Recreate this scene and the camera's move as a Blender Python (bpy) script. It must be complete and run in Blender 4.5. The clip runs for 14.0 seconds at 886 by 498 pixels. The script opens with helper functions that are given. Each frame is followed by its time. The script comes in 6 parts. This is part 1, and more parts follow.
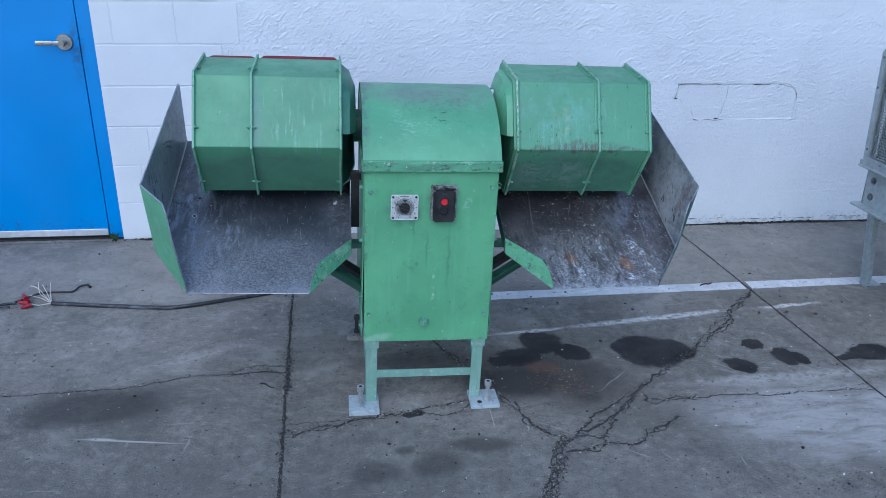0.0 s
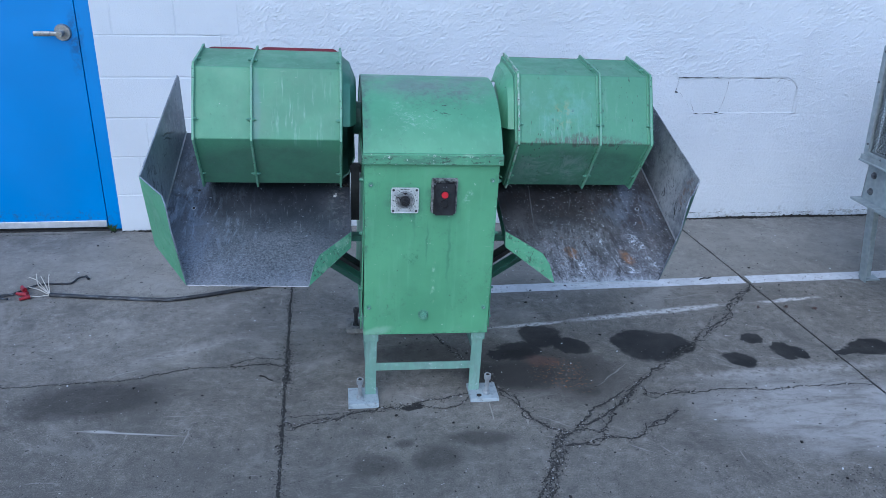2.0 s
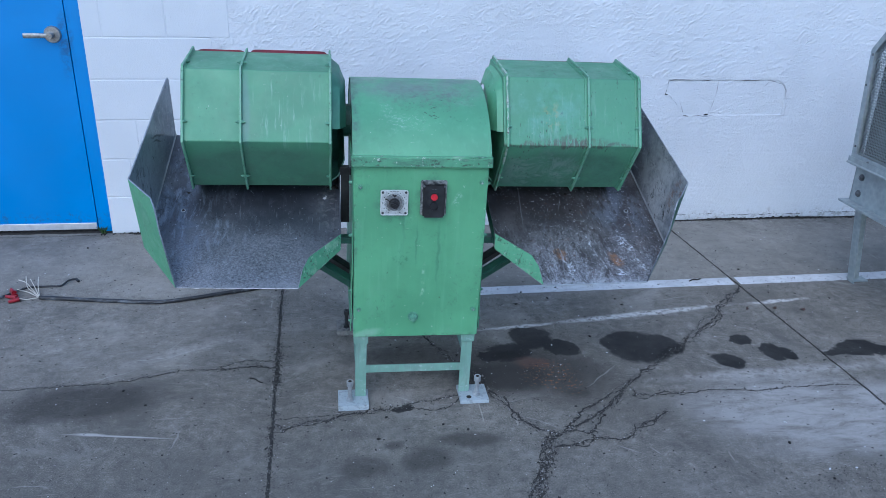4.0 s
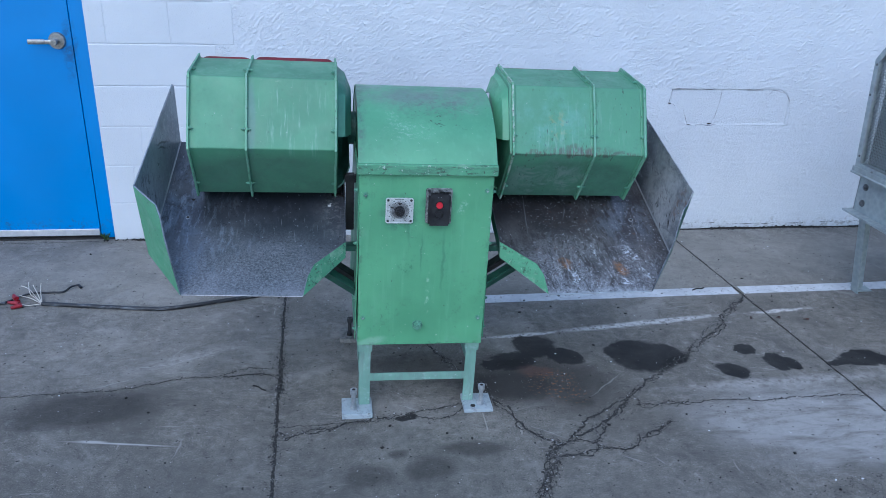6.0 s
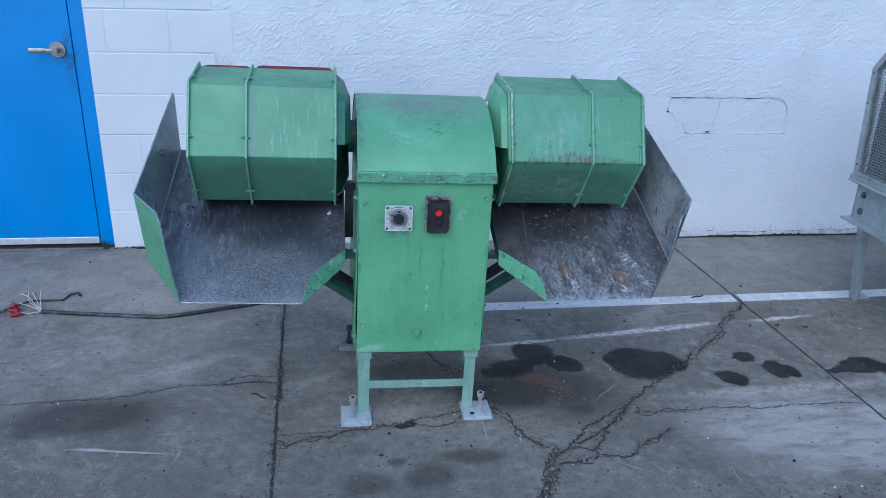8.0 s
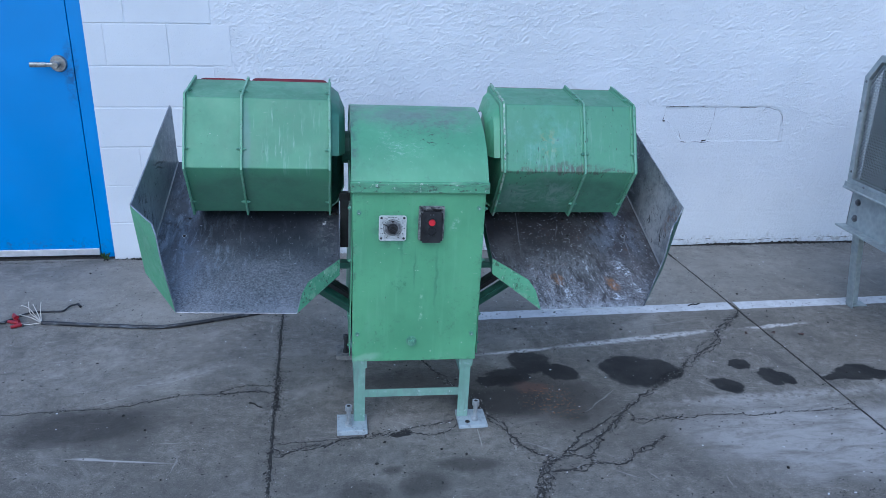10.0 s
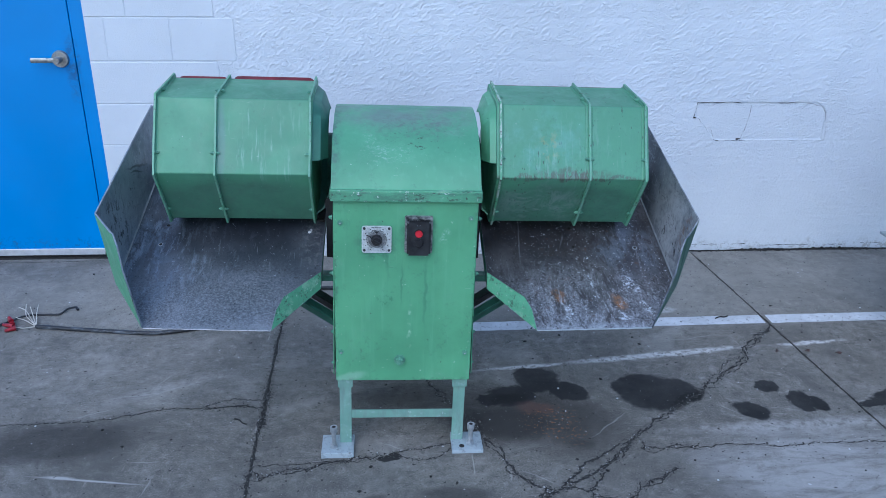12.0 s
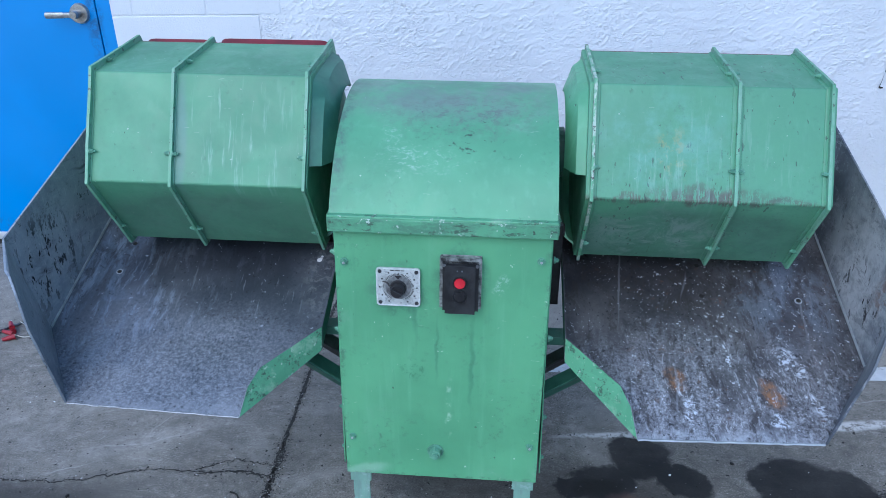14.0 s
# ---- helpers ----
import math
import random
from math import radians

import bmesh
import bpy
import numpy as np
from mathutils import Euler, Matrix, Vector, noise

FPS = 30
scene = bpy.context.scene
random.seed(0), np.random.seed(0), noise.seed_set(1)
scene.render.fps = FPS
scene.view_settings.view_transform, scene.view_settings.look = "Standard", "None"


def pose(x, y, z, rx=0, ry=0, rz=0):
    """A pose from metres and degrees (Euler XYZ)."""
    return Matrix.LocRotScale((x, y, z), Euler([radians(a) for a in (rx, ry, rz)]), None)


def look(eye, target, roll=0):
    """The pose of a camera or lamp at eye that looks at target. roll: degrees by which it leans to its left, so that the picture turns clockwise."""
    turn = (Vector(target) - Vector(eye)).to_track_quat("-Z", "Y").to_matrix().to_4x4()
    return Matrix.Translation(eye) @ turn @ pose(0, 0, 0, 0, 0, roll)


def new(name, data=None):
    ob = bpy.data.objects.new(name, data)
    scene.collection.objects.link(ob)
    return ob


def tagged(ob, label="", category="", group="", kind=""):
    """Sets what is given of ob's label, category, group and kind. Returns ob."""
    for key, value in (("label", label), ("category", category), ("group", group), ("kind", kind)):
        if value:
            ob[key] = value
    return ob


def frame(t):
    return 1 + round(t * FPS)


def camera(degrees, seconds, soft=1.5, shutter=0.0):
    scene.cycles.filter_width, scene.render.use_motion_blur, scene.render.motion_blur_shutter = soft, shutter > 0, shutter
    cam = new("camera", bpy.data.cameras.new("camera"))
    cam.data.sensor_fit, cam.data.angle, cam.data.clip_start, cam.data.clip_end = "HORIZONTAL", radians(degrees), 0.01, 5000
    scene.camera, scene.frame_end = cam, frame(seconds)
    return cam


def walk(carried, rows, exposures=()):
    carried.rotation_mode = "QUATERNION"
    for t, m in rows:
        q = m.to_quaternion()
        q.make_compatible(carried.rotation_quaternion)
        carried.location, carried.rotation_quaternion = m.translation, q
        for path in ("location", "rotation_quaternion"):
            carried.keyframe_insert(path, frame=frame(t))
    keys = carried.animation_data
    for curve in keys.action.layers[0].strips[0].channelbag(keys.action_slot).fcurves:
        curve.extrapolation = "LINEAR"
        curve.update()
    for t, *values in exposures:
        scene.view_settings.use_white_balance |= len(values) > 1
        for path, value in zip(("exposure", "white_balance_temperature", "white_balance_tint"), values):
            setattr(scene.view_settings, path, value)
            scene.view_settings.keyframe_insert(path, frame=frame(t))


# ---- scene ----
cam = camera(59.3, 14.0, soft=0.6)
PATH = [
    (0, (-0.154, -0.621, 1.569), (0.067, 1.214, 0.804), 1.0),
    (0.5, (-0.159, -0.615, 1.568), (0.058, 1.218, 0.798), 1.2),
    (1, (-0.161, -0.612, 1.568), (0.057, 1.219, 0.793), 1.3),
    (1.5, (-0.164, -0.611, 1.567), (0.057, 1.218, 0.788), 1.4),
    (2, (-0.161, -0.614, 1.568), (0.065, 1.213, 0.786), 1.3),
    (2.5, (-0.154, -0.617, 1.571), (0.078, 1.208, 0.787), 1.3),
    (3, (-0.147, -0.621, 1.573), (0.092, 1.204, 0.789), 1.3),
    (5.5, (-0.16, -0.616, 1.57), (0.083, 1.216, 0.806), 1.6),
    (6, (-0.165, -0.613, 1.573), (0.079, 1.221, 0.812), 1.7),
    (6.5, (-0.168, -0.616, 1.571), (0.08, 1.22, 0.817), 1.8),
    (7, (-0.169, -0.616, 1.572), (0.078, 1.222, 0.822), 1.8),
    (7.5, (-0.17, -0.616, 1.572), (0.079, 1.223, 0.827), 1.8),
    (8, (-0.165, -0.62, 1.573), (0.081, 1.222, 0.832), 1.7),
    (10.5, (-0.132, -0.648, 1.58), (0.1, 1.205, 0.865), 1.1),
    (11, (-0.12, -0.645, 1.576), (0.096, 1.209, 0.859), 1.0),
    (11.5, (-0.048, -0.569, 1.579), (0.126, 1.287, 0.853), 0.8),
    (12, (0.065, -0.451, 1.576), (0.179, 1.402, 0.833), 0.5),
    (12.5, (0.117, -0.304, 1.558), (0.157, 1.544, 0.793), -0.0),
    (13, (0.148, -0.088, 1.537), (0.109, 1.748, 0.746), -0.3),
    (13.5, (0.183, 0.122, 1.513), (0.063, 1.942, 0.692), -0.95),
    (14, (0.233, 0.355, 1.472), (0.044, 2.153, 0.617), -1.4),
]
walk(cam, [(t, look(eye, target, roll)) for t, eye, target, roll in PATH],
     [(0, 0.54, 5320, 8), (8, 0.52, 5310, 8), (11, 0.47, 5220, 8), (12, 0.52, 5220, 8), (13, 0.64, 5260, 8), (14, 0.79, 5360, 8)])

# ---- world and light: open shade under a bright, hazy sky ----
world = bpy.data.worlds.new("sky")
scene.world = world
world.use_nodes = True
wn = world.node_tree
sky = wn.nodes.new("ShaderNodeTexSky")
sky.sky_type = "NISHITA"
sky.sun_disc = False
sky.sun_elevation = radians(42)
sky.sun_rotation = radians(200)
sky.air_density = 1.0
sky.dust_density = 1.0
sky.ozone_density = 1.0
bg = wn.nodes["Background"]
wn.links.new(sky.outputs[0], bg.inputs[0])
bg.inputs[1].default_value = 0.15
sun = new("sun", bpy.data.lights.new("sun", "SUN"))
sun.data.energy = 1.0
sun.data.angle = radians(60)
sun.data.color = (1.0, 0.97, 0.93)
sun.matrix_world = look((-1.6, -2.8, 4.6), (0.0, 1.5, 0.0))

# ---- node helpers ----


class Nodes:
    """A node material under construction."""

    def __init__(self, name, space="Object"):
        self.mat = bpy.data.materials.new(name)
        self.mat.use_nodes = True
        self.tree = self.mat.node_tree
        self.bsdf = self.tree.nodes["Principled BSDF"]
        coord = self.tree.nodes.new("ShaderNodeTexCoord")
        self.pos = coord.outputs[space]
        if space == "World":
            self.pos = None

    def put(self, socket, value):
        if isinstance(value, bpy.types.NodeSocket):
            self.tree.links.new(value, socket)
        elif isinstance(value, (tuple, list)) and len(value) == 3 and socket.type == "RGBA":
            socket.default_value = (*value, 1.0)
        else:
            socket.default_value = value

    def noise(self, scale, detail=4.0, rough=0.55, vec=None, distort=0.0, stretch=None):
        n = self.tree.nodes.new("ShaderNodeTexNoise")
        v = vec or self.pos
        if stretch:
            mp = self.tree.nodes.new("ShaderNodeMapping")
            self.put(mp.inputs["Vector"], v)
            mp.inputs["Scale"].default_value = stretch
            v = mp.outputs[0]
        self.put(n.inputs["Vector"], v)
        n.inputs["Scale"].default_value = scale
        n.inputs["Detail"].default_value = detail
        n.inputs["Roughness"].default_value = rough
        n.inputs["Distortion"].default_value = distort
        return n.outputs[0]

    def noise_vec(self, scale, detail=3.0):
        n = self.tree.nodes.new("ShaderNodeTexNoise")
        self.put(n.inputs["Vector"], self.pos)
        n.inputs["Scale"].default_value = scale
        n.inputs["Detail"].default_value = detail
        return n.outputs[1]

    def cells(self, scale, feature="F1", vec=None, stretch=None):
        n = self.tree.nodes.new("ShaderNodeTexVoronoi")
        n.feature = feature
        v = vec or self.pos
        if stretch:
            mp = self.tree.nodes.new("ShaderNodeMapping")
            self.put(mp.inputs["Vector"], v)
            mp.inputs["Scale"].default_value = stretch
            v = mp.outputs[0]
        self.put(n.inputs["Vector"], v)
        n.inputs["Scale"].default_value = scale
        return n.outputs[0]

    def ramp(self, value, lo, hi, a=0.0, b=1.0):
        n = self.tree.nodes.new("ShaderNodeMapRange")
        n.interpolation_type = "SMOOTHSTEP"
        self.put(n.inputs[0], value)
        n.inputs[1].default_value, n.inputs[2].default_value = lo, hi
        n.inputs[3].default_value, n.inputs[4].default_value = a, b
        return n.outputs[0]

    def math(self, op, a, b=0.0):
        n = self.tree.nodes.new("ShaderNodeMath")
        n.operation = op
        self.put(n.inputs[0], a)
        self.put(n.inputs[1], b)
        return n.outputs[0]

    def vmath(self, op, a, b):
        n = self.tree.nodes.new("ShaderNodeVectorMath")
        n.operation = op
        self.put(n.inputs[0], a)
        self.put(n.inputs[1], b)
        return n.outputs[0]

    def mix(self, fac, a, b, mode="MIX"):
        n = self.tree.nodes.new("ShaderNodeMix")
        n.data_type, n.blend_type = "RGBA", mode
        self.put(n.inputs[0], fac)
        self.put(n.inputs[6], a)
        self.put(n.inputs[7], b)
        return n.outputs[2]

    def warped(self, amount, scale, detail=3.0):
        """The position, shaken by noise."""
        c = self.vmath("SUBTRACT", self.noise_vec(scale, detail), (0.5, 0.5, 0.5))
        return self.vmath("ADD", self.pos, self.vmath("MULTIPLY", c, (amount, amount, amount)))

    def spot(self, vec, centre, radii, turn=(0, 0, 0), soft=0.35):
        """1 inside an ellipsoid, 0 outside."""
        mp = self.tree.nodes.new("ShaderNodeMapping")
        mp.vector_type = "TEXTURE"
        self.put(mp.inputs["Vector"], vec)
        mp.inputs["Location"].default_value = centre
        mp.inputs["Rotation"].default_value = [radians(a) for a in turn]
        mp.inputs["Scale"].default_value = radii
        n = self.tree.nodes.new("ShaderNodeVectorMath")
        n.operation = "LENGTH"
        self.put(n.inputs[0], mp.outputs[0])
        return self.ramp(n.outputs["Value"], 1.0 - soft, 1.0 + soft, 1.0, 0.0)

    def top(self, a, b):
        return self.math("MAXIMUM", a, b)

    def done(self, color, rough=0.5, metal=0.0, bump=None, strength=0.3, depth=0.002, spec=None):
        self.put(self.bsdf.inputs["Base Color"], color)
        self.put(self.bsdf.inputs["Roughness"], rough)
        self.put(self.bsdf.inputs["Metallic"], metal)
        if spec is not None:
            self.put(self.bsdf.inputs["Specular IOR Level"], spec)
        if bump is not None:
            b = self.tree.nodes.new("ShaderNodeBump")
            b.inputs["Strength"].default_value = strength
            b.inputs["Distance"].default_value = depth
            self.put(b.inputs["Height"], bump)
            self.tree.links.new(b.outputs[0], self.bsdf.inputs["Normal"])
        return self.mat


# ---- materials ----
GREEN = (0.12, 0.335, 0.188)
GREEN_DARK = (0.088, 0.262, 0.146)
GREEN_PALE = (0.165, 0.385, 0.25)


def plain(name, a, b, rough=0.5, metal=0.0, scale=20.0, bump=0.15):
    n = Nodes(name)
    col = n.mix(n.ramp(n.noise(scale, 4, 0.65), 0.3, 0.7), a, b)
    return n.done(col, rough, metal, n.noise(scale * 4, 3), bump, 0.001)


def green_paint(name, marks=None, wear=1.0):
    """Old hand-painted machine enamel: even coats with runs, thin dirt, nicks and chips."""
    n = Nodes(name)
    big = n.noise(4.0, 4, 0.55)
    col = n.mix(n.ramp(big, 0.3, 0.7), GREEN_DARK, GREEN)
    brush = n.noise(9.0, 3, 0.6, stretch=(6.0, 6.0, 0.6))
    col = n.mix(n.ramp(brush, 0.5, 0.8, 0.0, 0.3), col, GREEN_PALE)
    runs = n.noise(14.0, 4, 0.65, stretch=(5.0, 3.0, 0.35))
    col = n.mix(n.ramp(runs, 0.58, 0.78, 0.0, 0.22), col, (0.06, 0.175, 0.115))
    film = n.noise(10.0, 6, 0.72, distort=0.6)
    col = n.mix(n.ramp(film, 0.56, 0.76, 0.0, 0.28), col, (0.21, 0.34, 0.28))
    # fine rubbed dirt, in patches
    patch = n.ramp(n.noise(5.5, 4, 0.65), 0.46, 0.66)
    dirt = n.math("MULTIPLY", n.ramp(n.noise(70.0, 6, 0.8), 0.52, 0.66, 0.0, 0.55 * wear), patch)
    col = n.mix(dirt, col, (0.05, 0.1, 0.08))
    # scratches, long in one direction
    scratch = n.ramp(n.noise(38.0, 4, 0.6, stretch=(0.5, 4.0, 4.0), distort=0.3), 0.7, 0.725, 0.0, 0.45 * wear)
    col = n.mix(scratch, col, (0.34, 0.47, 0.4))
    nick = n.ramp(n.noise(44.0, 4, 0.7, stretch=(2.6, 1.0, 0.7)), 0.7, 0.715)
    nick = n.math("MULTIPLY", nick, n.ramp(n.noise(4.5, 3, 0.6), 0.5, 0.6))
    chips = n.ramp(n.noise(62.0, 5, 0.65), 0.68, 0.7)
    chips = n.math("MULTIPLY", chips, n.ramp(n.noise(6.5, 2, 0.5), 0.5, 0.62))
    chips = n.top(chips, nick)
    col = n.mix(chips, col, (0.022, 0.028, 0.027))
    pale = n.ramp(n.noise(85.0, 3, 0.6), 0.72, 0.74)
    col = n.mix(n.math("MULTIPLY", pale, 0.7), col, (0.45, 0.55, 0.5))
    rough = n.ramp(film, 0.3, 0.7, 0.36, 0.6)
    if marks:
        col = marks(n, col)
    height = n.math("ADD", n.math("MULTIPLY", n.noise(26, 3), 0.6), n.math("MULTIPLY", chips, -0.8))
    height = n.math("ADD", height, n.math("MULTIPLY", n.noise(170, 2), 0.12))
    return n.done(col, rough, 0.0, height, 0.35, 0.0015)


def hood_marks(n, col):
    w = n.warped(0.05, 22.0)
    grey = n.spot(w, (0.0, 0.26, 1.08), (0.3, 0.13, 0.05), soft=0.5)
    col = n.mix(n.math("MULTIPLY", grey, n.ramp(n.noise(11, 6, 0.75), 0.32, 0.66, 0.1, 0.75)), col, (0.15, 0.19, 0.19))
    # chalky rub with bare specks
    rub = n.spot(w, (-0.055, 0.075, 1.0), (0.075, 0.03, 0.05), (0, 8, 0), 0.5)
    rub = n.top(rub, n.math("MULTIPLY", n.spot(w, (-0.11, 0.11, 1.03), (0.02, 0.03, 0.04), soft=0.5), 0.8))
    rub = n.math("MULTIPLY", rub, n.ramp(n.noise(95, 6, 0.85, stretch=(0.8, 1.4, 1.4)), 0.53, 0.61, 0, 0.42))
    col = n.mix(rub, col, (0.42, 0.53, 0.51))
    stain = n.spot(w, (0.03, 0.18, 1.065), (0.15, 0.07, 0.06), soft=0.6)
    col = n.mix(n.math("MULTIPLY", stain, n.ramp(n.noise(48, 6, 0.8), 0.48, 0.6, 0.0, 0.6)), col, (0.11, 0.125, 0.125))
    nicks = n.spot(w, (0.05, 0.11, 1.04), (0.1, 0.06, 0.05), soft=0.6)
    nicks = n.math("MULTIPLY", nicks, n.ramp(n.noise(42, 4, 0.7, stretch=(0.8, 1.3, 1.3)), 0.62, 0.645, 0, 0.9))
    col = n.mix(nicks, col, (0.02, 0.03, 0.03))
    side = n.spot(n.warped(0.03, 16.0), (-0.215, 0.15, 1.0), (0.02, 0.2, 0.12), soft=0.6)
    col = n.mix(n.math("MULTIPLY", side, n.ramp(n.noise(30, 5, 0.75), 0.42, 0.6, 0.1, 0.7)), col, (0.07, 0.11, 0.1))
    return col


def panel_marks(n, col):
    w = n.warped(0.02, 30.0)
    drip = n.spot(w, (0.016, 0, 0.45), (0.006, 1.0, 0.07), soft=0.6)
    col = n.mix(n.math("MULTIPLY", drip, n.ramp(n.noise(40, 4, 0.7), 0.5, 0.66, 0, 0.6)), col, (0.4, 0.55, 0.46))
    runs = n.spot(w, (0.062, 0, 0.56), (0.004, 1.0, 0.085), soft=0.7)
    runs = n.top(runs, n.spot(w, (-0.01, 0, 0.6), (0.003, 1.0, 0.06), soft=0.7))
    runs = n.top(runs, n.spot(w, (-0.055, 0, 0.68), (0.004, 1.0, 0.03), soft=0.7))
    col = n.mix(n.math("MULTIPLY", runs, 0.4), col, (0.03, 0.12, 0.08))
    rub = n.spot(w, (-0.055, 0, 0.55), (0.03, 1.0, 0.025), soft=0.5)
    rub = n.math("MULTIPLY", rub, n.ramp(n.noise(80, 4, 0.7), 0.5, 0.62, 0.0, 0.6))
    col = n.mix(rub, col, (0.035, 0.14, 0.08))
    pale = n.spot(w, (0.118, 0, 0.752), (0.013, 1.0, 0.028), (0, 15, 0), 0.5)
    pale = n.math("MULTIPLY", pale, n.ramp(n.noise(85, 6, 0.8), 0.5, 0.6, 0.0, 0.5))
    # dirt rubbed in round the dial and switch, and along the sheet's edges
    ring = n.top(n.spot(w, (-0.086, 0, 0.735), (0.06, 1.0, 0.062), soft=0.25), n.spot(w, (0.037, 0, 0.757), (0.052, 1.0, 0.07), soft=0.25))
    ring = n.math("MULTIPLY", ring, n.ramp(n.noise(36, 6, 0.8), 0.44, 0.6, 0.05, 0.6))
    col = n.mix(ring, col, (0.055, 0.14, 0.1))
    edge = n.top(n.spot(w, (-0.215, 0, 0.57), (0.012, 1.0, 0.4), soft=0.5), n.spot(w, (0.215, 0, 0.57), (0.012, 1.0, 0.4), soft=0.5))
    edge = n.top(edge, n.spot(w, (0, 0, 0.262), (0.4, 1.0, 0.008), soft=0.6))
    col = n.mix(n.math("MULTIPLY", edge, n.ramp(n.noise(45, 6, 0.8), 0.5, 0.6, 0.0, 0.6)), col, (0.055, 0.11, 0.08))
    col = n.mix(n.math("MULTIPLY", edge, n.ramp(n.noise(52, 5, 0.75), 0.62, 0.66, 0.0, 0.9)), col, (0.45, 0.57, 0.5))
    foot = n.spot(w, (-0.17, 0, 0.275), (0.05, 1.0, 0.014), (0, -12, 0), 0.5)
    col = n.mix(n.math("MULTIPLY", foot, 0.45), col, (0.3, 0.45, 0.38))
    col = n.mix(1.0, col, (1.02, 1.05, 0.97), "MULTIPLY")
    return n.mix(pale, col, (0.4, 0.55, 0.48))


def lip_marks(n, col):
    worn = n.ramp(n.noise(20, 6, 0.78, stretch=(0.8, 1.0, 1.8)), 0.44, 0.6, 0.05, 0.65)
    col = n.mix(worn, col, (0.065, 0.14, 0.1))
    col = n.mix(n.ramp(n.noise(34, 6, 0.8, stretch=(0.7, 1.0, 1.6)), 0.55, 0.62, 0, 0.8), col, (0.035, 0.05, 0.042))
    col = n.mix(n.ramp(n.noise(60, 4, 0.75), 0.62, 0.65, 0, 0.85), col, (0.48, 0.56, 0.52))
    return n.mix(n.ramp(n.noise(48, 4, 0.7), 0.64, 0.67, 0, 0.85), col, (0.03, 0.03, 0.03))


def barrel_left_marks(n, col):
    streak = n.noise(30.0, 4, 0.65, stretch=(3.0, 0.5, 0.18))
    zone = n.spot(n.warped(0.06, 9.0), (-0.42, 0.08, 1.02), (0.13, 0.12, 0.12), soft=0.6)
    col = n.mix(n.math("MULTIPLY", zone, n.ramp(streak, 0.55, 0.7, 0.0, 0.7)), col, (0.3, 0.5, 0.42))
    lead = n.spot(n.warped(0.01, 20.0), (-0.545, 0.1, 1.0), (0.013, 0.2, 0.11), soft=0.4)
    col = n.mix(n.math("MULTIPLY", lead, 0.6), col, (0.14, 0.24, 0.25))
    # shade on the barrel's lower faces, put into the paint colour
    lower_shade = n.spot(n.warped(0.05, 12.0, 4), (-0.5, 0.19, 0.8), (0.3, 0.13, 0.11), soft=0.25)
    col = n.mix(n.math("MULTIPLY", lower_shade, n.ramp(n.noise(10, 6, 0.72), 0.3, 0.7, 0.4, 0.8)), col, (0.06, 0.11, 0.083))
    return n.mix(n.ramp(n.noise(7, 5, 0.7), 0.3, 0.7, 0.2, 0.5), col, (0.06, 0.17, 0.105))


def barrel_right_marks(n, col):
    w = n.warped(0.05, 26.0, 5)
    edge = n.top(n.spot(w, (0.5, 0.085, 0.912), (0.27, 0.024, 0.009), soft=0.5), n.spot(w, (0.51, 0.085, 0.925), (0.12, 0.024, 0.016), soft=0.6))
    edge = n.math("MULTIPLY", edge, n.ramp(n.noise(55, 6, 0.85, stretch=(2.4, 1.0, 0.4)), 0.45, 0.5))
    rust = n.mix(n.noise(40, 3), (0.04, 0.034, 0.034), (0.13, 0.095, 0.08))
    col = n.mix(edge, col, rust)
    worn = n.spot(w, (0.42, 0.15, 0.8), (0.14, 0.08, 0.09), soft=0.6)
    rubbed = n.ramp(n.noise(13, 6, 0.78, distort=0.5), 0.44, 0.6, 0.0, 0.8)
    warm = n.spot(w, (0.435, 0.11, 1.0), (0.035, 0.06, 0.04), soft=0.6)
    warm = n.math("MULTIPLY", warm, n.ramp(n.noise(45, 4, 0.7), 0.5, 0.66, 0.0, 0.5))
    col = n.mix(warm, col, (0.42, 0.3, 0.1))
    # lower faces darkened to carry their shade
    lower_shade = n.spot(n.warped(0.05, 12.0, 4), (0.5, 0.19, 0.8), (0.3, 0.13, 0.11), soft=0.25)
    col = n.mix(n.math("MULTIPLY", lower_shade, n.ramp(n.noise(10, 6, 0.72), 0.3, 0.7, 0.45, 0.85)), col, (0.042, 0.092, 0.068))
    col = n.mix(n.math("MULTIPLY", worn, rubbed), col, (0.2, 0.26, 0.24))
    streak = n.ramp(n.noise(30.0, 5, 0.7, stretch=(3.0, 0.5, 0.2)), 0.54, 0.68, 0.0, 0.35)
    col = n.mix(n.math("MULTIPLY", streak, n.spot(w, (0.47, 0.08, 1.0), (0.2, 0.12, 0.1), soft=0.6)), col, (0.36, 0.52, 0.47))
    nick = n.ramp(n.noise(58, 3, 0.6, stretch=(1.7, 0.7, 0.6)), 0.64, 0.66)
    nick = n.math("MULTIPLY", nick, n.ramp(n.noise(7, 3, 0.6), 0.44, 0.56))
    col = n.mix(n.math("MULTIPLY", nick, 0.85), col, (0.028, 0.036, 0.034))
    film = n.spot(w, (0.42, 0.1, 1.03), (0.13, 0.1, 0.09), soft=0.7)
    return n.mix(n.math("MULTIPLY", film, n.ramp(n.noise(20, 5, 0.7), 0.4, 0.7, 0.0, 0.35)), n.mix(n.ramp(n.noise(8, 5, 0.7), 0.3, 0.7, 0.15, 0.45), col, (0.06, 0.165, 0.11)), (0.2, 0.42, 0.4))


paint = green_paint("green_enamel")
paint_hood = green_paint("green_enamel_hood", hood_marks)
paint_panel = green_paint("green_enamel_panel", panel_marks)
paint_lip = green_paint("green_enamel_lip", lip_marks)


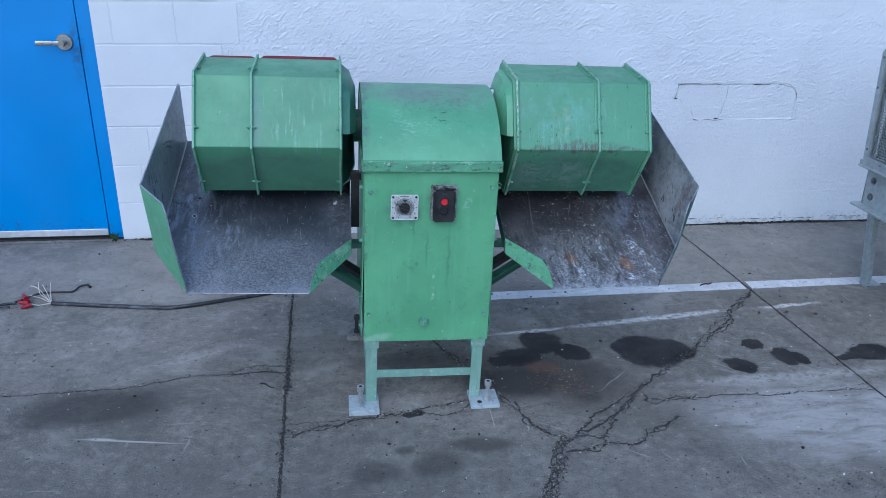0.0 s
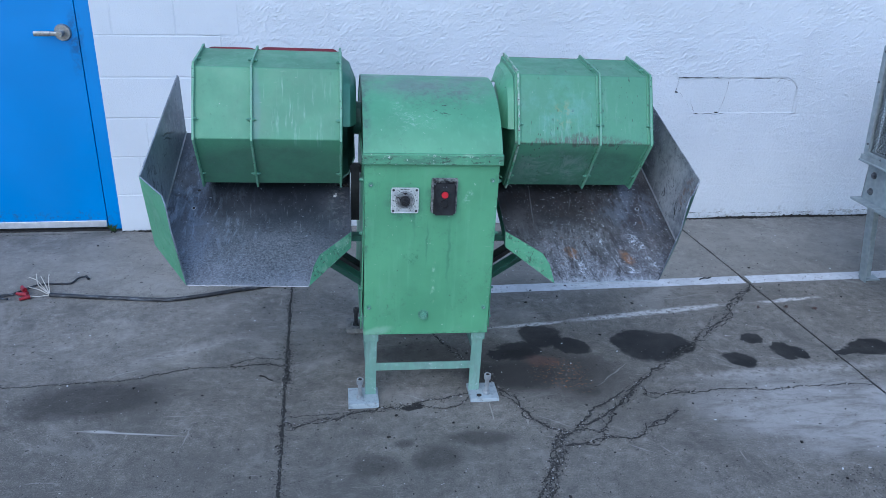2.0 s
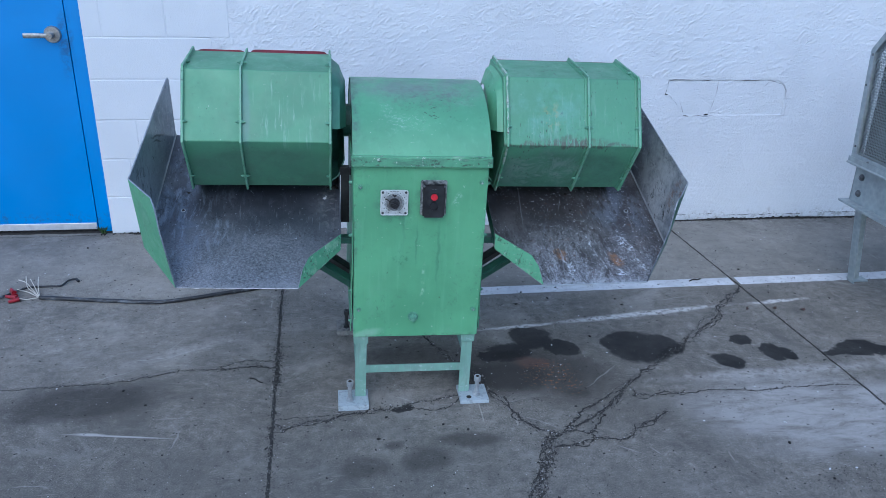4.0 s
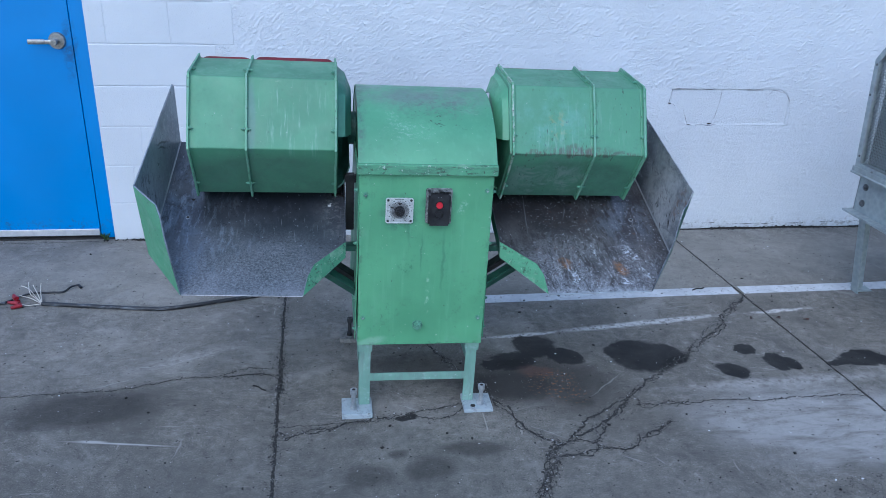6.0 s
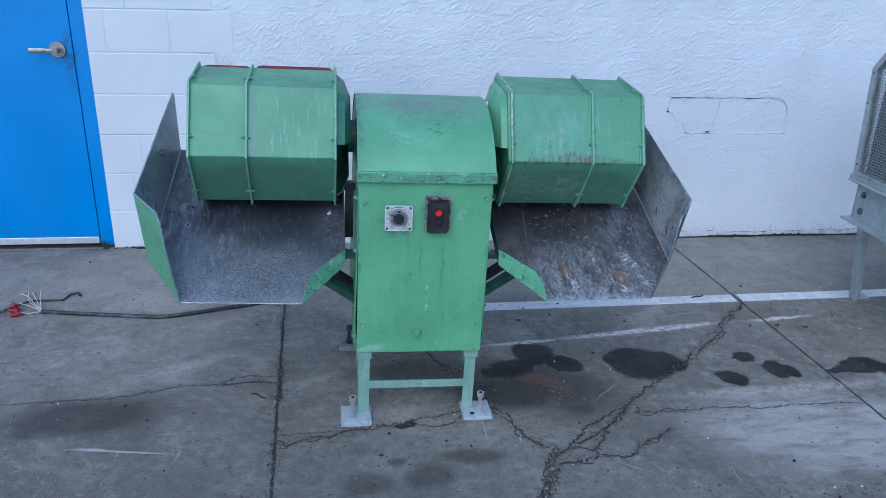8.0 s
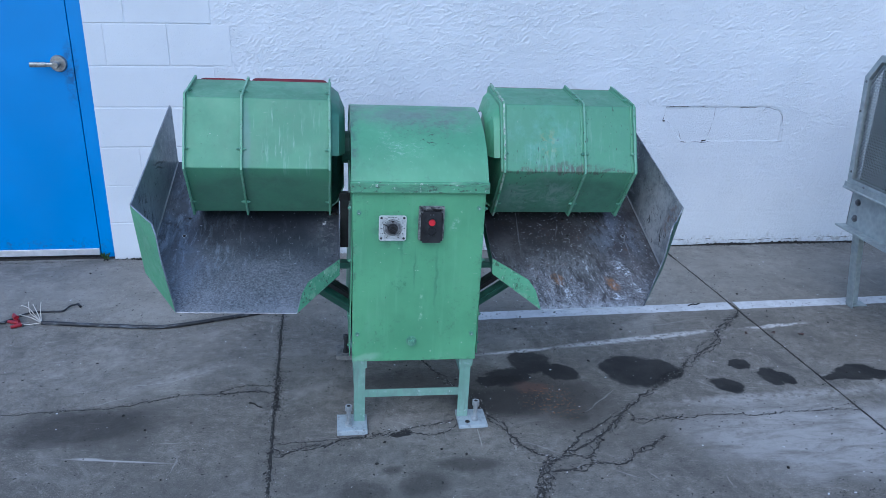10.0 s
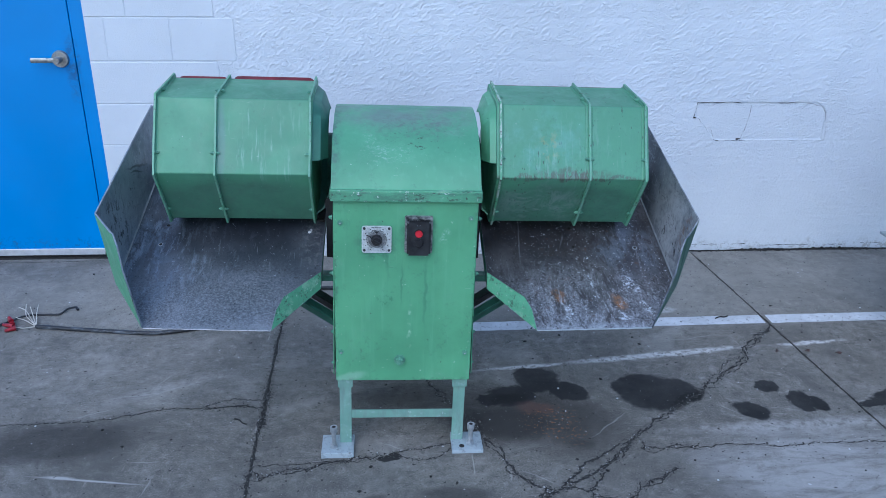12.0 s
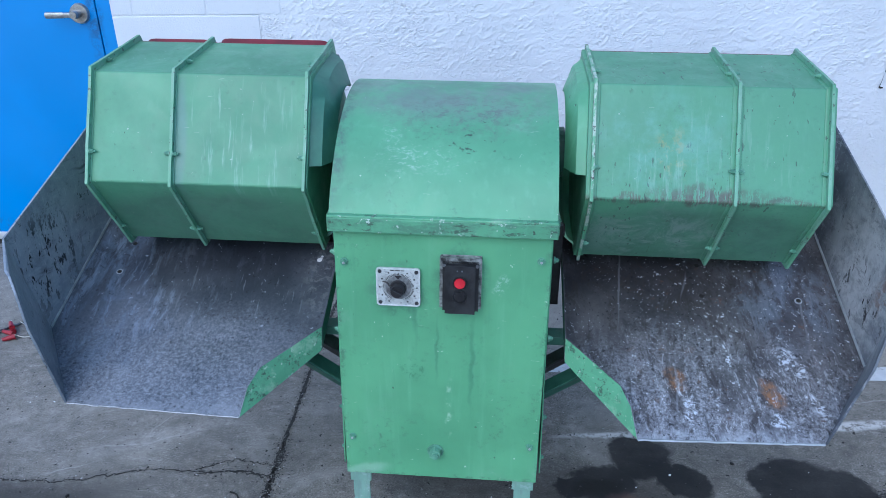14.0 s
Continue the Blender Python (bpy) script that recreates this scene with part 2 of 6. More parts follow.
def rim_wear(n, col):
    col = n.mix(n.ramp(n.noise(22, 5, 0.7), 0.35, 0.65, 0.1, 0.6), col, (0.22, 0.35, 0.29))
    return n.mix(n.ramp(n.noise(60, 4, 0.72), 0.6, 0.64, 0, 0.85), col, (0.045, 0.05, 0.045))


def chip_wear(n, col):
    scuff = n.ramp(n.noise(26, 6, 0.8, stretch=(1.0, 1.6, 1.6)), 0.56, 0.6, 0, 0.85)
    col = n.mix(scuff, col, (0.035, 0.06, 0.045))
    col = n.mix(n.ramp(n.noise(14, 5, 0.75), 0.54, 0.66, 0, 0.5), col, (0.3, 0.45, 0.32))
    col = n.mix(n.ramp(n.noise(34, 5, 0.75), 0.6, 0.66, 0, 0.5), col, (0.04, 0.13, 0.07))
    return n.mix(n.ramp(n.noise(80, 4, 0.7), 0.62, 0.65, 0, 0.8), col, (0.4, 0.5, 0.42))


def scraped_wear(n, col):
    bare = n.ramp(n.noise(30, 6, 0.78, stretch=(1.0, 1.0, 0.5)), 0.44, 0.56, 0.0, 0.85)
    col = n.mix(bare, col, (0.4, 0.47, 0.41))
    return n.mix(n.ramp(n.noise(55, 5, 0.75), 0.6, 0.64, 0, 0.9), col, (0.05, 0.045, 0.04))


paint_scraped = green_paint("green_enamel_scraped", scraped_wear)
paint_chip = green_paint("green_enamel_chipped", chip_wear)


def outer_wear(n, col):
    col = n.mix(n.ramp(n.noise(30, 5, 0.75), 0.64, 0.68, 0, 0.6), col, (0.05, 0.09, 0.065))
    return n.mix(n.ramp(n.noise(70, 4, 0.7), 0.66, 0.69, 0, 0.7), col, (0.42, 0.52, 0.44))


paint_outer = green_paint("green_enamel_outside", outer_wear)
# darker green for struts, brackets, shaft and chute wall backs
paint_dark = plain("darker_green_paint", (0.022, 0.085, 0.062), (0.04, 0.13, 0.095), 0.5, 0.0, 18)
# machine green darkened to hold the shade on the left end plates
paint_shaded = plain("shaded_machine_green", (0.034, 0.125, 0.088), (0.06, 0.185, 0.128), 0.5, 0.0, 14)
paint_rim = green_paint("green_enamel_rim", rim_wear)
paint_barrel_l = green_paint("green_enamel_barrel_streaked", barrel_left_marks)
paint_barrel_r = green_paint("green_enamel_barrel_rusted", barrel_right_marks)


def leg_paint():
    n = Nodes("pale_green_paint")
    col = n.mix(n.ramp(n.noise(9, 4, 0.6), 0.3, 0.7), (0.15, 0.285, 0.225), (0.215, 0.355, 0.295))
    col = n.mix(n.ramp(n.noise(16, 6, 0.75, stretch=(3.0, 3.0, 0.5)), 0.45, 0.65, 0.0, 0.7), col, (0.15, 0.22, 0.2))
    col = n.mix(n.ramp(n.noise(30, 6, 0.75), 0.55, 0.68, 0.0, 0.6), col, (0.3, 0.39, 0.38))
    col = n.mix(n.ramp(n.noise(55, 4, 0.7), 0.66, 0.69, 0, 0.7), col, (0.45, 0.52, 0.52))
    col = n.mix(n.ramp(n.noise(40, 4, 0.7), 0.68, 0.72), col, (0.06, 0.06, 0.05))
    return n.done(col, 0.55, 0.0, n.noise(60, 4), 0.3, 0.001)


paint_leg = leg_paint()


def zinc_plate():
    n = Nodes("zinc_plated_steel")
    col = n.mix(n.noise(14, 5, 0.65), (0.29, 0.345, 0.375), (0.45, 0.51, 0.55))
    col = n.mix(n.ramp(n.noise(50, 4, 0.7), 0.6, 0.68, 0.0, 0.6), col, (0.2, 0.18, 0.16))
    col = n.mix(n.ramp(n.noise(34, 6, 0.8), 0.52, 0.62, 0.0, 0.55), col, (0.2, 0.225, 0.245))
    col = n.mix(n.ramp(n.noise(120, 4, 0.75), 0.63, 0.66, 0.0, 0.8), col, (0.06, 0.055, 0.05))
    return n.done(col, 0.55, 0.15, n.noise(80, 4), 0.3, 0.001)


zinc = zinc_plate()


def galvanised():
    n = Nodes("galvanised_steel")
    col = n.mix(n.cells(38.0), (0.285, 0.33, 0.345), (0.4, 0.452, 0.468))
    col = n.mix(n.ramp(n.noise(6, 5, 0.7), 0.4, 0.75, 0, 0.5), col, (0.2, 0.215, 0.22))
    return n.done(col, 0.5, 0.4, n.noise(60, 4), 0.2, 0.001)


galv = galvanised()


def chute_steel(name, rusty):
    """Rubbed bare steel, dark with handling, with dried slurry, scratches, specks, painted barrel shade and sheen."""
    n = Nodes(name)
    if rusty:
        col = n.mix(n.ramp(n.noise(6.0, 6, 0.7), 0.35, 0.65), (0.056, 0.053, 0.057), (0.14, 0.131, 0.133))
        # shade below the barrel, painted as a dark spot on the floor
        barrel_shade = n.spot(n.warped(0.12, 6.0), (0.45, 0.25, 0.66), (0.26, 0.13, 0.2), soft=0.7)
        col = n.mix(n.math("MULTIPLY", barrel_shade, n.ramp(n.noise(9, 5, 0.7), 0.3, 0.65, 0.35, 0.8)), col, (0.027, 0.028, 0.034))
        blot = n.noise(19, 6, 0.75, stretch=(1.0, 0.6, 0.6))
        col = n.mix(n.ramp(blot, 0.52, 0.66, 0, 0.6), col, (0.034, 0.033, 0.036))
        # bluish sheen painted into the colour near the outer wall
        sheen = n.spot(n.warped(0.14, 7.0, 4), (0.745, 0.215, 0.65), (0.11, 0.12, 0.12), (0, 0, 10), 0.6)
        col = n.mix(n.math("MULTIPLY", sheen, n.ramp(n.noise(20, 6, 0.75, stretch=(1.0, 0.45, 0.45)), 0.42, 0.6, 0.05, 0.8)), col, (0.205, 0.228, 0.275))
    else:
        col = n.mix(n.ramp(n.noise(5.0, 6, 0.68), 0.33, 0.67), (0.054, 0.063, 0.08), (0.135, 0.147, 0.173))
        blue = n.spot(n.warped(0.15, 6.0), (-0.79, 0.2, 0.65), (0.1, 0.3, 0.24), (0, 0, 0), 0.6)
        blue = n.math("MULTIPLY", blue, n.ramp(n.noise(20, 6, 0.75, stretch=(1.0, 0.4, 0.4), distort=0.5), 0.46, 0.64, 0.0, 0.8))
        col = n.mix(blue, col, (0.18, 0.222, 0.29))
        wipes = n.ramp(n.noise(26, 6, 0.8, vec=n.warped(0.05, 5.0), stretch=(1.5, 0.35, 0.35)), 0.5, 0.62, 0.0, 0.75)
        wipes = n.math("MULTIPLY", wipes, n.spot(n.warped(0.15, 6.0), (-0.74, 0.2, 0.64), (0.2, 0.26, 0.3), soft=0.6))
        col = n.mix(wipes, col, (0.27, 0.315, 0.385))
        # the left barrel's shade over the floor, put into its colour
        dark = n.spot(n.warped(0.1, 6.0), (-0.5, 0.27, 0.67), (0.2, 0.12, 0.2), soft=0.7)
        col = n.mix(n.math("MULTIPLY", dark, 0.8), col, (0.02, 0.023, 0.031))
    smear = n.ramp(n.noise(15, 6, 0.72, stretch=(1.0, 0.4, 0.4), distort=0.4), 0.54, 0.74, 0.0, 0.5)
    col = n.mix(smear, col, (0.18, 0.195, 0.23))
    lines = n.ramp(n.noise(60, 3, 0.6, stretch=(2.0, 0.12, 0.12)), 0.66, 0.74, 0.0, 0.25)
    col = n.mix(lines, col, (0.3, 0.32, 0.36))
    # grit and dried slurry towards the spout, made paler for the glare there
    side = 1.0 if rusty else -1.0
    front = n.spot(n.warped(0.12, 8.0), (side * 0.56, -0.11, 0.54), (0.34, 0.2, 0.2), soft=0.6)
    grit = n.ramp(n.noise(150, 6, 0.8), 0.38, 0.68, 0.06, 0.85 if rusty else 0.55)
    if rusty:
        grit = n.math("MULTIPLY", grit, n.ramp(n.noise(13, 5, 0.7, stretch=(1.2, 0.5, 0.5)), 0.42, 0.56, 0.22, 0.95))
    col = n.mix(n.math("MULTIPLY", front, grit), col, (0.56, 0.565, 0.6) if rusty else (0.55, 0.565, 0.605))
    # pale lip band, partly sky glare put into the colour
    band = n.spot(n.warped(0.05, 18.0, 4), (side * 0.56, -0.15, 0.52), (0.26, 0.03, 0.3), soft=0.6)
    col = n.mix(n.math("MULTIPLY", band, n.ramp(n.noise(50, 5, 0.75), 0.35, 0.6, 0.15, 0.8)), col, (0.5, 0.515, 0.55) if rusty else (0.33, 0.34, 0.37))
    pits = n.ramp(n.noise(110, 3, 0.6), 0.63, 0.66)
    col = n.mix(n.math("MULTIPLY", pits, 0.75 if rusty else 0.5), col, (0.014, 0.014, 0.018))
    if rusty:
        w = n.warped(0.045, 34.0, 4)
        spots = n.top(n.spot(w, (0.66, -0.03, 0.56), (0.018, 0.036, 0.1), (0, 0, 24), 0.4), n.spot(w, (0.475, -0.01, 0.565), (0.02, 0.028, 0.1), (0, 0, 20), 0.4))
        spots = n.math("MULTIPLY", spots, n.ramp(n.noise(30, 4, 0.7), 0.35, 0.6))
        col = n.mix(spots, col, (0.34, 0.17, 0.08))
        rust = n.math("MULTIPLY", n.ramp(n.noise(26, 5, 0.75), 0.6, 0.68), n.ramp(n.noise(5, 2), 0.4, 0.55, 0, 0.7))
        col = n.mix(rust, col, (0.15, 0.085, 0.06))
        scrape = n.ramp(n.noise(48, 6, 0.85, stretch=(1.8, 0.5, 0.5)), 0.55, 0.6)
        scrape = n.math("MULTIPLY", scrape, n.spot(n.warped(0.2, 6.0), (0.62, -0.06, 0.55), (0.36, 0.14, 0.3), soft=0.7))
        col = n.mix(n.math("MULTIPLY", scrape, 0.72), col, (0.58, 0.585, 0.61))
        white = n.top(n.spot(w, (0.72, 0.045, 0.58), (0.017, 0.04, 0.2), (0, 0, 30), 0.3), n.spot(w, (0.745, -0.06, 0.55), (0.011, 0.045, 0.2), (0, 0, 20), 0.4))
        white = n.top(white, n.spot(w, (0.49, -0.065, 0.55), (0.008, 0.05, 0.2), (0, 0, 10), 0.4))
        white = n.top(white, n.spot(w, (0.588, 0.055, 0.58), (0.004, 0.032, 0.2), (0, 0, 12), 0.4))
        white = n.top(white, n.spot(w, (0.657, -0.09, 0.54), (0.022, 0.012, 0.2), (0, 0, 0), 0.4))
        col = n.mix(n.math("MULTIPLY", white, n.ramp(n.noise(75, 6, 0.8), 0.49, 0.55, 0, 0.95)), col, (0.72, 0.75, 0.8))
        drip = n.ramp(n.noise(34, 5, 0.75, stretch=(2.6, 0.4, 0.4)), 0.55, 0.66, 0.0, 0.6)
        col = n.mix(n.math("MULTIPLY", drip, n.ramp(n.noise(7, 3), 0.4, 0.6)), col, (0.035, 0.034, 0.037))
        soil = n.ramp(n.noise(24, 6, 0.8, stretch=(1.3, 0.6, 0.6), distort=0.6), 0.52, 0.6, 0.0, 0.7)
        col = n.mix(n.math("MULTIPLY", soil, n.math("SUBTRACT", 1.0, white)), col, (0.05, 0.044, 0.043))
        u = n.warped(0.012, 18.0, 4)
        for x, y, z, a, turn in ((0.381, 0.22, 0.65, 0.085, -5), (0.474, -0.035, 0.55, 0.085, -5), (0.77, 0.163, 0.627, 0.05, -3), (0.525, 0.23, 0.655, 0.03, -15)):
            line = n.spot(u, (x, y, z), (0.0022, a, 0.2), (0, 0, turn), 0.6)
            col = n.mix(n.math("MULTIPLY", line, 0.35), col, (0.34, 0.355, 0.39))
        specks = n.top(n.ramp(n.noise(115, 4, 0.75), 0.63, 0.65), n.ramp(n.noise(48, 5, 0.8), 0.642, 0.657))
        col = n.mix(n.math("MULTIPLY", specks, n.ramp(n.noise(5, 3), 0.34, 0.55)), col, (0.72, 0.74, 0.78))
    else:
        specks = n.ramp(n.noise(80, 3, 0.7), 0.67, 0.7)
        col = n.mix(specks, col, (0.34, 0.37, 0.42))
        drips = n.math("MULTIPLY", n.ramp(n.noise(70, 3, 0.6, stretch=(2.0, 0.25, 0.25)), 0.6, 0.66), n.spot(n.warped(0.1, 9.0), (-0.41, 0.15, 0.62), (0.07, 0.05, 0.2), soft=0.6))
        col = n.mix(n.math("MULTIPLY", drips, 0.6), col, (0.3, 0.32, 0.36))
        scale = n.math("MULTIPLY", n.ramp(n.noise(60, 5, 0.75), 0.5, 0.58), n.spot(n.warped(0.06, 12.0), (-0.29, 0.22, 0.65), (0.035, 0.13, 0.2), soft=0.6))
        col = n.mix(n.math("MULTIPLY", scale, 0.4), col, (0.3, 0.3, 0.3))
    rough = n.ramp(n.noise(10, 5, 0.7), 0.3, 0.7, 0.3, 0.5)
    return n.done(col, rough, 0.45, n.math("ADD", n.noise(40, 5, 0.7), n.noise(200, 2)), 0.3, 0.001)


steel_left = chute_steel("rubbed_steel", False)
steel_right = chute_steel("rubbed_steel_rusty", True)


def wall_steel(name, side):
    """Thin, worn grey coat on a chute's upright wall: wiped streaks, flaked spots, light painted on a pale lower patch.
    """
    n = Nodes(name)
    # left base is paler, carrying the wall's bluish grazing reflection
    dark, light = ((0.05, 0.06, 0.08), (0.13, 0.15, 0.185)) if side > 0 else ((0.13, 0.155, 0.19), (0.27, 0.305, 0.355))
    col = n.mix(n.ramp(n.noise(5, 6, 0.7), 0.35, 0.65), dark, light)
    # sky light on the lower wall, painted as a paler patch
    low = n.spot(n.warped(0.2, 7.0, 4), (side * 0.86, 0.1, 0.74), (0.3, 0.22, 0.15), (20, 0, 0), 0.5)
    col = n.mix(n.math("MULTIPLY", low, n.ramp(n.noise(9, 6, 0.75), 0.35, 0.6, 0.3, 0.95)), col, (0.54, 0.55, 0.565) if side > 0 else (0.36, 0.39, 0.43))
    wiped = n.noise(20, 6, 0.78, vec=n.warped(0.04, 6.0), stretch=(1.0, 0.7, 2.2))
    col = n.mix(n.ramp(wiped, 0.53, 0.64, 0, 0.5), col, (0.42, 0.45, 0.49))
    col = n.mix(n.ramp(wiped, 0.45, 0.36, 0, 0.45), col, (0.06, 0.066, 0.08))
    drips = n.ramp(n.noise(46, 4, 0.7, stretch=(1.0, 2.0, 0.4)), 0.58, 0.66, 0, 0.4)
    col = n.mix(drips, col, (0.5, 0.52, 0.55))
    fleck = n.noise(46, 5, 0.78, stretch=(1.0, 1.6, 0.8))
    zone = n.ramp(n.noise(6, 3, 0.6), 0.45, 0.6, 0.15, 1.0)
    col = n.mix(n.math("MULTIPLY", n.ramp(fleck, 0.6, 0.635, 0, 0.85), zone), col, (0.03, 0.033, 0.04))
    col = n.mix(n.ramp(fleck, 0.38, 0.34, 0, 0.5), col, (0.55, 0.56, 0.58))
    if side < 0:
        spots = n.spot(n.warped(0.1, 9.0), (-0.86, 0.1, 0.72), (0.2, 0.1, 0.1), (25, 0, 0), 0.6)
        flake = n.math("MULTIPLY", n.ramp(n.noise(34, 4, 0.7, stretch=(1.0, 1.5, 0.7)), 0.56, 0.585), spots)
        col = n.mix(flake, col, (0.025, 0.028, 0.034))
        ring = n.spot(n.warped(0.02, 14.0), (-0.86, 0.34, 0.86), (0.2, 0.075, 0.004), (-10, 0, 0), 0.5)
        ring = n.top(ring, n.spot(n.warped(0.02, 14.0), (-0.86, 0.33, 0.845), (0.2, 0.05, 0.003), (-14, 0, 0), 0.5))
        col = n.mix(n.math("MULTIPLY", ring, 0.8), col, (0.04, 0.045, 0.055))
    else:
        rust = n.spot(n.warped(0.1, 14.0, 5), (0.87, 0.03, 0.74), (0.1, 0.05, 0.07), soft=0.6)
        col = n.mix(n.math("MULTIPLY", rust, n.ramp(n.noise(34, 5, 0.75), 0.5, 0.6, 0, 0.7)), col, (0.22, 0.12, 0.085))
        flake = n.math("MULTIPLY", n.ramp(n.noise(30, 5, 0.75, stretch=(1.0, 1.4, 0.6)), 0.57, 0.6), n.spot(n.warped(0.1, 9.0), (0.86, 0.13, 0.68), (0.2, 0.1, 0.07), (25, 0, 0), 0.6))
        col = n.mix(flake, col, (0.035, 0.036, 0.042))
    return n.done(col, n.ramp(wiped, 0.35, 0.65, 0.3, 0.5), 0.35, n.noise(45, 5, 0.7), 0.2, 0.001)


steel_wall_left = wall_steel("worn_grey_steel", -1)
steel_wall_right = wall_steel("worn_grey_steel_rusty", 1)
bolt_zinc = plain("zinc_bolt", (0.3, 0.325, 0.34), (0.46, 0.48, 0.5), 0.35, 0.5, 30)
dark_steel = plain("dark_steel", (0.03, 0.032, 0.036), (0.07, 0.07, 0.075), 0.5, 0.5)
bar_steel = plain("grey_bar_steel", (0.1, 0.105, 0.115), (0.2, 0.21, 0.225), 0.45, 0.6, 30)
lid_red = plain("red_rubber_frame", (0.1, 0.008, 0.015), (0.17, 0.014, 0.024), 0.5, 0.0, 26)
black_plastic = plain("black_bakelite", (0.006, 0.006, 0.008), (0.02, 0.02, 0.023), 0.4, 0.0, 30)
switch_black = plain("rubbed_black_bakelite", (0.007, 0.0075, 0.009), (0.03, 0.031, 0.034), 0.28, 0.0, 26, 0.25)
worn_black = plain("worn_black_rim", (0.02, 0.021, 0.023), (0.27, 0.285, 0.28), 0.42, 0.2, 85, 0.4)
red_button = plain("red_plastic", (0.42, 0.012, 0.024), (0.55, 0.025, 0.04), 0.35, 0.0, 60, 0.03)


def cable_rubber():
    """Black rubber, chalky where it has been dragged."""
    n = Nodes("black_cable_rubber")
    col = n.mix(n.noise(25, 3), (0.009, 0.01, 0.013), (0.022, 0.024, 0.03))
    rub = n.ramp(n.noise(16, 6, 0.75, stretch=(0.6, 2.5, 2.5)), 0.52, 0.64, 0.0, 0.75)
    col = n.mix(rub, col, (0.13, 0.145, 0.17))
    return n.done(col, 0.55, 0.0, n.noise(120, 4), 0.4, 0.001)


cable_black = cable_rubber()
wire_white = plain("white_wire", (0.42, 0.39, 0.34), (0.6, 0.57, 0.5), 0.5, 0.0, 40)
wire_nut = plain("red_wire_nut", (0.17, 0.006, 0.014), (0.28, 0.012, 0.022), 0.4, 0.0, 40)
satin = plain("satin_nickel", (0.25, 0.25, 0.245), (0.42, 0.42, 0.415), 0.32, 0.8, 60)
aluminium = plain("worn_aluminium", (0.55, 0.57, 0.6), (0.72, 0.73, 0.76), 0.4, 0.6, 12)
bolt_green = plain("painted_bolt", (0.06, 0.17, 0.115), (0.15, 0.34, 0.235), 0.4, 0.1, 45)


def lid_plate_material():
    n = Nodes("scuffed_stainless")
    col = n.mix(n.ramp(n.noise(22, 6, 0.75), 0.35, 0.65), (0.07, 0.075, 0.085), (0.22, 0.23, 0.26))
    col = n.mix(n.ramp(n.noise(36, 5, 0.75), 0.6, 0.66), col, (0.5, 0.5, 0.5))
    return n.done(col, 0.4, 0.5, n.noise(60, 4), 0.25, 0.001)


lid_steel = lid_plate_material()


def dial_material():
    n = Nodes("dial_face")
    col = n.mix(n.ramp(n.noise(40, 5, 0.7), 0.45, 0.75, 0, 0.6), (0.5, 0.53, 0.53), (0.2, 0.215, 0.215))
    col = n.mix(n.ramp(n.noise(150, 5, 0.8), 0.52, 0.62, 0, 0.55), col, (0.12, 0.13, 0.13))
    return n.done(col, 0.4, 0.2, n.noise(80, 3), 0.1, 0.001)


dial_rim = plain("chipped_white_enamel", (0.62, 0.64, 0.65), (0.4, 0.44, 0.44), 0.35, 0.0, 90, 0.1)
dial_skirt = plain("rubbed_grey_metal", (0.11, 0.115, 0.12), (0.3, 0.31, 0.32), 0.35, 0.5, 110, 0.2)
dial_face = dial_material()


def door_material():
    n = Nodes("blue_door_paint")
    col = n.mix(n.ramp(n.noise(2.2, 3, 0.5), 0.3, 0.7), (0.004, 0.178, 0.5), (0.008, 0.205, 0.57))
    col = n.mix(n.ramp(n.noise(30, 5, 0.7), 0.62, 0.75, 0, 0.25), col, (0.01, 0.1, 0.4))
    smudge = n.spot(n.warped(0.06, 14.0, 4), (-1.478, 3.43, 0.98), (0.028, 0.2, 0.13), soft=0.6)
    smudge = n.math("MULTIPLY", smudge, n.ramp(n.noise(26, 6, 0.8), 0.4, 0.6, 0.05, 0.7))
    col = n.mix(smudge, col, (0.006, 0.05, 0.14))
    foot = n.spot(n.warped(0.1, 10.0, 4), (-1.7, 3.43, 0.06), (0.6, 0.2, 0.05), soft=0.6)
    col = n.mix(n.math("MULTIPLY", foot, n.ramp(n.noise(30, 6, 0.8), 0.5, 0.62, 0, 0.6)), col, (0.02, 0.06, 0.13))
    return n.done(col, n.ramp(n.noise(3, 4), 0.3, 0.7, 0.36, 0.5), 0.0, n.noise(14, 3), 0.12, 0.002)


door_blue = door_material()


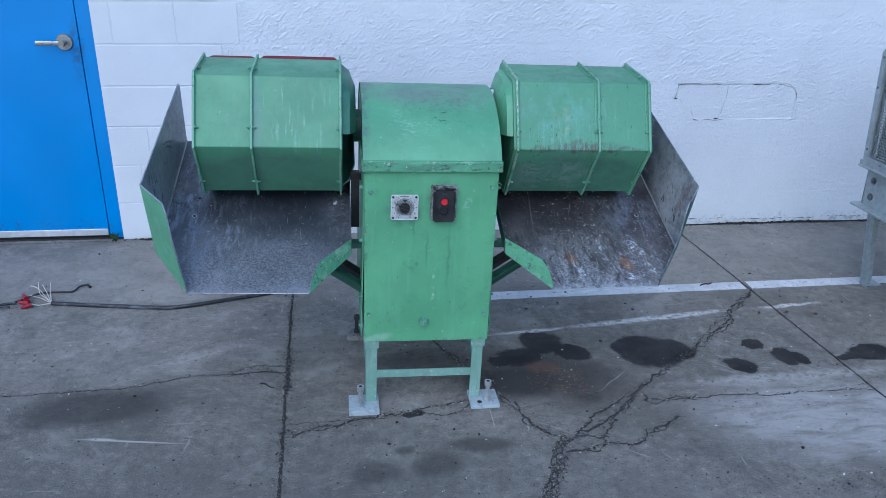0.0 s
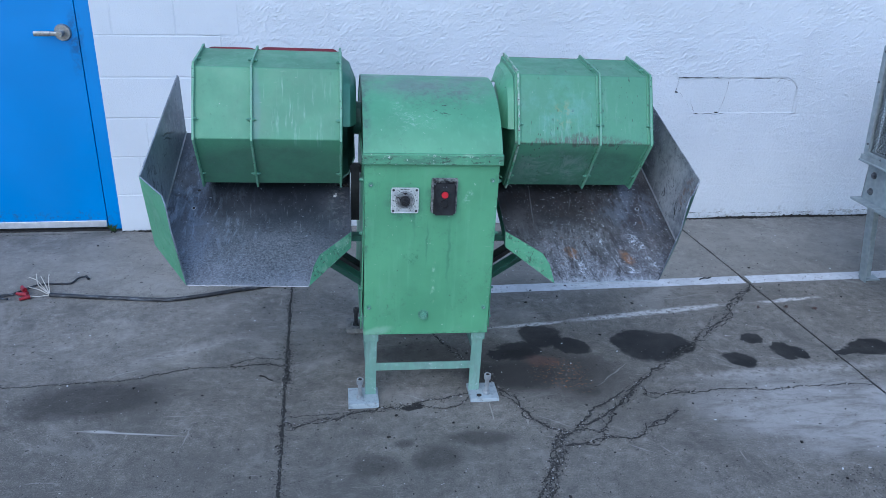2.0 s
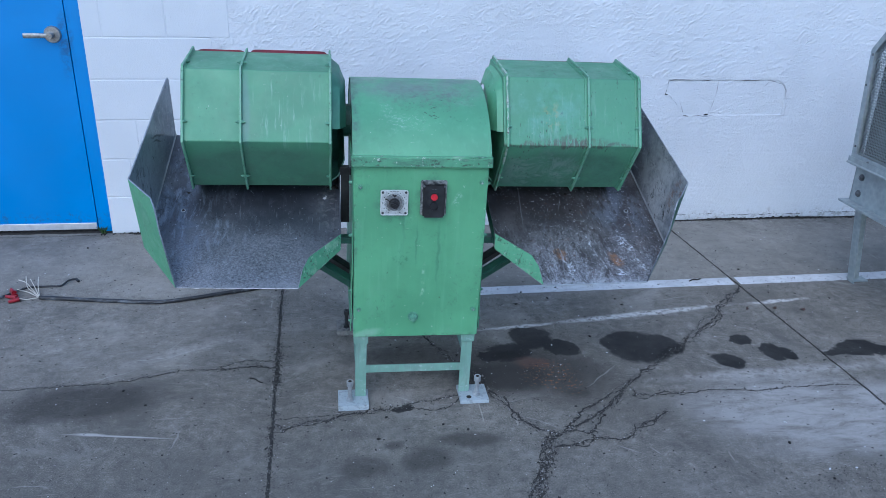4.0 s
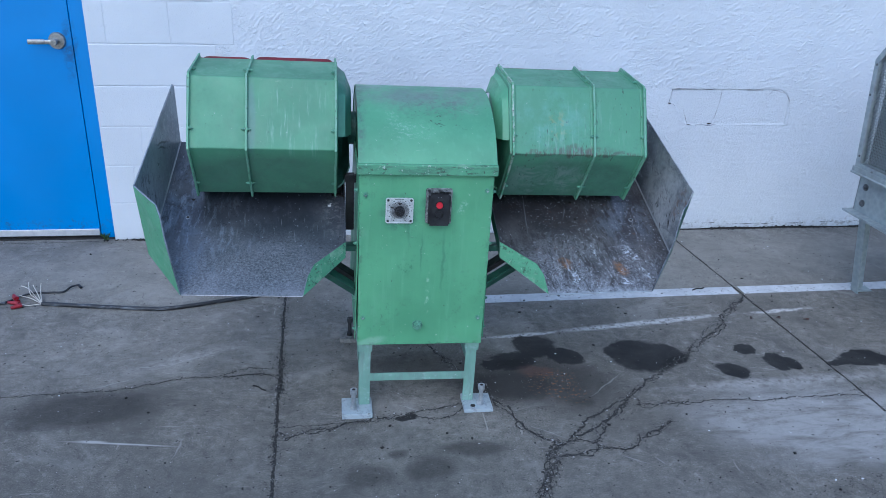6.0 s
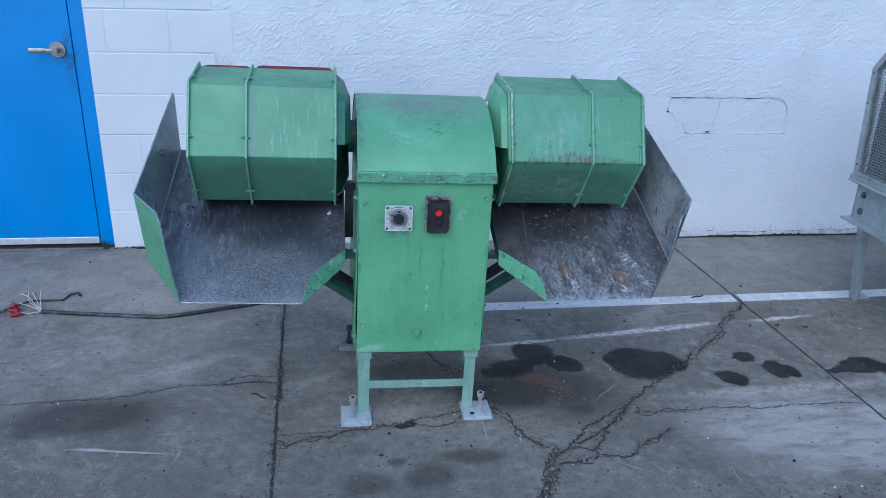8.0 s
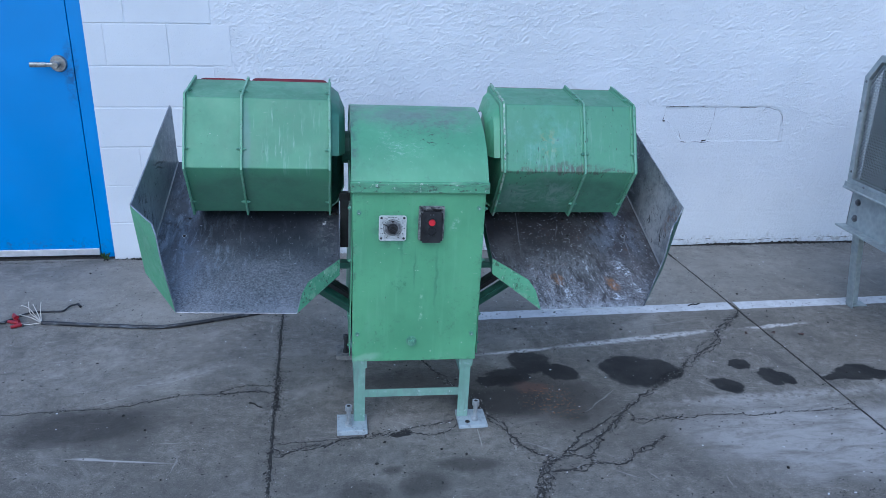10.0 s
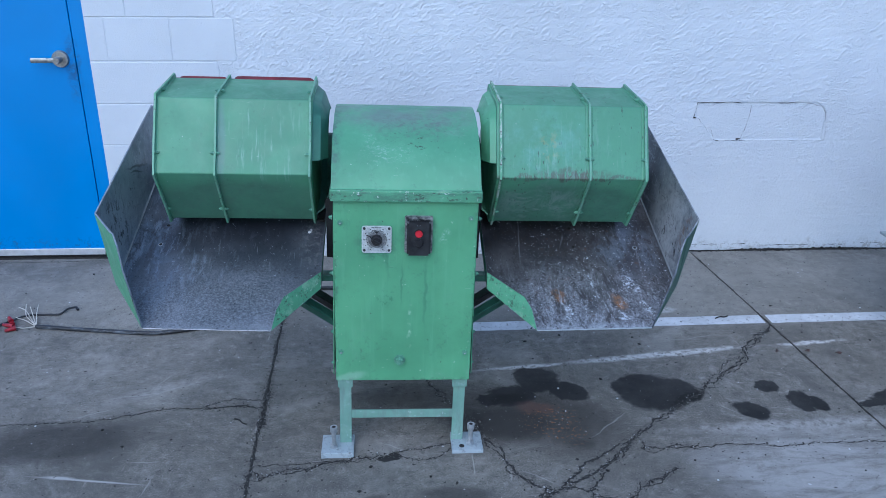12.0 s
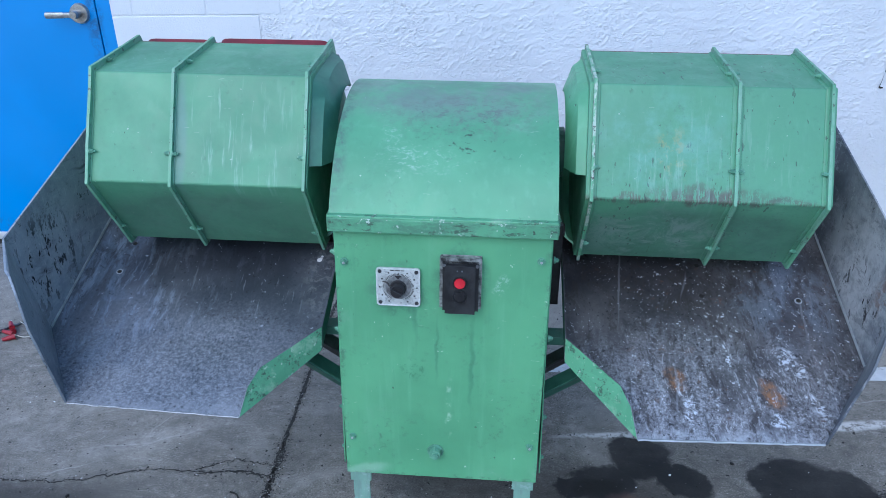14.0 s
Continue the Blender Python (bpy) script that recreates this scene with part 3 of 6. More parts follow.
def wall_paint(name, stucco):
    n = Nodes(name)
    col = n.mix(n.ramp(n.noise(1.7, 4, 0.6), 0.3, 0.7), (0.535, 0.562, 0.606), (0.580, 0.607, 0.653))
    col = n.mix(n.ramp(n.noise(26, 6, 0.75), 0.58, 0.75, 0, 0.2), col, (0.5, 0.52, 0.56))
    if stucco:
        low = n.spot(n.warped(0.12, 14.0, 5), (2.0, 3.4, 0.0), (3.2, 0.5, 0.05), soft=0.6)
        col = n.mix(n.math("MULTIPLY", low, n.ramp(n.noise(38, 5, 0.75), 0.5, 0.62, 0, 0.7)), col, (0.3, 0.3, 0.3))
        # thrown specks with smooth paint between them
        zone = n.ramp(n.noise(11, 4, 0.65), 0.36, 0.6, 0.3, 1.0)
        specks = n.ramp(n.noise(110, 3, 0.5, stretch=(1.0, 1.0, 1.5)), 0.42, 0.85)
        upper = n.spot(n.warped(0.3, 4.0), (1.0, 3.4, 1.4), (60.0, 9.0, 1.0), soft=0.45)
        h = n.math("MULTIPLY", specks, n.math("MULTIPLY", zone, n.ramp(upper, 0.0, 1.0, 0.45, 1.0)))
        h = n.math("ADD", h, n.math("MULTIPLY", n.noise(260, 3, 0.6), 0.2))
        h = n.math("ADD", h, n.math("MULTIPLY", n.noise(9, 3, 0.6, stretch=(0.6, 1.0, 3.0)), 0.5))
        return n.done(col, 0.5, 0.0, h, 0.8, 0.0034)
    h = n.math("ADD", n.noise(160, 2), n.math("ADD", n.noise(30, 4), n.ramp(n.noise(55, 3, 0.6), 0.62, 0.68, 0.0, -0.7)))
    h = n.math("ADD", h, n.math("MULTIPLY", n.noise(85, 5, 0.7), 0.6))
    return n.done(col, 0.5, 0.0, h, 0.45, 0.0028)


block_white = wall_paint("white_block_paint", False)
stucco_white = wall_paint("white_stucco", True)


def concrete():
    """Old yard concrete with oil, tyre dust and scuffs."""
    n = Nodes("yard_concrete")
    col = n.mix(n.ramp(n.noise(0.9, 5, 0.6), 0.3, 0.7), (0.144, 0.137, 0.128), (0.252, 0.24, 0.223))
    col = n.mix(n.ramp(n.noise(6.0, 6, 0.7), 0.35, 0.7, 0, 0.55), col, (0.135, 0.132, 0.13))
    wipe = n.noise(7.0, 5, 0.65, stretch=(0.7, 2.2, 1.0), distort=0.7)
    col = n.mix(n.ramp(wipe, 0.55, 0.78, 0, 0.4), col, (0.26, 0.255, 0.25))
    blot = n.noise(28.0, 6, 0.75)
    col = n.mix(n.ramp(blot, 0.48, 0.64, 0.0, 0.6), col, (0.085, 0.083, 0.08))
    col = n.mix(n.ramp(blot, 0.46, 0.34, 0.0, 0.5), col, (0.36, 0.355, 0.35))
    sand = n.noise(85.0, 4, 0.8)
    col = n.mix(n.ramp(sand, 0.57, 0.65, 0.0, 0.4), col, (0.055, 0.053, 0.05))
    col = n.mix(n.ramp(sand, 0.42, 0.32, 0.0, 0.35), col, (0.42, 0.41, 0.39))
    grain = n.noise(210.0, 3, 0.8)
    col = n.mix(n.ramp(grain, 0.54, 0.62, 0.0, 0.55), col, (0.045, 0.045, 0.045))
    col = n.mix(n.ramp(grain, 0.45, 0.36, 0.0, 0.5), col, (0.44, 0.435, 0.43))
    scrub = n.noise(16.0, 6, 0.8, stretch=(0.45, 1.6, 1.0), distort=0.5)
    col = n.mix(n.ramp(scrub, 0.56, 0.66, 0.0, 0.4), col, (0.07, 0.068, 0.066))
    col = n.mix(n.ramp(scrub, 0.42, 0.34, 0.0, 0.35), col, (0.36, 0.352, 0.345))
    for sc, st, lo in ((9.0, (0.35, 7.0, 1.0), 0.68), (8.0, (5.0, 0.5, 1.0), 0.7), (7.0, (3.0, 3.5, 1.0), 0.72)):
        line = n.noise(sc, 3, 0.6, stretch=st, distort=0.4)
        col = n.mix(n.ramp(line, lo, lo + 0.05, 0, 0.5), col, (0.42, 0.41, 0.4))
    mottle = n.noise(3.4, 6, 0.7, distort=0.8)
    col = n.mix(n.ramp(mottle, 0.5, 0.66, 0, 0.55), col, (0.088, 0.086, 0.084))
    col = n.mix(n.ramp(mottle, 0.47, 0.33, 0, 0.4), col, (0.34, 0.335, 0.33))
    broad = n.noise(1.9, 3, 0.55, distort=0.5)
    col = n.mix(n.ramp(broad, 0.5, 0.68, 0, 0.5), col, (0.1, 0.096, 0.09))
    # pale washed patch and sweeping marks
    w = n.warped(0.22, 3.5, 4)
    pale = n.spot(w, (1.53, 1.5, 0), (0.47, 0.23, 9), (0, 0, -8), 0.4)
    pale = n.top(pale, n.math("MULTIPLY", n.spot(w, (-0.85, 2.2, 0), (0.6, 0.3, 9), (0, 0, 5), 0.8), 0.15))
    streaky = n.noise(9, 6, 0.75, stretch=(0.6, 2.0, 1.0), distort=0.5)
    col = n.mix(n.math("MULTIPLY", pale, n.ramp(streaky, 0.32, 0.62, 0.2, 0.82)), col, (0.375, 0.375, 0.39))
    far_ = n.spot(w, (0.6, 2.98, 0), (2.6, 0.38, 9), (0, 0, 0), 0.5)
    col = n.mix(n.math("MULTIPLY", far_, n.ramp(n.noise(8, 6, 0.7), 0.3, 0.7, 0.3, 0.75)), col, (0.27, 0.262, 0.25))
    # soft darker patch of ground in front of the machine
    front_dark = n.spot(n.warped(0.4, 2.5, 4), (-0.5, 1.08, 0), (1.3, 0.5, 9), (0, 0, -4), 0.6)
    col = n.mix(n.math("MULTIPLY", front_dark, n.ramp(n.noise(4.0, 5, 0.7), 0.3, 0.65, 0.2, 0.6)), col, (0.09, 0.088, 0.085))
    # wide dull oil stains, and a darker patch under the machine
    dull = n.spot(w, (0.5, 1.87, 0), (0.34, 0.19, 9), (0, 0, -4), 0.4)
    dull = n.top(dull, n.spot(n.warped(0.08, 5.0), (-1.08, 1.79, 0), (0.24, 0.11, 9), (0, 0, 6), 0.45))
    for x, y, a, b in ((0.085, 1.375, 0.075, 0.06), (-0.115, 1.35, 0.08, 0.055), (0.24, 1.46, 0.11, 0.035), (-1.36, 1.64, 0.06, 0.04), (-1.23, 1.71, 0.06, 0.035), (-0.02, 1.46, 0.035, 0.025), (0.1, 2.0, 0.2, 0.1)):
        dull = n.top(dull, n.math("MULTIPLY", n.spot(n.warped(0.06, 7.0), (x, y, 0), (a, b, 9), (0, 0, 0), 0.45), 0.75))
    dull = n.top(dull, n.math("MULTIPLY", n.spot(w, (1.0, 2.1, 0), (1.3, 0.22, 9), (0, 0, 5), 0.7), 0.07))
    col = n.mix(n.math("MULTIPLY", dull, 0.76), col, (0.036, 0.035, 0.035))
    # sharp oil drips
    v = n.warped(0.075, 7.0, 6)
    ragged = n.vmath("SUBTRACT", n.noise_vec(36.0, 6), (0.5, 0.5, 0.5))
    v = n.vmath("ADD", v, n.vmath("MULTIPLY", ragged, (0.036, 0.036, 0.036)))
    drips = [((0.586, 2.125), (0.092, 0.095), 0), ((0.545, 2.15), (0.05, 0.045), 20), ((0.479, 2.01), (0.085, 0.072), 10), ((0.4, 1.985), (0.05, 0.03), 15), ((0.695, 2.03), (0.075, 0.062), -20), ((0.64, 2.075), (0.05, 0.04), -30),
             ((1.0, 2.01), (0.125, 0.13), -8), ((1.09, 2.02), (0.09, 0.1), 20), ((0.93, 2.04), (0.07, 0.06), 10), ((1.12, 1.99), (0.055, 0.04), 42),
             ((1.335, 1.873), (0.064, 0.055), -35), ((1.455, 2.03), (0.04, 0.036), 0), ((1.54, 1.935), (0.055, 0.06), -30), ((1.6, 1.905), (0.045, 0.042), -10), ((1.535, 1.875), (0.03, 0.018), 0), ((1.9, 1.925), (0.1, 0.06), 5), ((2.0, 1.9), (0.1, 0.045), -5), ((1.8, 1.9), (0.06, 0.022), 5),
             ((0.02, 1.655), (0.04, 0.018), 12)]
    oil = None
    for (x, y), (a, b), turn in drips:
        s = n.spot(v, (x, y, 0), (a, b, 9), (0, 0, turn), 0.12)
        oil = s if oil is None else n.top(oil, s)
    col = n.mix(n.math("MULTIPLY", oil, n.ramp(n.noise(9, 4), 0.25, 0.7, 0.85, 1.0)), col, (0.011, 0.0115, 0.013))
    core = n.top(n.spot(v, (1.13, 1.96, 0), (0.085, 0.026, 9), (0, 0, 42), 0.4), n.spot(v, (0.465, 1.99, 0), (0.06, 0.03, 9), (0, 0, 10), 0.5))
    col = n.mix(core, col, (0.006, 0.006, 0.006))
    wet = n.top(n.spot(v, (0.43, 1.84, 0), (0.17, 0.095, 9), (0, 0, -4), 0.35), n.math("MULTIPLY", n.spot(v, (0.67, 1.705, 0), (0.045, 0.022, 9), (0, 0, 0), 0.5), 0.6))
    col = n.mix(n.math("MULTIPLY", wet, 0.75), col, (0.027, 0.027, 0.028))
    brown = n.spot(v, (0.55, 1.925, 0), (0.065, 0.04, 9), (0, 0, -12), 0.5)
    col = n.mix(n.math("MULTIPLY", brown, 0.55), col, (0.1, 0.052, 0.043))
    rusty = n.spot(v, (0.61, 1.82, 0), (0.085, 0.11, 9), (0, 0, 20), 0.5)
    col = n.mix(n.math("MULTIPLY", rusty, n.ramp(n.noise(75, 3, 0.7), 0.57, 0.62, 0, 0.9)), col, (0.22, 0.11, 0.055))
    # chalky tyre scuffs
    u = n.warped(0.03, 16.0, 4)
    scuff = n.spot(u, (1.12, 2.285, 0), (0.36, 0.02, 9), (0, 0, 7.5), 0.5)
    scuff = n.top(scuff, n.spot(u, (0.55, 2.215, 0), (0.17, 0.012, 9), (0, 0, 6), 0.5))
    scuff = n.top(scuff, n.math("MULTIPLY", n.spot(u, (1.27, 2.69, 0), (0.05, 0.028, 9), (0, 0, 10), 0.5), 0.7))
    scuff = n.top(scuff, n.spot(u, (1.8, 2.36, 0), (0.14, 0.014, 9), (0, 0, 7), 0.5))
    wedge = n.top(n.spot(n.pos, (-1.0, 1.603, 0), (0.045, 0.0075, 9), (0, 0, -8), 0.6), n.spot(n.pos, (-0.91, 1.586, 0), (0.15, 0.004, 9), (0, 0, -9), 0.6))
    for x, y, a, turn in ((0.797, 1.812, 0.095, 42), (0.5, 1.535, 0.062, -36), (0.748, 1.362, 0.05, -35), (0.83, 1.35, 0.022, -60), (-0.78, 2.11, 0.09, 30), (-0.9, 2.07, 0.08, 12), (-0.83, 2.17, 0.05, 70),
                          (1.25, 1.88, 0.05, -50), (1.3, 2.42, 0.12, 12), (0.05, 1.71, 0.05, -30), (-1.1, 1.36, 0.045, -4), (-1.02, 1.96, 0.07, 25), (-0.72, 1.55, 0.05, 80)):
        wedge = n.top(wedge, n.math("MULTIPLY", n.spot(u, (x, y, 0), (a, 0.0024, 9), (0, 0, turn), 0.6), 0.4))
    col = n.mix(n.math("MULTIPLY", wedge, 0.75), col, (0.46, 0.46, 0.47))
    scuff = n.top(scuff, n.math("MULTIPLY", n.spot(u, (1.5, 1.78, 0), (0.4, 0.03, 9), (0, 0, 2), 0.7), 0.4))
    scuff = n.top(scuff, n.math("MULTIPLY", n.spot(u, (-0.8, 2.12, 0), (0.2, 0.03, 9), (0, 0, 25), 0.7), 0.22))
    col = n.mix(n.math("MULTIPLY", scuff, n.ramp(n.noise(34, 5, 0.75), 0.38, 0.55, 0.05, 0.9)), col, (0.55, 0.55, 0.57))
    # specks of grit, pits and paint
    pits = n.ramp(n.noise(62, 2, 0.5), 0.69, 0.72)
    col = n.mix(pits, col, (0.03, 0.03, 0.03))
    flecks = n.ramp(n.noise(72, 3, 0.6), 0.71, 0.73)
    col = n.mix(flecks, col, (0.5, 0.5, 0.52))
    col = n.mix(1.0, col, (1.0, 0.975, 0.915), "MULTIPLY")
    rough = n.ramp(oil, 0.0, 1.0, 0.85, 0.7)
    h = n.math("ADD", n.math("MULTIPLY", n.noise(120, 4, 0.7), 0.7), n.math("MULTIPLY", pits, -1.0))
    return n.done(col, rough, 0.0, h, 0.45, 0.002, 0.3)


concrete_mat = concrete()
grout = plain("dark_joint_dirt", (0.004, 0.004, 0.004), (0.016, 0.015, 0.014), 0.9, 0.0, 60, 0.5)
crack_dirt = plain("dirt_in_cracks", (0.006, 0.006, 0.006), (0.045, 0.043, 0.04), 0.9, 0.0, 140, 0.5)
rubble = plain("crumbled_concrete", (0.1, 0.098, 0.094), (0.24, 0.235, 0.225), 0.85, 0.0, 60, 0.5)


def crumb_material():
    n = Nodes("loose_crumbs")
    island = n.tree.nodes.new("ShaderNodeNewGeometry").outputs["Random Per Island"]
    col = n.mix(n.ramp(island, 0.45, 0.8), (0.022, 0.021, 0.02), (0.15, 0.146, 0.14))
    col = n.mix(n.ramp(island, 0.92, 0.96), col, (0.42, 0.42, 0.42))
    return n.done(col, 0.85, 0.0, n.noise(300, 3), 0.3, 0.001)


crumbs = crumb_material()


def chip_material():
    n = Nodes("broken_concrete_bits")
    island = n.tree.nodes.new("ShaderNodeNewGeometry").outputs["Random Per Island"]
    col = n.mix(n.ramp(island, 0.1, 0.9), (0.05, 0.049, 0.047), (0.23, 0.224, 0.215))
    col = n.mix(n.ramp(n.noise(260, 4, 0.7), 0.5, 0.62, 0, 0.6), col, (0.06, 0.058, 0.055))
    return n.done(col, 0.9, 0.0, n.noise(300, 3), 0.3, 0.001)


chip_mat = chip_material()


def line_paint():
    n = Nodes("worn_line_paint")
    col = n.mix(n.ramp(n.noise(9, 5, 0.7), 0.3, 0.7), (0.46, 0.47, 0.49), (0.62, 0.63, 0.65))
    col = n.mix(n.ramp(n.noise(46, 5, 0.75), 0.57, 0.64, 0, 0.8), col, (0.17, 0.165, 0.16))
    return n.done(col, 0.7, 0.0, n.noise(120, 3), 0.3, 0.001)


line_white = line_paint()
weed_green = plain("weed_leaf", (0.03, 0.065, 0.02), (0.06, 0.115, 0.035), 0.6, 0.0, 30)
# dirt colour, also the near-black of shadowed gaps, holes and the sill
dirt_gap_dark = plain("dirt_and_gap_shadow", (0.007, 0.007, 0.007), (0.034, 0.031, 0.028), 0.9, 0.0, 50, 0.5)

# ---- mesh helpers ----


def part(name, bm, material, parent=None, label="", smooth=False):
    """One bmesh as one mesh object, under a thing or a part."""
    bmesh.ops.recalc_face_normals(bm, faces=bm.faces)
    me = bpy.data.meshes.new(name)
    bm.to_mesh(me)
    bm.free()
    for m in material if isinstance(material, (list, tuple)) else (material,):
        me.materials.append(m)
    if smooth:
        for p in me.polygons:
            p.use_smooth = True
        me.set_sharp_from_angle(angle=radians(38))
    ob = new(name, me)
    if parent is not None:
        ob.parent = parent
    if label:
        tagged(ob, label)
    return ob


def box(bm, lo, hi, bevel=0.0, m=None):
    lo, hi = Vector(lo), Vector(hi)
    made = bmesh.ops.create_cube(bm, size=1.0)["verts"]
    for v in made:
        v.co = Vector((lo[i] + (v.co[i] + 0.5) * (hi[i] - lo[i]) for i in range(3)))
        if m is not None:
            v.co = m @ v.co
    if bevel:
        edges = list({e for v in made for e in v.link_edges})
        bmesh.ops.bevel(bm, geom=edges, offset=bevel, segments=2, affect="EDGES", profile=0.5)
    return bm


def rod(bm, a, b, r, r2=None, sides=12):
    """A solid round bar from a to b."""
    a, b = Vector(a), Vector(b)
    turn = (b - a).to_track_quat("Z", "Y").to_matrix().to_4x4()
    m = Matrix.Translation((a + b) / 2) @ turn
    bmesh.ops.create_cone(bm, cap_ends=True, segments=sides, radius1=r, radius2=r if r2 is None else r2, depth=(b - a).length, matrix=m)
    return bm


def plate(bm, points, thick, inner=0, outer=0, rim=None):
    """A flat plate: the polygon, and its copy thick away along its normal. The given face keeps slot inner, the rest take outer."""
    pts = [Vector(p) for p in points]
    nrm = Vector((0, 0, 0))
    for i, p in enumerate(pts):
        q = pts[(i + 1) % len(pts)]
        nrm += Vector(((p.y - q.y) * (p.z + q.z), (p.z - q.z) * (p.x + q.x), (p.x - q.x) * (p.y + q.y)))
    nrm.normalize()
    top = [bm.verts.new(p) for p in pts]
    low = [bm.verts.new(p + nrm * thick) for p in pts]
    for k in range(1, len(pts) - 1):
        bm.faces.new((top[0], top[k], top[k + 1])).material_index = inner
        bm.faces.new((low[0], low[k + 1], low[k])).material_index = outer
    for i in range(len(pts)):
        j = (i + 1) % len(pts)
        bm.faces.new((top[i], low[i], low[j], top[j])).material_index = outer if rim is None else rim
    return bm


def tube(bm, pts, r, sides=8):
    """A tube along a smooth line through the points."""
    pts = [Vector(p) for p in pts]
    line = []
    for i in range(len(pts) - 1):
        p0, p1, p2, p3 = pts[max(i - 1, 0)], pts[i], pts[i + 1], pts[min(i + 2, len(pts) - 1)]
        steps = 8
        for k in range(steps):
            t = k / steps
            line.append(0.5 * ((2 * p1) + (p2 - p0) * t + (2 * p0 - 5 * p1 + 4 * p2 - p3) * t * t + (3 * p1 - p0 - 3 * p2 + p3) * t ** 3))
    line.append(pts[-1])
    rings = []
    for i, p in enumerate(line):
        d = (line[min(i + 1, len(line) - 1)] - line[max(i - 1, 0)]).normalized()
        u = d.cross(Vector((0, 0, 1)))
        u = u.normalized() if u.length > 1e-4 else Vector((1, 0, 0))
        w = u.cross(d)
        rings.append([bm.verts.new(p + (u * math.cos(a) + w * math.sin(a)) * r) for a in (2 * math.pi * k / sides for k in range(sides))])
    for a, b in zip(rings, rings[1:]):
        for k in range(sides):
            bm.faces.new((a[k], a[(k + 1) % sides], b[(k + 1) % sides], b[k]))
    bm.faces.new(rings[0])
    bm.faces.new(list(reversed(rings[-1])))
    return bm


def hexbolt(bm, at, way, r=0.008, h=0.006, washer=1.5, stud=0.0):
    """A hexagon head on a washer, standing out along way, with a stud end if wanted."""
    at, way = Vector(at), Vector(way).normalized()
    if washer:
        rod(bm, at - way * 0.001, at + way * 0.0022, r * washer, sides=14)
    rod(bm, at + way * 0.002, at + way * (0.002 + h), r, sides=6)
    if stud:
        rod(bm, at + way * (0.002 + h), at + way * (0.002 + h + stud), r * 0.55, sides=10)
    return bm


def rounded(w, h, r, seg=5):
    """A rounded rectangle's outline, centred."""
    out = []
    for cx, cy, a0 in ((w / 2 - r, h / 2 - r, 0), (-w / 2 + r, h / 2 - r, 90), (-w / 2 + r, -h / 2 + r, 180), (w / 2 - r, -h / 2 + r, 270)):
        for k in range(seg + 1):
            a = radians(a0 + 90 * k / seg)
            out.append((cx + r * math.cos(a), cy + r * math.sin(a)))
    return out


def slab(bm, outline, z0, z1, m, bevel=0.0):
    """A plate with that outline between two heights, set by m; its top edge may be rounded."""
    levels = [(z0, 0.0), (z1 - bevel, 0.0)] + ([(z1 - bevel * 0.3, bevel * 0.3), (z1, bevel)] if bevel else [])
    rings = []
    for z, inset in levels:
        ring = []
        for x, y in outline:
            l = math.hypot(x, y) or 1.0
            ring.append(bm.verts.new(m @ Vector((x - x / l * inset, y - y / l * inset, z))))
        rings.append(ring)
    n = len(outline)
    for a, b in zip(rings, rings[1:]):
        for k in range(n):
            bm.faces.new((a[k], a[(k + 1) % n], b[(k + 1) % n], b[k]))
    bm.faces.new(rings[0])
    bm.faces.new(rings[-1])
    return bm


def frame_ring(bm, outer, inner, z0, z1, m, bevel=0.004):
    """A frame: the ring between two outlines of as many points, with softened edges."""
    n = len(outer)

    def mixed(f):
        return [(a[0] + (b[0] - a[0]) * f, a[1] + (b[1] - a[1]) * f) for a, b in zip(outer, inner)]
    loops = [(outer, z0), (outer, z1 - bevel), (mixed(0.15), z1), (mixed(0.85), z1), (inner, z1 - bevel), (inner, z0)]
    rings = [[bm.verts.new(m @ Vector((x, y, z))) for x, y in o] for o, z in loops]
    rings.append(rings[0])
    for a, b in zip(rings, rings[1:]):
        for k in range(n):
            bm.faces.new((a[k], a[(k + 1) % n], b[(k + 1) % n], b[k]))
    return bm


def thing(name, label, category, m=None, group="", kind=""):
    ob = new(name)
    ob.empty_display_size = 0.1
    if m is not None:
        ob.matrix_world = m
    return tagged(ob, label, category, group, kind)


# ---- the setting: ground ----
WALL = 3.4


def joint_x(which, y):
    return -0.404 - 0.0345 * (y - 1.3) if which == 0 else 1.762 - 0.063 * (y - 1.56)


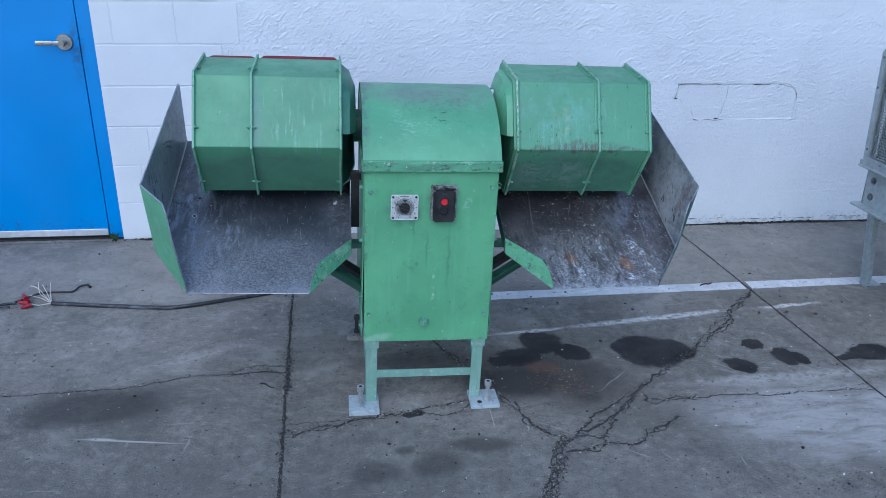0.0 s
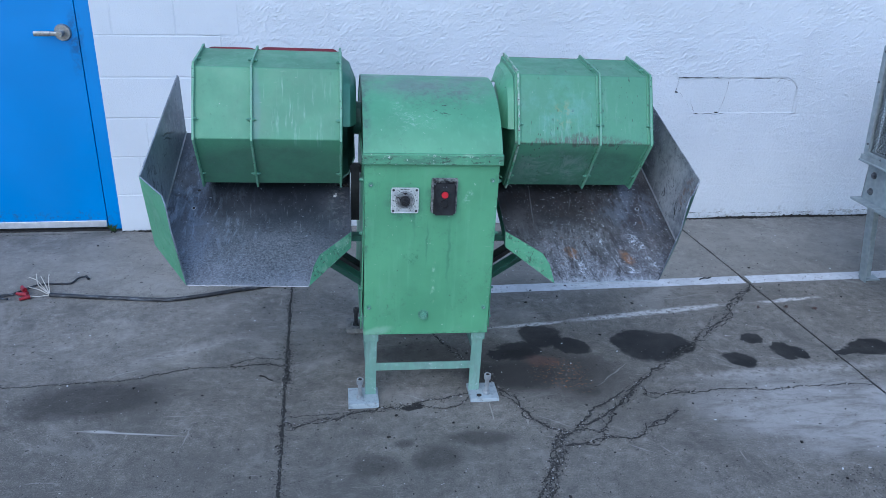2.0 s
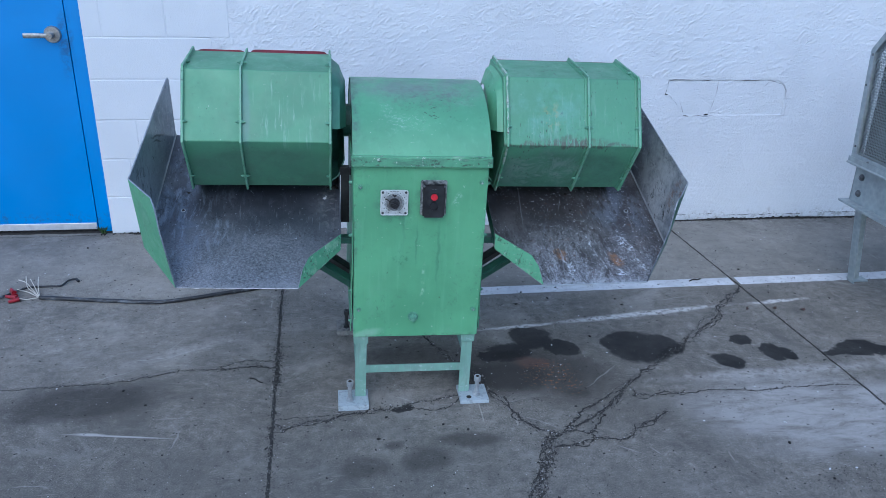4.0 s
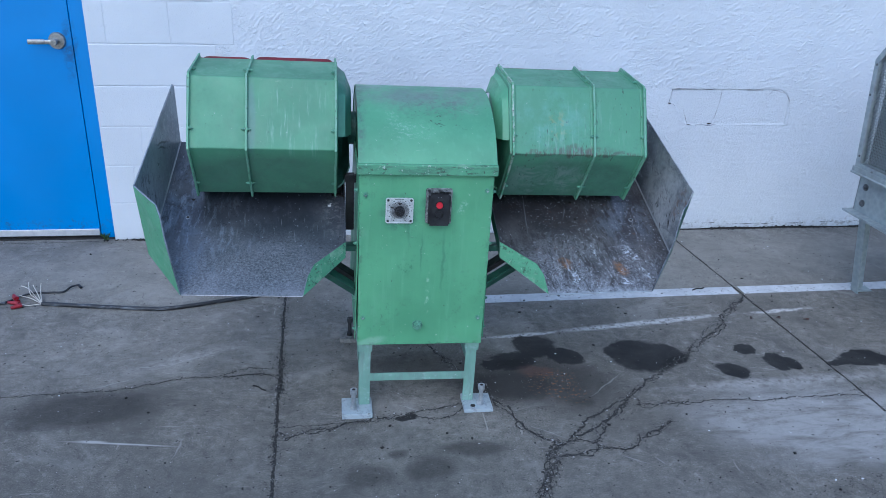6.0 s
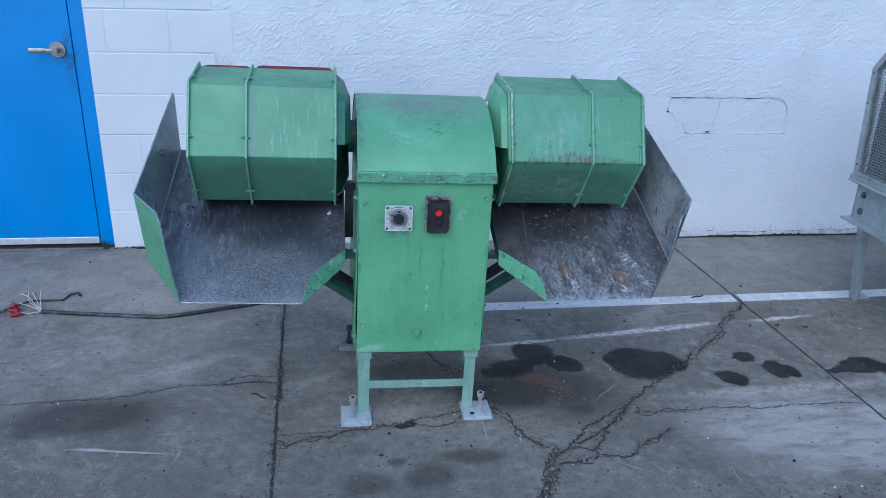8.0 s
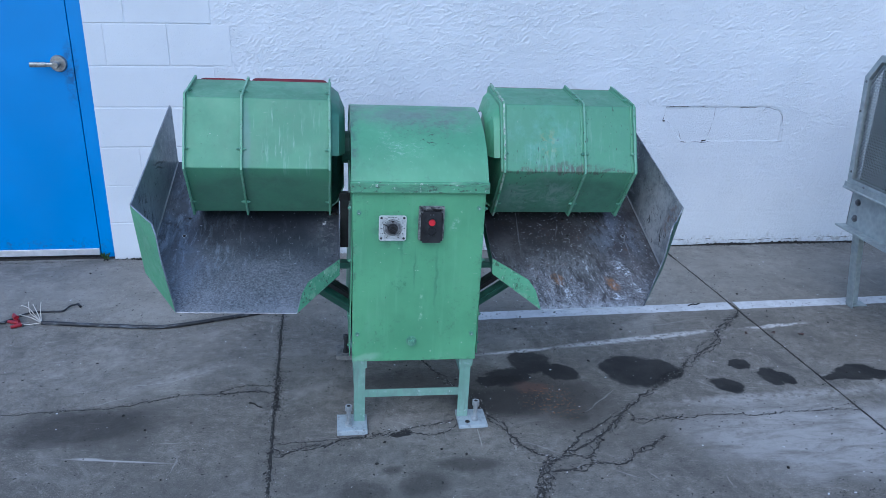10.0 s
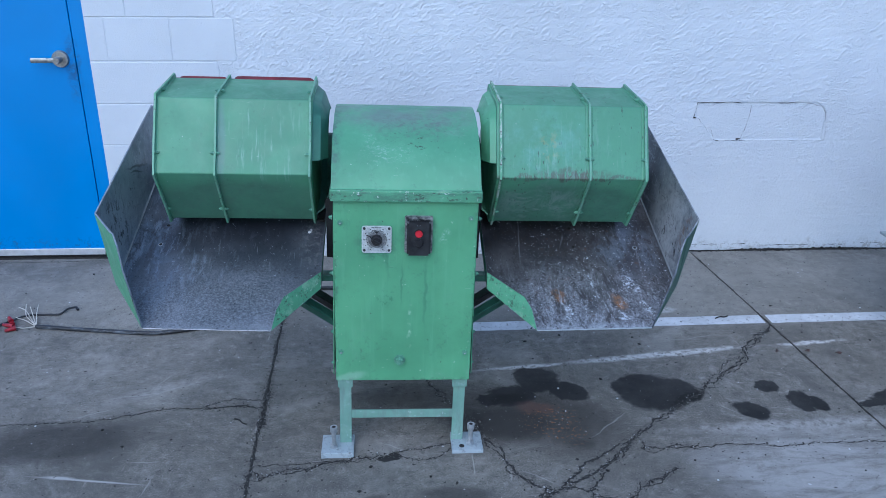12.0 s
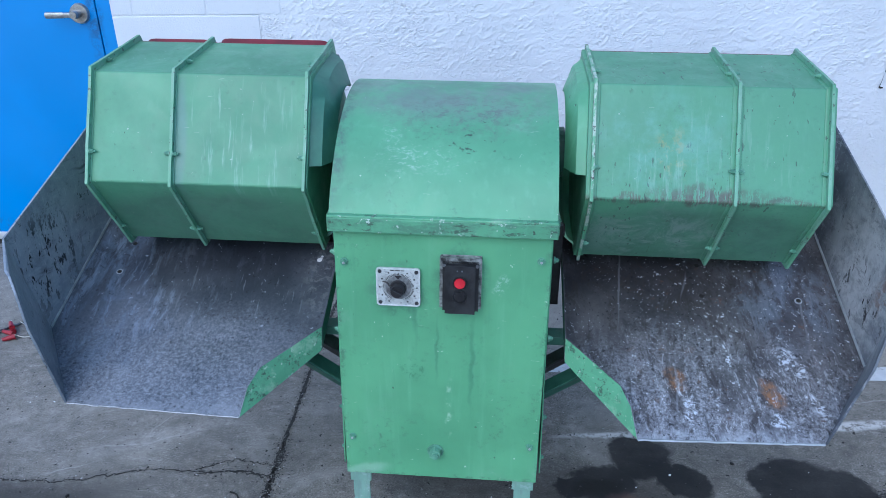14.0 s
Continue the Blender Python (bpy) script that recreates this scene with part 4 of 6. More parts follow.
def build_ground():
    bm = bmesh.new()
    far = 600.0
    vs = [bm.verts.new((x, y, -0.028)) for x, y in ((-far, -far), (far, -far), (far, far), (-far, far))]
    bm.faces.new(vs)
    ground = part("ground", bm, grout)
    tagged(ground, "old grey concrete yard with cracks and dark oil stains", "ground", kind="structure")
    gap = 0.0042
    y0, y1 = -14.0, WALL + 0.25
    edges = [(-1, 0), (0, 1), (1, 2)]
    for a, b in edges:
        bm = bmesh.new()
        steps = 900
        left, right = [], []
        for k in range(steps + 1):
            y = y0 + (y1 - y0) * k / steps
            chip = 0.004 * noise.noise((a * 7.0, y * 9.0, 0.3)) + 0.004 * noise.noise((a * 3.0, y * 41.0, 2.0))
            chip2 = 0.004 * noise.noise((b * 9.0, y * 9.0, 5.3)) + 0.004 * noise.noise((b * 5.0, y * 43.0, 7.0))
            left.append((-14.0 if a < 0 else joint_x(a, y) + gap + chip, y))
            right.append((16.0 if b > 1 else joint_x(b, y) - gap + chip2, y))
        tl = [bm.verts.new((x, y, 0.0)) for x, y in left]
        tr = [bm.verts.new((x, y, 0.0)) for x, y in right]
        bl = [bm.verts.new((x, y, -0.03)) for x, y in left]
        br = [bm.verts.new((x, y, -0.03)) for x, y in right]
        for k in range(steps):
            bm.faces.new((tl[k], tr[k], tr[k + 1], tl[k + 1]))
            bm.faces.new((bl[k], tl[k], tl[k + 1], bl[k + 1]))
            bm.faces.new((tr[k], br[k], br[k + 1], tr[k + 1]))
        part("concrete_slab", bm, concrete_mat, ground)
    # the yard goes on beyond the jointed bays
    bm = bmesh.new()
    for xa, ya, xb, yb in ((-far, -far, far, y0), (-far, y1, far, far), (-far, y0, -14.0, y1), (16.0, y0, far, y1)):
        bm.faces.new([bm.verts.new((x, y, 0.0)) for x, y in ((xa, ya), (xb, ya), (xb, yb), (xa, yb))])
    part("yard", bm, concrete_mat, ground)
    return ground


ground = build_ground()


GRAINS = []


def scatter(at, spread, count, rnd, small=0.0009, large=0.0026):
    """Loose grains about a place, kept for one heap of stuff."""
    for k in range(count):
        r = rnd.uniform(small, large) * (1.7 if rnd.random() < 0.06 else 1.0)
        GRAINS.append((at[0] + rnd.gauss(0, spread), at[1] + rnd.gauss(0, spread), r, rnd.random() * 6.28, rnd.uniform(0.7, 1.8)))


CHIPS = []


def chips(at, spread, count, rnd):
    """Flat broken bits of concrete along a crack."""
    for k in range(count):
        CHIPS.append((at[0] + rnd.gauss(0, spread), at[1] + rnd.gauss(0, spread), rnd.uniform(0.0016, 0.0048), rnd.random() * 6.28, rnd.uniform(0.6, 1.0), rnd.uniform(0.0008, 0.0024), rnd.random()))


def crack(pts, width, seed, rough=0.012, stones=0.0, loops=False):
    """A crack: ragged dark strands that part and meet again, with grains lying about it."""
    rnd = random.Random(seed)
    pts = [Vector((*p, 0.0)) for p in pts]
    line = []
    for p, q in zip(pts, pts[1:]):
        steps = max(2, int((q - p).length / 0.008))
        for k in range(steps):
            line.append(p.lerp(q, k / steps))
    line.append(pts[-1])
    for strand in range(2 if loops or stones >= 0.8 else 1):
        bm = bmesh.new()
        rows = []
        for i, p in enumerate(line):
            d = (line[min(i + 1, len(line) - 1)] - line[max(i - 1, 0)]).normalized()
            u = Vector((-d.y, d.x, 0))
            off = rough * noise.noise((p.x * 14 + seed, p.y * 14, seed * 1.7)) + rough * 0.6 * noise.noise((p.x * 48, p.y * 48, seed * 3.1 + strand * 9))
            if loops:
                part_ = max(0.0, 0.15 + noise.noise((p.x * 19, p.y * 19, seed * 2.3)))
                off += (0.5 - strand) * rough * 3.4 * part_
            else:
                off += strand * rough * 0.5 * noise.noise((p.x * 20, p.y * 20, seed * 4.0))
            w = width * (0.9 - 0.25 * strand) * (0.2 + 0.9 * abs(noise.noise((p.x * 26, p.y * 26, seed * 0.7 + strand))) + 0.6 * rnd.random())
            off += rnd.uniform(-0.3, 0.3) * rough
            if i in (0, len(line) - 1):
                w *= 0.3
            c = p + u * off
            z = Vector((0, 0, 0.001 + 0.0003 * strand))
            rows.append((bm.verts.new(c - u * w / 2 + z), bm.verts.new(c + u * w / 2 + z)))
            if strand == 0 and stones >= 0.5:
                chips(p + u * off * 0.6, max(width, 0.008) * (1.1 if loops else 0.8), int(stones * 1.5 + rnd.random()), rnd)
            if strand == 0 and stones:
                scatter(c, width * 0.75, int(stones * 3.0 + rnd.random()), rnd)
                scatter(c, width * 2.2, int(stones * 2.4 + rnd.random()), rnd, 0.0007, 0.0017)
        for a, b in zip(rows, rows[1:]):
            bm.faces.new((a[0], a[1], b[1], b[0]))
        part("crack", bm, crack_dirt, ground)


for joint_ in (0, 1):
    crack([(joint_x(joint_, y_), y_) for y_ in (3.3, 2.9, 2.6, 2.3, 2.0, 1.7, 1.4, 1.1, 0.8)], 0.015 if joint_ == 0 else 0.007, 31 + joint_, 0.004 - 0.002 * joint_, 1.2 - 0.8 * joint_)
crack([(-1.9, 1.86), (-1.406, 1.892), (-1.02, 1.908), (-0.775, 1.972), (-0.64, 1.968)], 0.006, 1, 0.012, 0.4)
crack([(-0.64, 1.968), (-0.587, 1.968), (-0.52, 1.985), (-0.43, 1.955)], 0.008, 21, 0.012, 1.0, True)
crack([(-0.64, 1.98), (-0.55, 2.03), (-0.432, 2.01)], 0.005, 2, 0.01, 0.6)
crack([(-0.413, 1.6), (-0.387, 1.569), (-0.3, 1.595), (-0.218, 1.623), (-0.167, 1.64), (-0.089, 1.655), (-0.003, 1.659)], 0.01, 3, 0.014, 1.6, True)
crack([(-0.003, 1.659), (0.025, 1.685), (0.147, 1.703), (0.217, 1.721), (0.344, 1.726)], 0.007, 22, 0.012, 0.7)
crack([(-0.003, 1.659), (0.05, 1.666), (0.126, 1.636), (0.203, 1.663), (0.24, 1.7)], 0.006, 23, 0.01, 0.6)
crack([(-0.432, 2.12), (-0.43, 2.03), (-0.426, 1.95), (-0.422, 1.86), (-0.42, 1.8)], 0.016, 71, 0.008, 1.8, True)
crack([(-0.41, 1.63), (-0.25, 1.64), (-0.1, 1.65)], 0.003, 4, 0.012, 0.3)
crack([(0.31, 1.85), (0.344, 1.74), (0.396, 1.649), (0.42, 1.562), (0.457, 1.507), (0.491, 1.476), (0.548, 1.459)], 0.012, 5, 0.012, 1.5, True)
crack([(0.86, 1.736), (0.937, 1.799), (1.031, 1.878), (1.176, 1.99), (1.259, 2.065), (1.315, 2.112), (1.441, 2.21), (1.5, 2.33), (1.648, 2.467), (1.7, 2.52)], 0.011, 6, 0.015, 0.7, True)
crack([(0.86, 1.736), (0.786, 1.677), (0.727, 1.631), (0.659, 1.6), (0.621, 1.543), (0.567, 1.502)], 0.01, 61, 0.013, 0.8)
crack([(0.86, 1.736), (0.766, 1.615), (0.686, 1.549), (0.594, 1.5), (0.548, 1.47)], 0.011, 62, 0.012, 1.0, True)
crack([(0.86, 1.736), (0.804, 1.662), (0.729, 1.593), (0.697, 1.536), (0.645, 1.461)], 0.01, 65, 0.012, 0.8, True)
crack([(0.86, 1.736), (0.88, 1.7), (0.868, 1.66)], 0.005, 66, 0.008, 0.6)
crack([(-2.3, 3.365), (-1.9, 3.368), (-1.46, 3.38)], 0.006, 63, 0.004, 0.2)
crack([(0.9, 3.392), (1.5, 3.393), (2.2, 3.391), (3.3, 3.392)], 0.011, 64, 0.003, 0.0)
crack([(1.19, 2.02), (1.27, 2.1), (1.36, 2.2), (1.45, 2.28), (1.6, 2.4), (1.66, 2.5)], 0.005, 8, 0.02, 0.6)
for k_, dx_ in enumerate((-0.012, 0.0, 0.013)):
    crack([(0.52 + dx_, 1.47), (0.49 + dx_, 1.42), (0.47 + dx_, 1.365), (0.45 + dx_, 1.31), (0.427 + dx_, 1.276), (0.4 + dx_, 1.2), (0.36 + dx_, 1.1)], 0.01, 9 + 40 * k_, 0.016, 1.6, k_ == 1)
crack([(0.479, 1.401), (0.58, 1.402), (0.649, 1.428), (0.729, 1.42), (0.783, 1.437), (0.817, 1.473), (0.871, 1.503), (0.952, 1.561)], 0.009, 10, 0.012, 1.2, True)
crack([(0.554, 1.481), (0.6, 1.47), (0.645, 1.461), (0.649, 1.428)], 0.007, 67, 0.012, 1.0)
crack([(0.798, 1.458), (0.808, 1.497)], 0.005, 68, 0.006, 0.3)
crack([(0.859, 1.67), (0.908, 1.659), (0.997, 1.673), (1.063, 1.665)], 0.008, 11, 0.012, 1.0, True)
crack([(1.063, 1.665), (1.156, 1.683), (1.343, 1.66), (1.5, 1.672), (1.681, 1.67), (1.75, 1.66)], 0.006, 24, 0.01, 0.4)
crack([(0.344, 1.74), (0.31, 1.85), (0.29, 1.9), (0.244, 1.973)], 0.006, 12, 0.014, 0.6)
crack([(0.244, 1.973), (0.21, 2.056), (0.176, 2.089), (0.153, 2.16), (0.1, 2.25)], 0.006, 13, 0.016, 0.6, True)
# loose grit: a pitted patch, rusty grit beside the oil, and the yard at large
rnd_ = random.Random(77)
for k_ in range(520):
    scatter((1.42 + rnd_.gauss(0, 0.085), 1.15 + rnd_.gauss(0, 0.055)), 0.004, 1, rnd_, 0.0008, 0.002)
for k_ in range(150):
    scatter((0.61 + rnd_.gauss(0, 0.07), 1.84 + rnd_.gauss(0, 0.06)), 0.004, 1, rnd_, 0.0008, 0.0024)
for k_ in range(2600):
    at_ = (rnd_.uniform(-1.8, 2.3), rnd_.uniform(0.95, 3.35))
    if rnd_.random() < 0.5 + 1.1 * noise.noise((at_[0] * 2.3, at_[1] * 2.3, 4.0)):
        scatter(at_, 0.01, 1, rnd_, 0.0008, 0.0022)


def build_crumbs():
    verts, faces = [], []
    for x, y, r, turn, long_ in GRAINS:
        c, d = math.cos(turn), math.sin(turn)
        b = len(verts)
        a, e, h = r * long_, r, r * 0.9
        verts += [(x + a * c, y + a * d, 0.001), (x - e * d, y + e * c, 0.0012), (x - a * c, y - a * d, 0.001), (x + e * d, y - e * c, 0.0012), (x + 0.3 * e * c, y + 0.3 * e * d, h + 0.001)]
        faces += [(b, b + 1, b + 4), (b + 1, b + 2, b + 4), (b + 2, b + 3, b + 4), (b + 3, b, b + 4)]
    me = bpy.data.meshes.new("crack_crumbs")
    me.from_pydata(verts, [], faces)
    me.materials.append(crumbs)
    ob = new("crack_crumbs", me)
    ob.parent = ground
    ob["kind"] = "stuff"


build_crumbs()


def build_chips():
    verts, faces = [], []
    for x, y, r, turn, flat, h, odd in CHIPS:
        b = len(verts)
        ring = []
        for k in range(5):
            a = turn + k * 1.2566 + 0.5 * math.sin(odd * 40 + k * 2.1)
            q = r * (0.75 + 0.45 * math.sin(odd * 91 + k * 3.7))
            ring.append((q * math.cos(a), q * math.sin(a) * flat))
        verts += [(x + px, y + py, 0.0008) for px, py in ring] + [(x + px * 0.75, y + py * 0.75, 0.0008 + h * (0.7 + 0.3 * math.sin(odd * 17 + k))) for k, (px, py) in enumerate(ring)]
        faces += [(b + k, b + (k + 1) % 5, b + 5 + (k + 1) % 5, b + 5 + k) for k in range(5)] + [tuple(b + 5 + k for k in range(5))]
    me = bpy.data.meshes.new("crack_chips")
    me.from_pydata(verts, [], faces)
    me.materials.append(chip_mat)
    ob = new("crack_chips", me)
    ob.parent = ground
    ob["kind"] = "stuff"


build_chips()


def build_line():
    """The painted line, a thin coat with frayed edges."""
    bm = bmesh.new()
    x0, x1, steps = 0.02, 6.0, 420
    rows = []
    for k in range(steps + 1):
        x = x0 + (x1 - x0) * k / steps
        y = 2.522 + 0.0145 * (x - 0.45)
        e0 = 0.003 * noise.noise((x * 30, 1, 0)) + 0.002 * noise.noise((x * 110, 4, 0))
        e1 = 0.003 * noise.noise((x * 30, 9, 0)) + 0.002 * noise.noise((x * 110, 6, 0))
        if abs(x - joint_x(1, y)) < 0.009:
            rows.append(None)
            continue
        rows.append((bm.verts.new((x, y + e0, 0.0015)), bm.verts.new((x, y + 0.08 + e1, 0.0015))))
    for a, b in zip(rows, rows[1:]):
        if a and b:
            bm.faces.new((a[0], b[0], b[1], a[1]))
    tagged(part("parking_line", bm, line_white), "worn white painted line on the concrete", "road marking", kind="structure")


build_line()

# ---- the setting: block wall, stucco, door ----
DOOR_L, DOOR_R = -2.39, -1.385
COURSE = 0.2032


def build_wall():
    bm = bmesh.new()
    t = 0.2
    y = WALL + 0.003
    for lo, hi in (((-9, y, -0.1), (DOOR_L, y + t, 3.6)), ((DOOR_R, y, -0.1), (-0.87, y + t, 3.6)), ((-0.87, y + 0.004, -0.1), (-0.66, y + t, 3.6)), ((-0.66, y + 0.012, -0.1), (9, y + t, 3.6)), ((DOOR_L, y, 2.12), (DOOR_R, y + t, 3.6))):
        box(bm, lo, hi)
    wall = part("wall_north", bm, block_white)
    tagged(wall, "white painted concrete block wall with rough stucco", "wall", kind="structure")
    # blocks beside the door, laid with recessed joints
    ends = {0: [-1.385, -1.24, -0.84], 1: [-1.385, -1.245, -0.84], 2: [-1.385, -1.19, -0.784], 3: [-1.385, -0.69], 4: [-1.385, -0.784],
            5: [-1.385, -1.295, -0.995, -0.695], 6: [-1.385, -1.19, -0.784], 7: [-1.385, -0.992, -0.69], 8: [-1.385, -1.188, -0.784], 9: [-1.385, -0.992, -0.69], 10: [-1.385, -1.188, -0.784], 11: [-1.385, -0.992, -0.69]}
    rnd = random.Random(5)
    for row, xs in ends.items():
        for a, b in zip(xs, xs[1:]):
            bm = bmesh.new()
            g = 0.0011
            box(bm, (a + (0 if a == -1.385 else g), WALL + rnd.uniform(-0.001, 0.0012), row * COURSE + g), (b - g, WALL + 0.02, (row + 1) * COURSE - g), 0.0045)
            part("block", bm, block_white, wall)
    return wall, ends


wall, block_ends = build_wall()


def build_stucco():
    """The rough-cast coat, trowelled by hand, over the rest of the wall."""
    bm_verts, faces = [], []
    x0, x1, z0, z1 = -0.86, 3.3, 0.0, 1.48
    nx, nz = 1240, 440
    for j in range(nz + 1):
        z = z0 + (z1 - z0) * j / nz
        start = min(block_ends[min(int(max(z + e, 0.0) / COURSE), 11)][-1] for e in (-0.007, 0.007))
        for i in range(nx + 1):
            x = x0 + (x1 - x0) * i / nx
            x = max(x, start - 0.004)
            patchy = min(1.0, max(0.4, 0.78 + 0.5 * noise.noise((x * 4.5, z * 6.5, 9.0)) + 0.45 * noise.noise((x * 17, z * 21, 2.0))))
            patchy *= 0.5 + 0.5 * min(1.0, max(0.0, (z - 0.15) / 0.75))
            bend = 0.014 * noise.noise((x * 15, z * 15, 6.0))
            u, v = 0.82 * x + 0.57 * z + bend, -0.57 * x + 0.82 * z + bend
            h = noise.noise((u * 46, v * 104, 0.5)) + 0.6 * noise.noise((x * 105 + z * 40, z * 150, 4.2)) - 0.2
            h = math.tanh(1.3 * (h + math.sqrt(h * h + 0.16)) * 0.5) * 0.0054 * patchy
            h += 0.0011 * noise.noise((x * 7, z * 9, 1.0)) + 0.0009 * noise.noise((x * 11, z * 46, 3.0))
            joint = abs((z / COURSE + 0.5) % 1.0 - 0.5) * COURSE
            h -= 0.0007 * math.exp(-(joint / 0.006) ** 2)
            left = 1.588 if z > 0.735 else 1.697 - 0.8 * (z - 0.617)
            right = 2.268 - 0.05 * max(0.0, (z - 0.755) / 0.05) ** 2
            if left < x < right and 0.617 < z < 0.808:
                h = h * (0.5 if x < 1.845 else 0.85) - 0.0042
            if z < 0.03:
                h -= 0.01 * max(0.0, noise.noise((x * 18, 3, 1)) + 0.1) * (1 - z / 0.03)
            edge = min(1.0, (x - start) / 0.02)
            bm_verts.append((x, WALL + 0.003 - h * edge, z))
    for j in range(nz):
        for i in range(nx):
            a = j * (nx + 1) + i
            if bm_verts[a][0] == bm_verts[a + 1][0] and bm_verts[a + nx + 1][0] == bm_verts[a + nx + 2][0]:
                continue
            faces.append((a, a + 1, a + nx + 2, a + nx + 1))
    me = bpy.data.meshes.new("stucco_coat")
    me.from_pydata(bm_verts, [], faces)
    me.materials.append(stucco_white)
    me.polygons.foreach_set("use_smooth", [True] * len(me.polygons))
    ob = new("stucco_coat", me)
    ob.parent = wall
    # the coat further along, out of the way
    bm = bmesh.new()
    box(bm, (3.3, WALL - 0.002, 0.0), (9, WALL + 0.016, 3.6))
    box(bm, (-0.69, WALL - 0.001, 1.48), (3.3, WALL + 0.016, 3.6))
    part("stucco_coat", bm, stucco_white, wall)


build_stucco()


def wall_crack(pts, width, seed):
    """A dark split in the stucco."""
    bm = bmesh.new()
    line = []
    pts = [Vector((p[0], 0, p[1])) for p in pts]
    for p, q in zip(pts, pts[1:]):
        steps = max(2, int((q - p).length / 0.012))
        line += [p.lerp(q, k / steps) for k in range(steps)]
    line.append(pts[-1])
    rows = []
    for i, p in enumerate(line):
        d = (line[min(i + 1, len(line) - 1)] - line[max(i - 1, 0)]).normalized()
        u = Vector((-d.z, 0, d.x))
        w = width * max(0.12, 0.4 + 1.3 * noise.noise((p.x * 24, seed, p.z * 24)))
        c = p + u * 0.004 * noise.noise((p.x * 40, seed + 3, p.z * 40)) + Vector((0, WALL - 0.0062, 0))
        rows.append((bm.verts.new(c - u * w / 2), bm.verts.new(c + u * w / 2)))
    for a, b in zip(rows, rows[1:]):
        bm.faces.new((a[0], a[1], b[1], b[0]))
    part("stucco_crack", bm, dirt_gap_dark, wall)


wall_crack([(1.575, 0.735), (1.585, 0.812), (1.7, 0.813), (1.87, 0.807), (2.05, 0.81), (2.17, 0.808), (2.235, 0.79), (2.265, 0.755), (2.27, 0.715)], 0.0032, 1)
wall_crack([(1.572, 0.738), (1.588, 0.735)], 0.008, 2)
wall_crack([(1.66, 0.7), (1.695, 0.617), (1.78, 0.616), (1.87, 0.617)], 0.003, 3)
wall_crack([(1.866, 0.808), (1.858, 0.7), (1.83, 0.62)], 0.003, 4)
wall_crack([(1.6, 0.733), (1.66, 0.66), (1.695, 0.618)], 0.0015, 7)
wall_crack([(1.69, 0.619), (1.72, 0.617)], 0.007, 8)
wall_crack([(1.81, 0.622), (1.835, 0.624)], 0.007, 9)
wall_crack([(2.0, 0.615), (2.28, 0.614), (2.278, 0.7), (2.262, 0.75)], 0.0014, 5)
wall_crack([(2.12, 0.77), (2.165, 0.805)], 0.003, 6)


# broken dark lines along the low ledge, drawn as cracks
for x_, end_, z_ in ((1.05, 1.5, 0.034), (1.62, 1.95, 0.04), (2.02, 2.5, 0.031), (2.6, 3.2, 0.036)):
    wall_crack([(x_ + (end_ - x_) * k_ / 6, z_ + 0.006 * noise.noise((x_ * 5 + k_, 2.0, 0.0))) for k_ in range(7)], 0.0035, int(x_ * 10))


def build_wall_foot():
    """Dirt, paint flakes and crumbs along the foot of the wall, and its gap shadow."""
    rnd = random.Random(11)
    bm = bmesh.new()
    for k in range(1100):
        x = rnd.uniform(-1.44, -1.2) if k < 300 else rnd.uniform(0.9, 3.4)
        if rnd.random() > 0.45 + 1.2 * noise.noise((x * 4, 0, 2)):
            continue
        s = rnd.uniform(0.002, 0.0055) * (1.2 if k < 300 else 1.0)
        at = (x, WALL - rnd.uniform(0.0, 0.02), s * rnd.uniform(0.1, 0.7))
        mm = Matrix.Translation(at) @ Euler((rnd.random(), rnd.random(), rnd.random() * 6)).to_matrix().to_4x4() @ Matrix.Diagonal((s * rnd.uniform(1, 2.4), s * 0.7, s * 0.8, 1))
        bmesh.ops.create_icosphere(bm, subdivisions=1, radius=1.0, matrix=mm)
    # ragged dark strip: black dirt together with the gap's painted shadow
    prev = None
    for k in range(601):
        x = 0.85 + 2.6 * k / 600
        h = 0.006 + 0.022 * max(0.0, noise.noise((x * 3.1, 2, 0)) + 0.25) * (0.4 + abs(noise.noise((x * 40, 5, 0))) * 1.8)
        row = (bm.verts.new((x, WALL - 0.006, 0.0015)), bm.verts.new((x, WALL - 0.0045, h)))
        if prev:
            bm.faces.new((prev[0], row[0], row[1], prev[1]))
        prev = row
    tagged(part("foot_dirt_and_gap", bm, dirt_gap_dark), "dark dirt, flakes and painted gap shadow along the foot of the wall", "dirt", kind="stuff")


build_wall_foot()


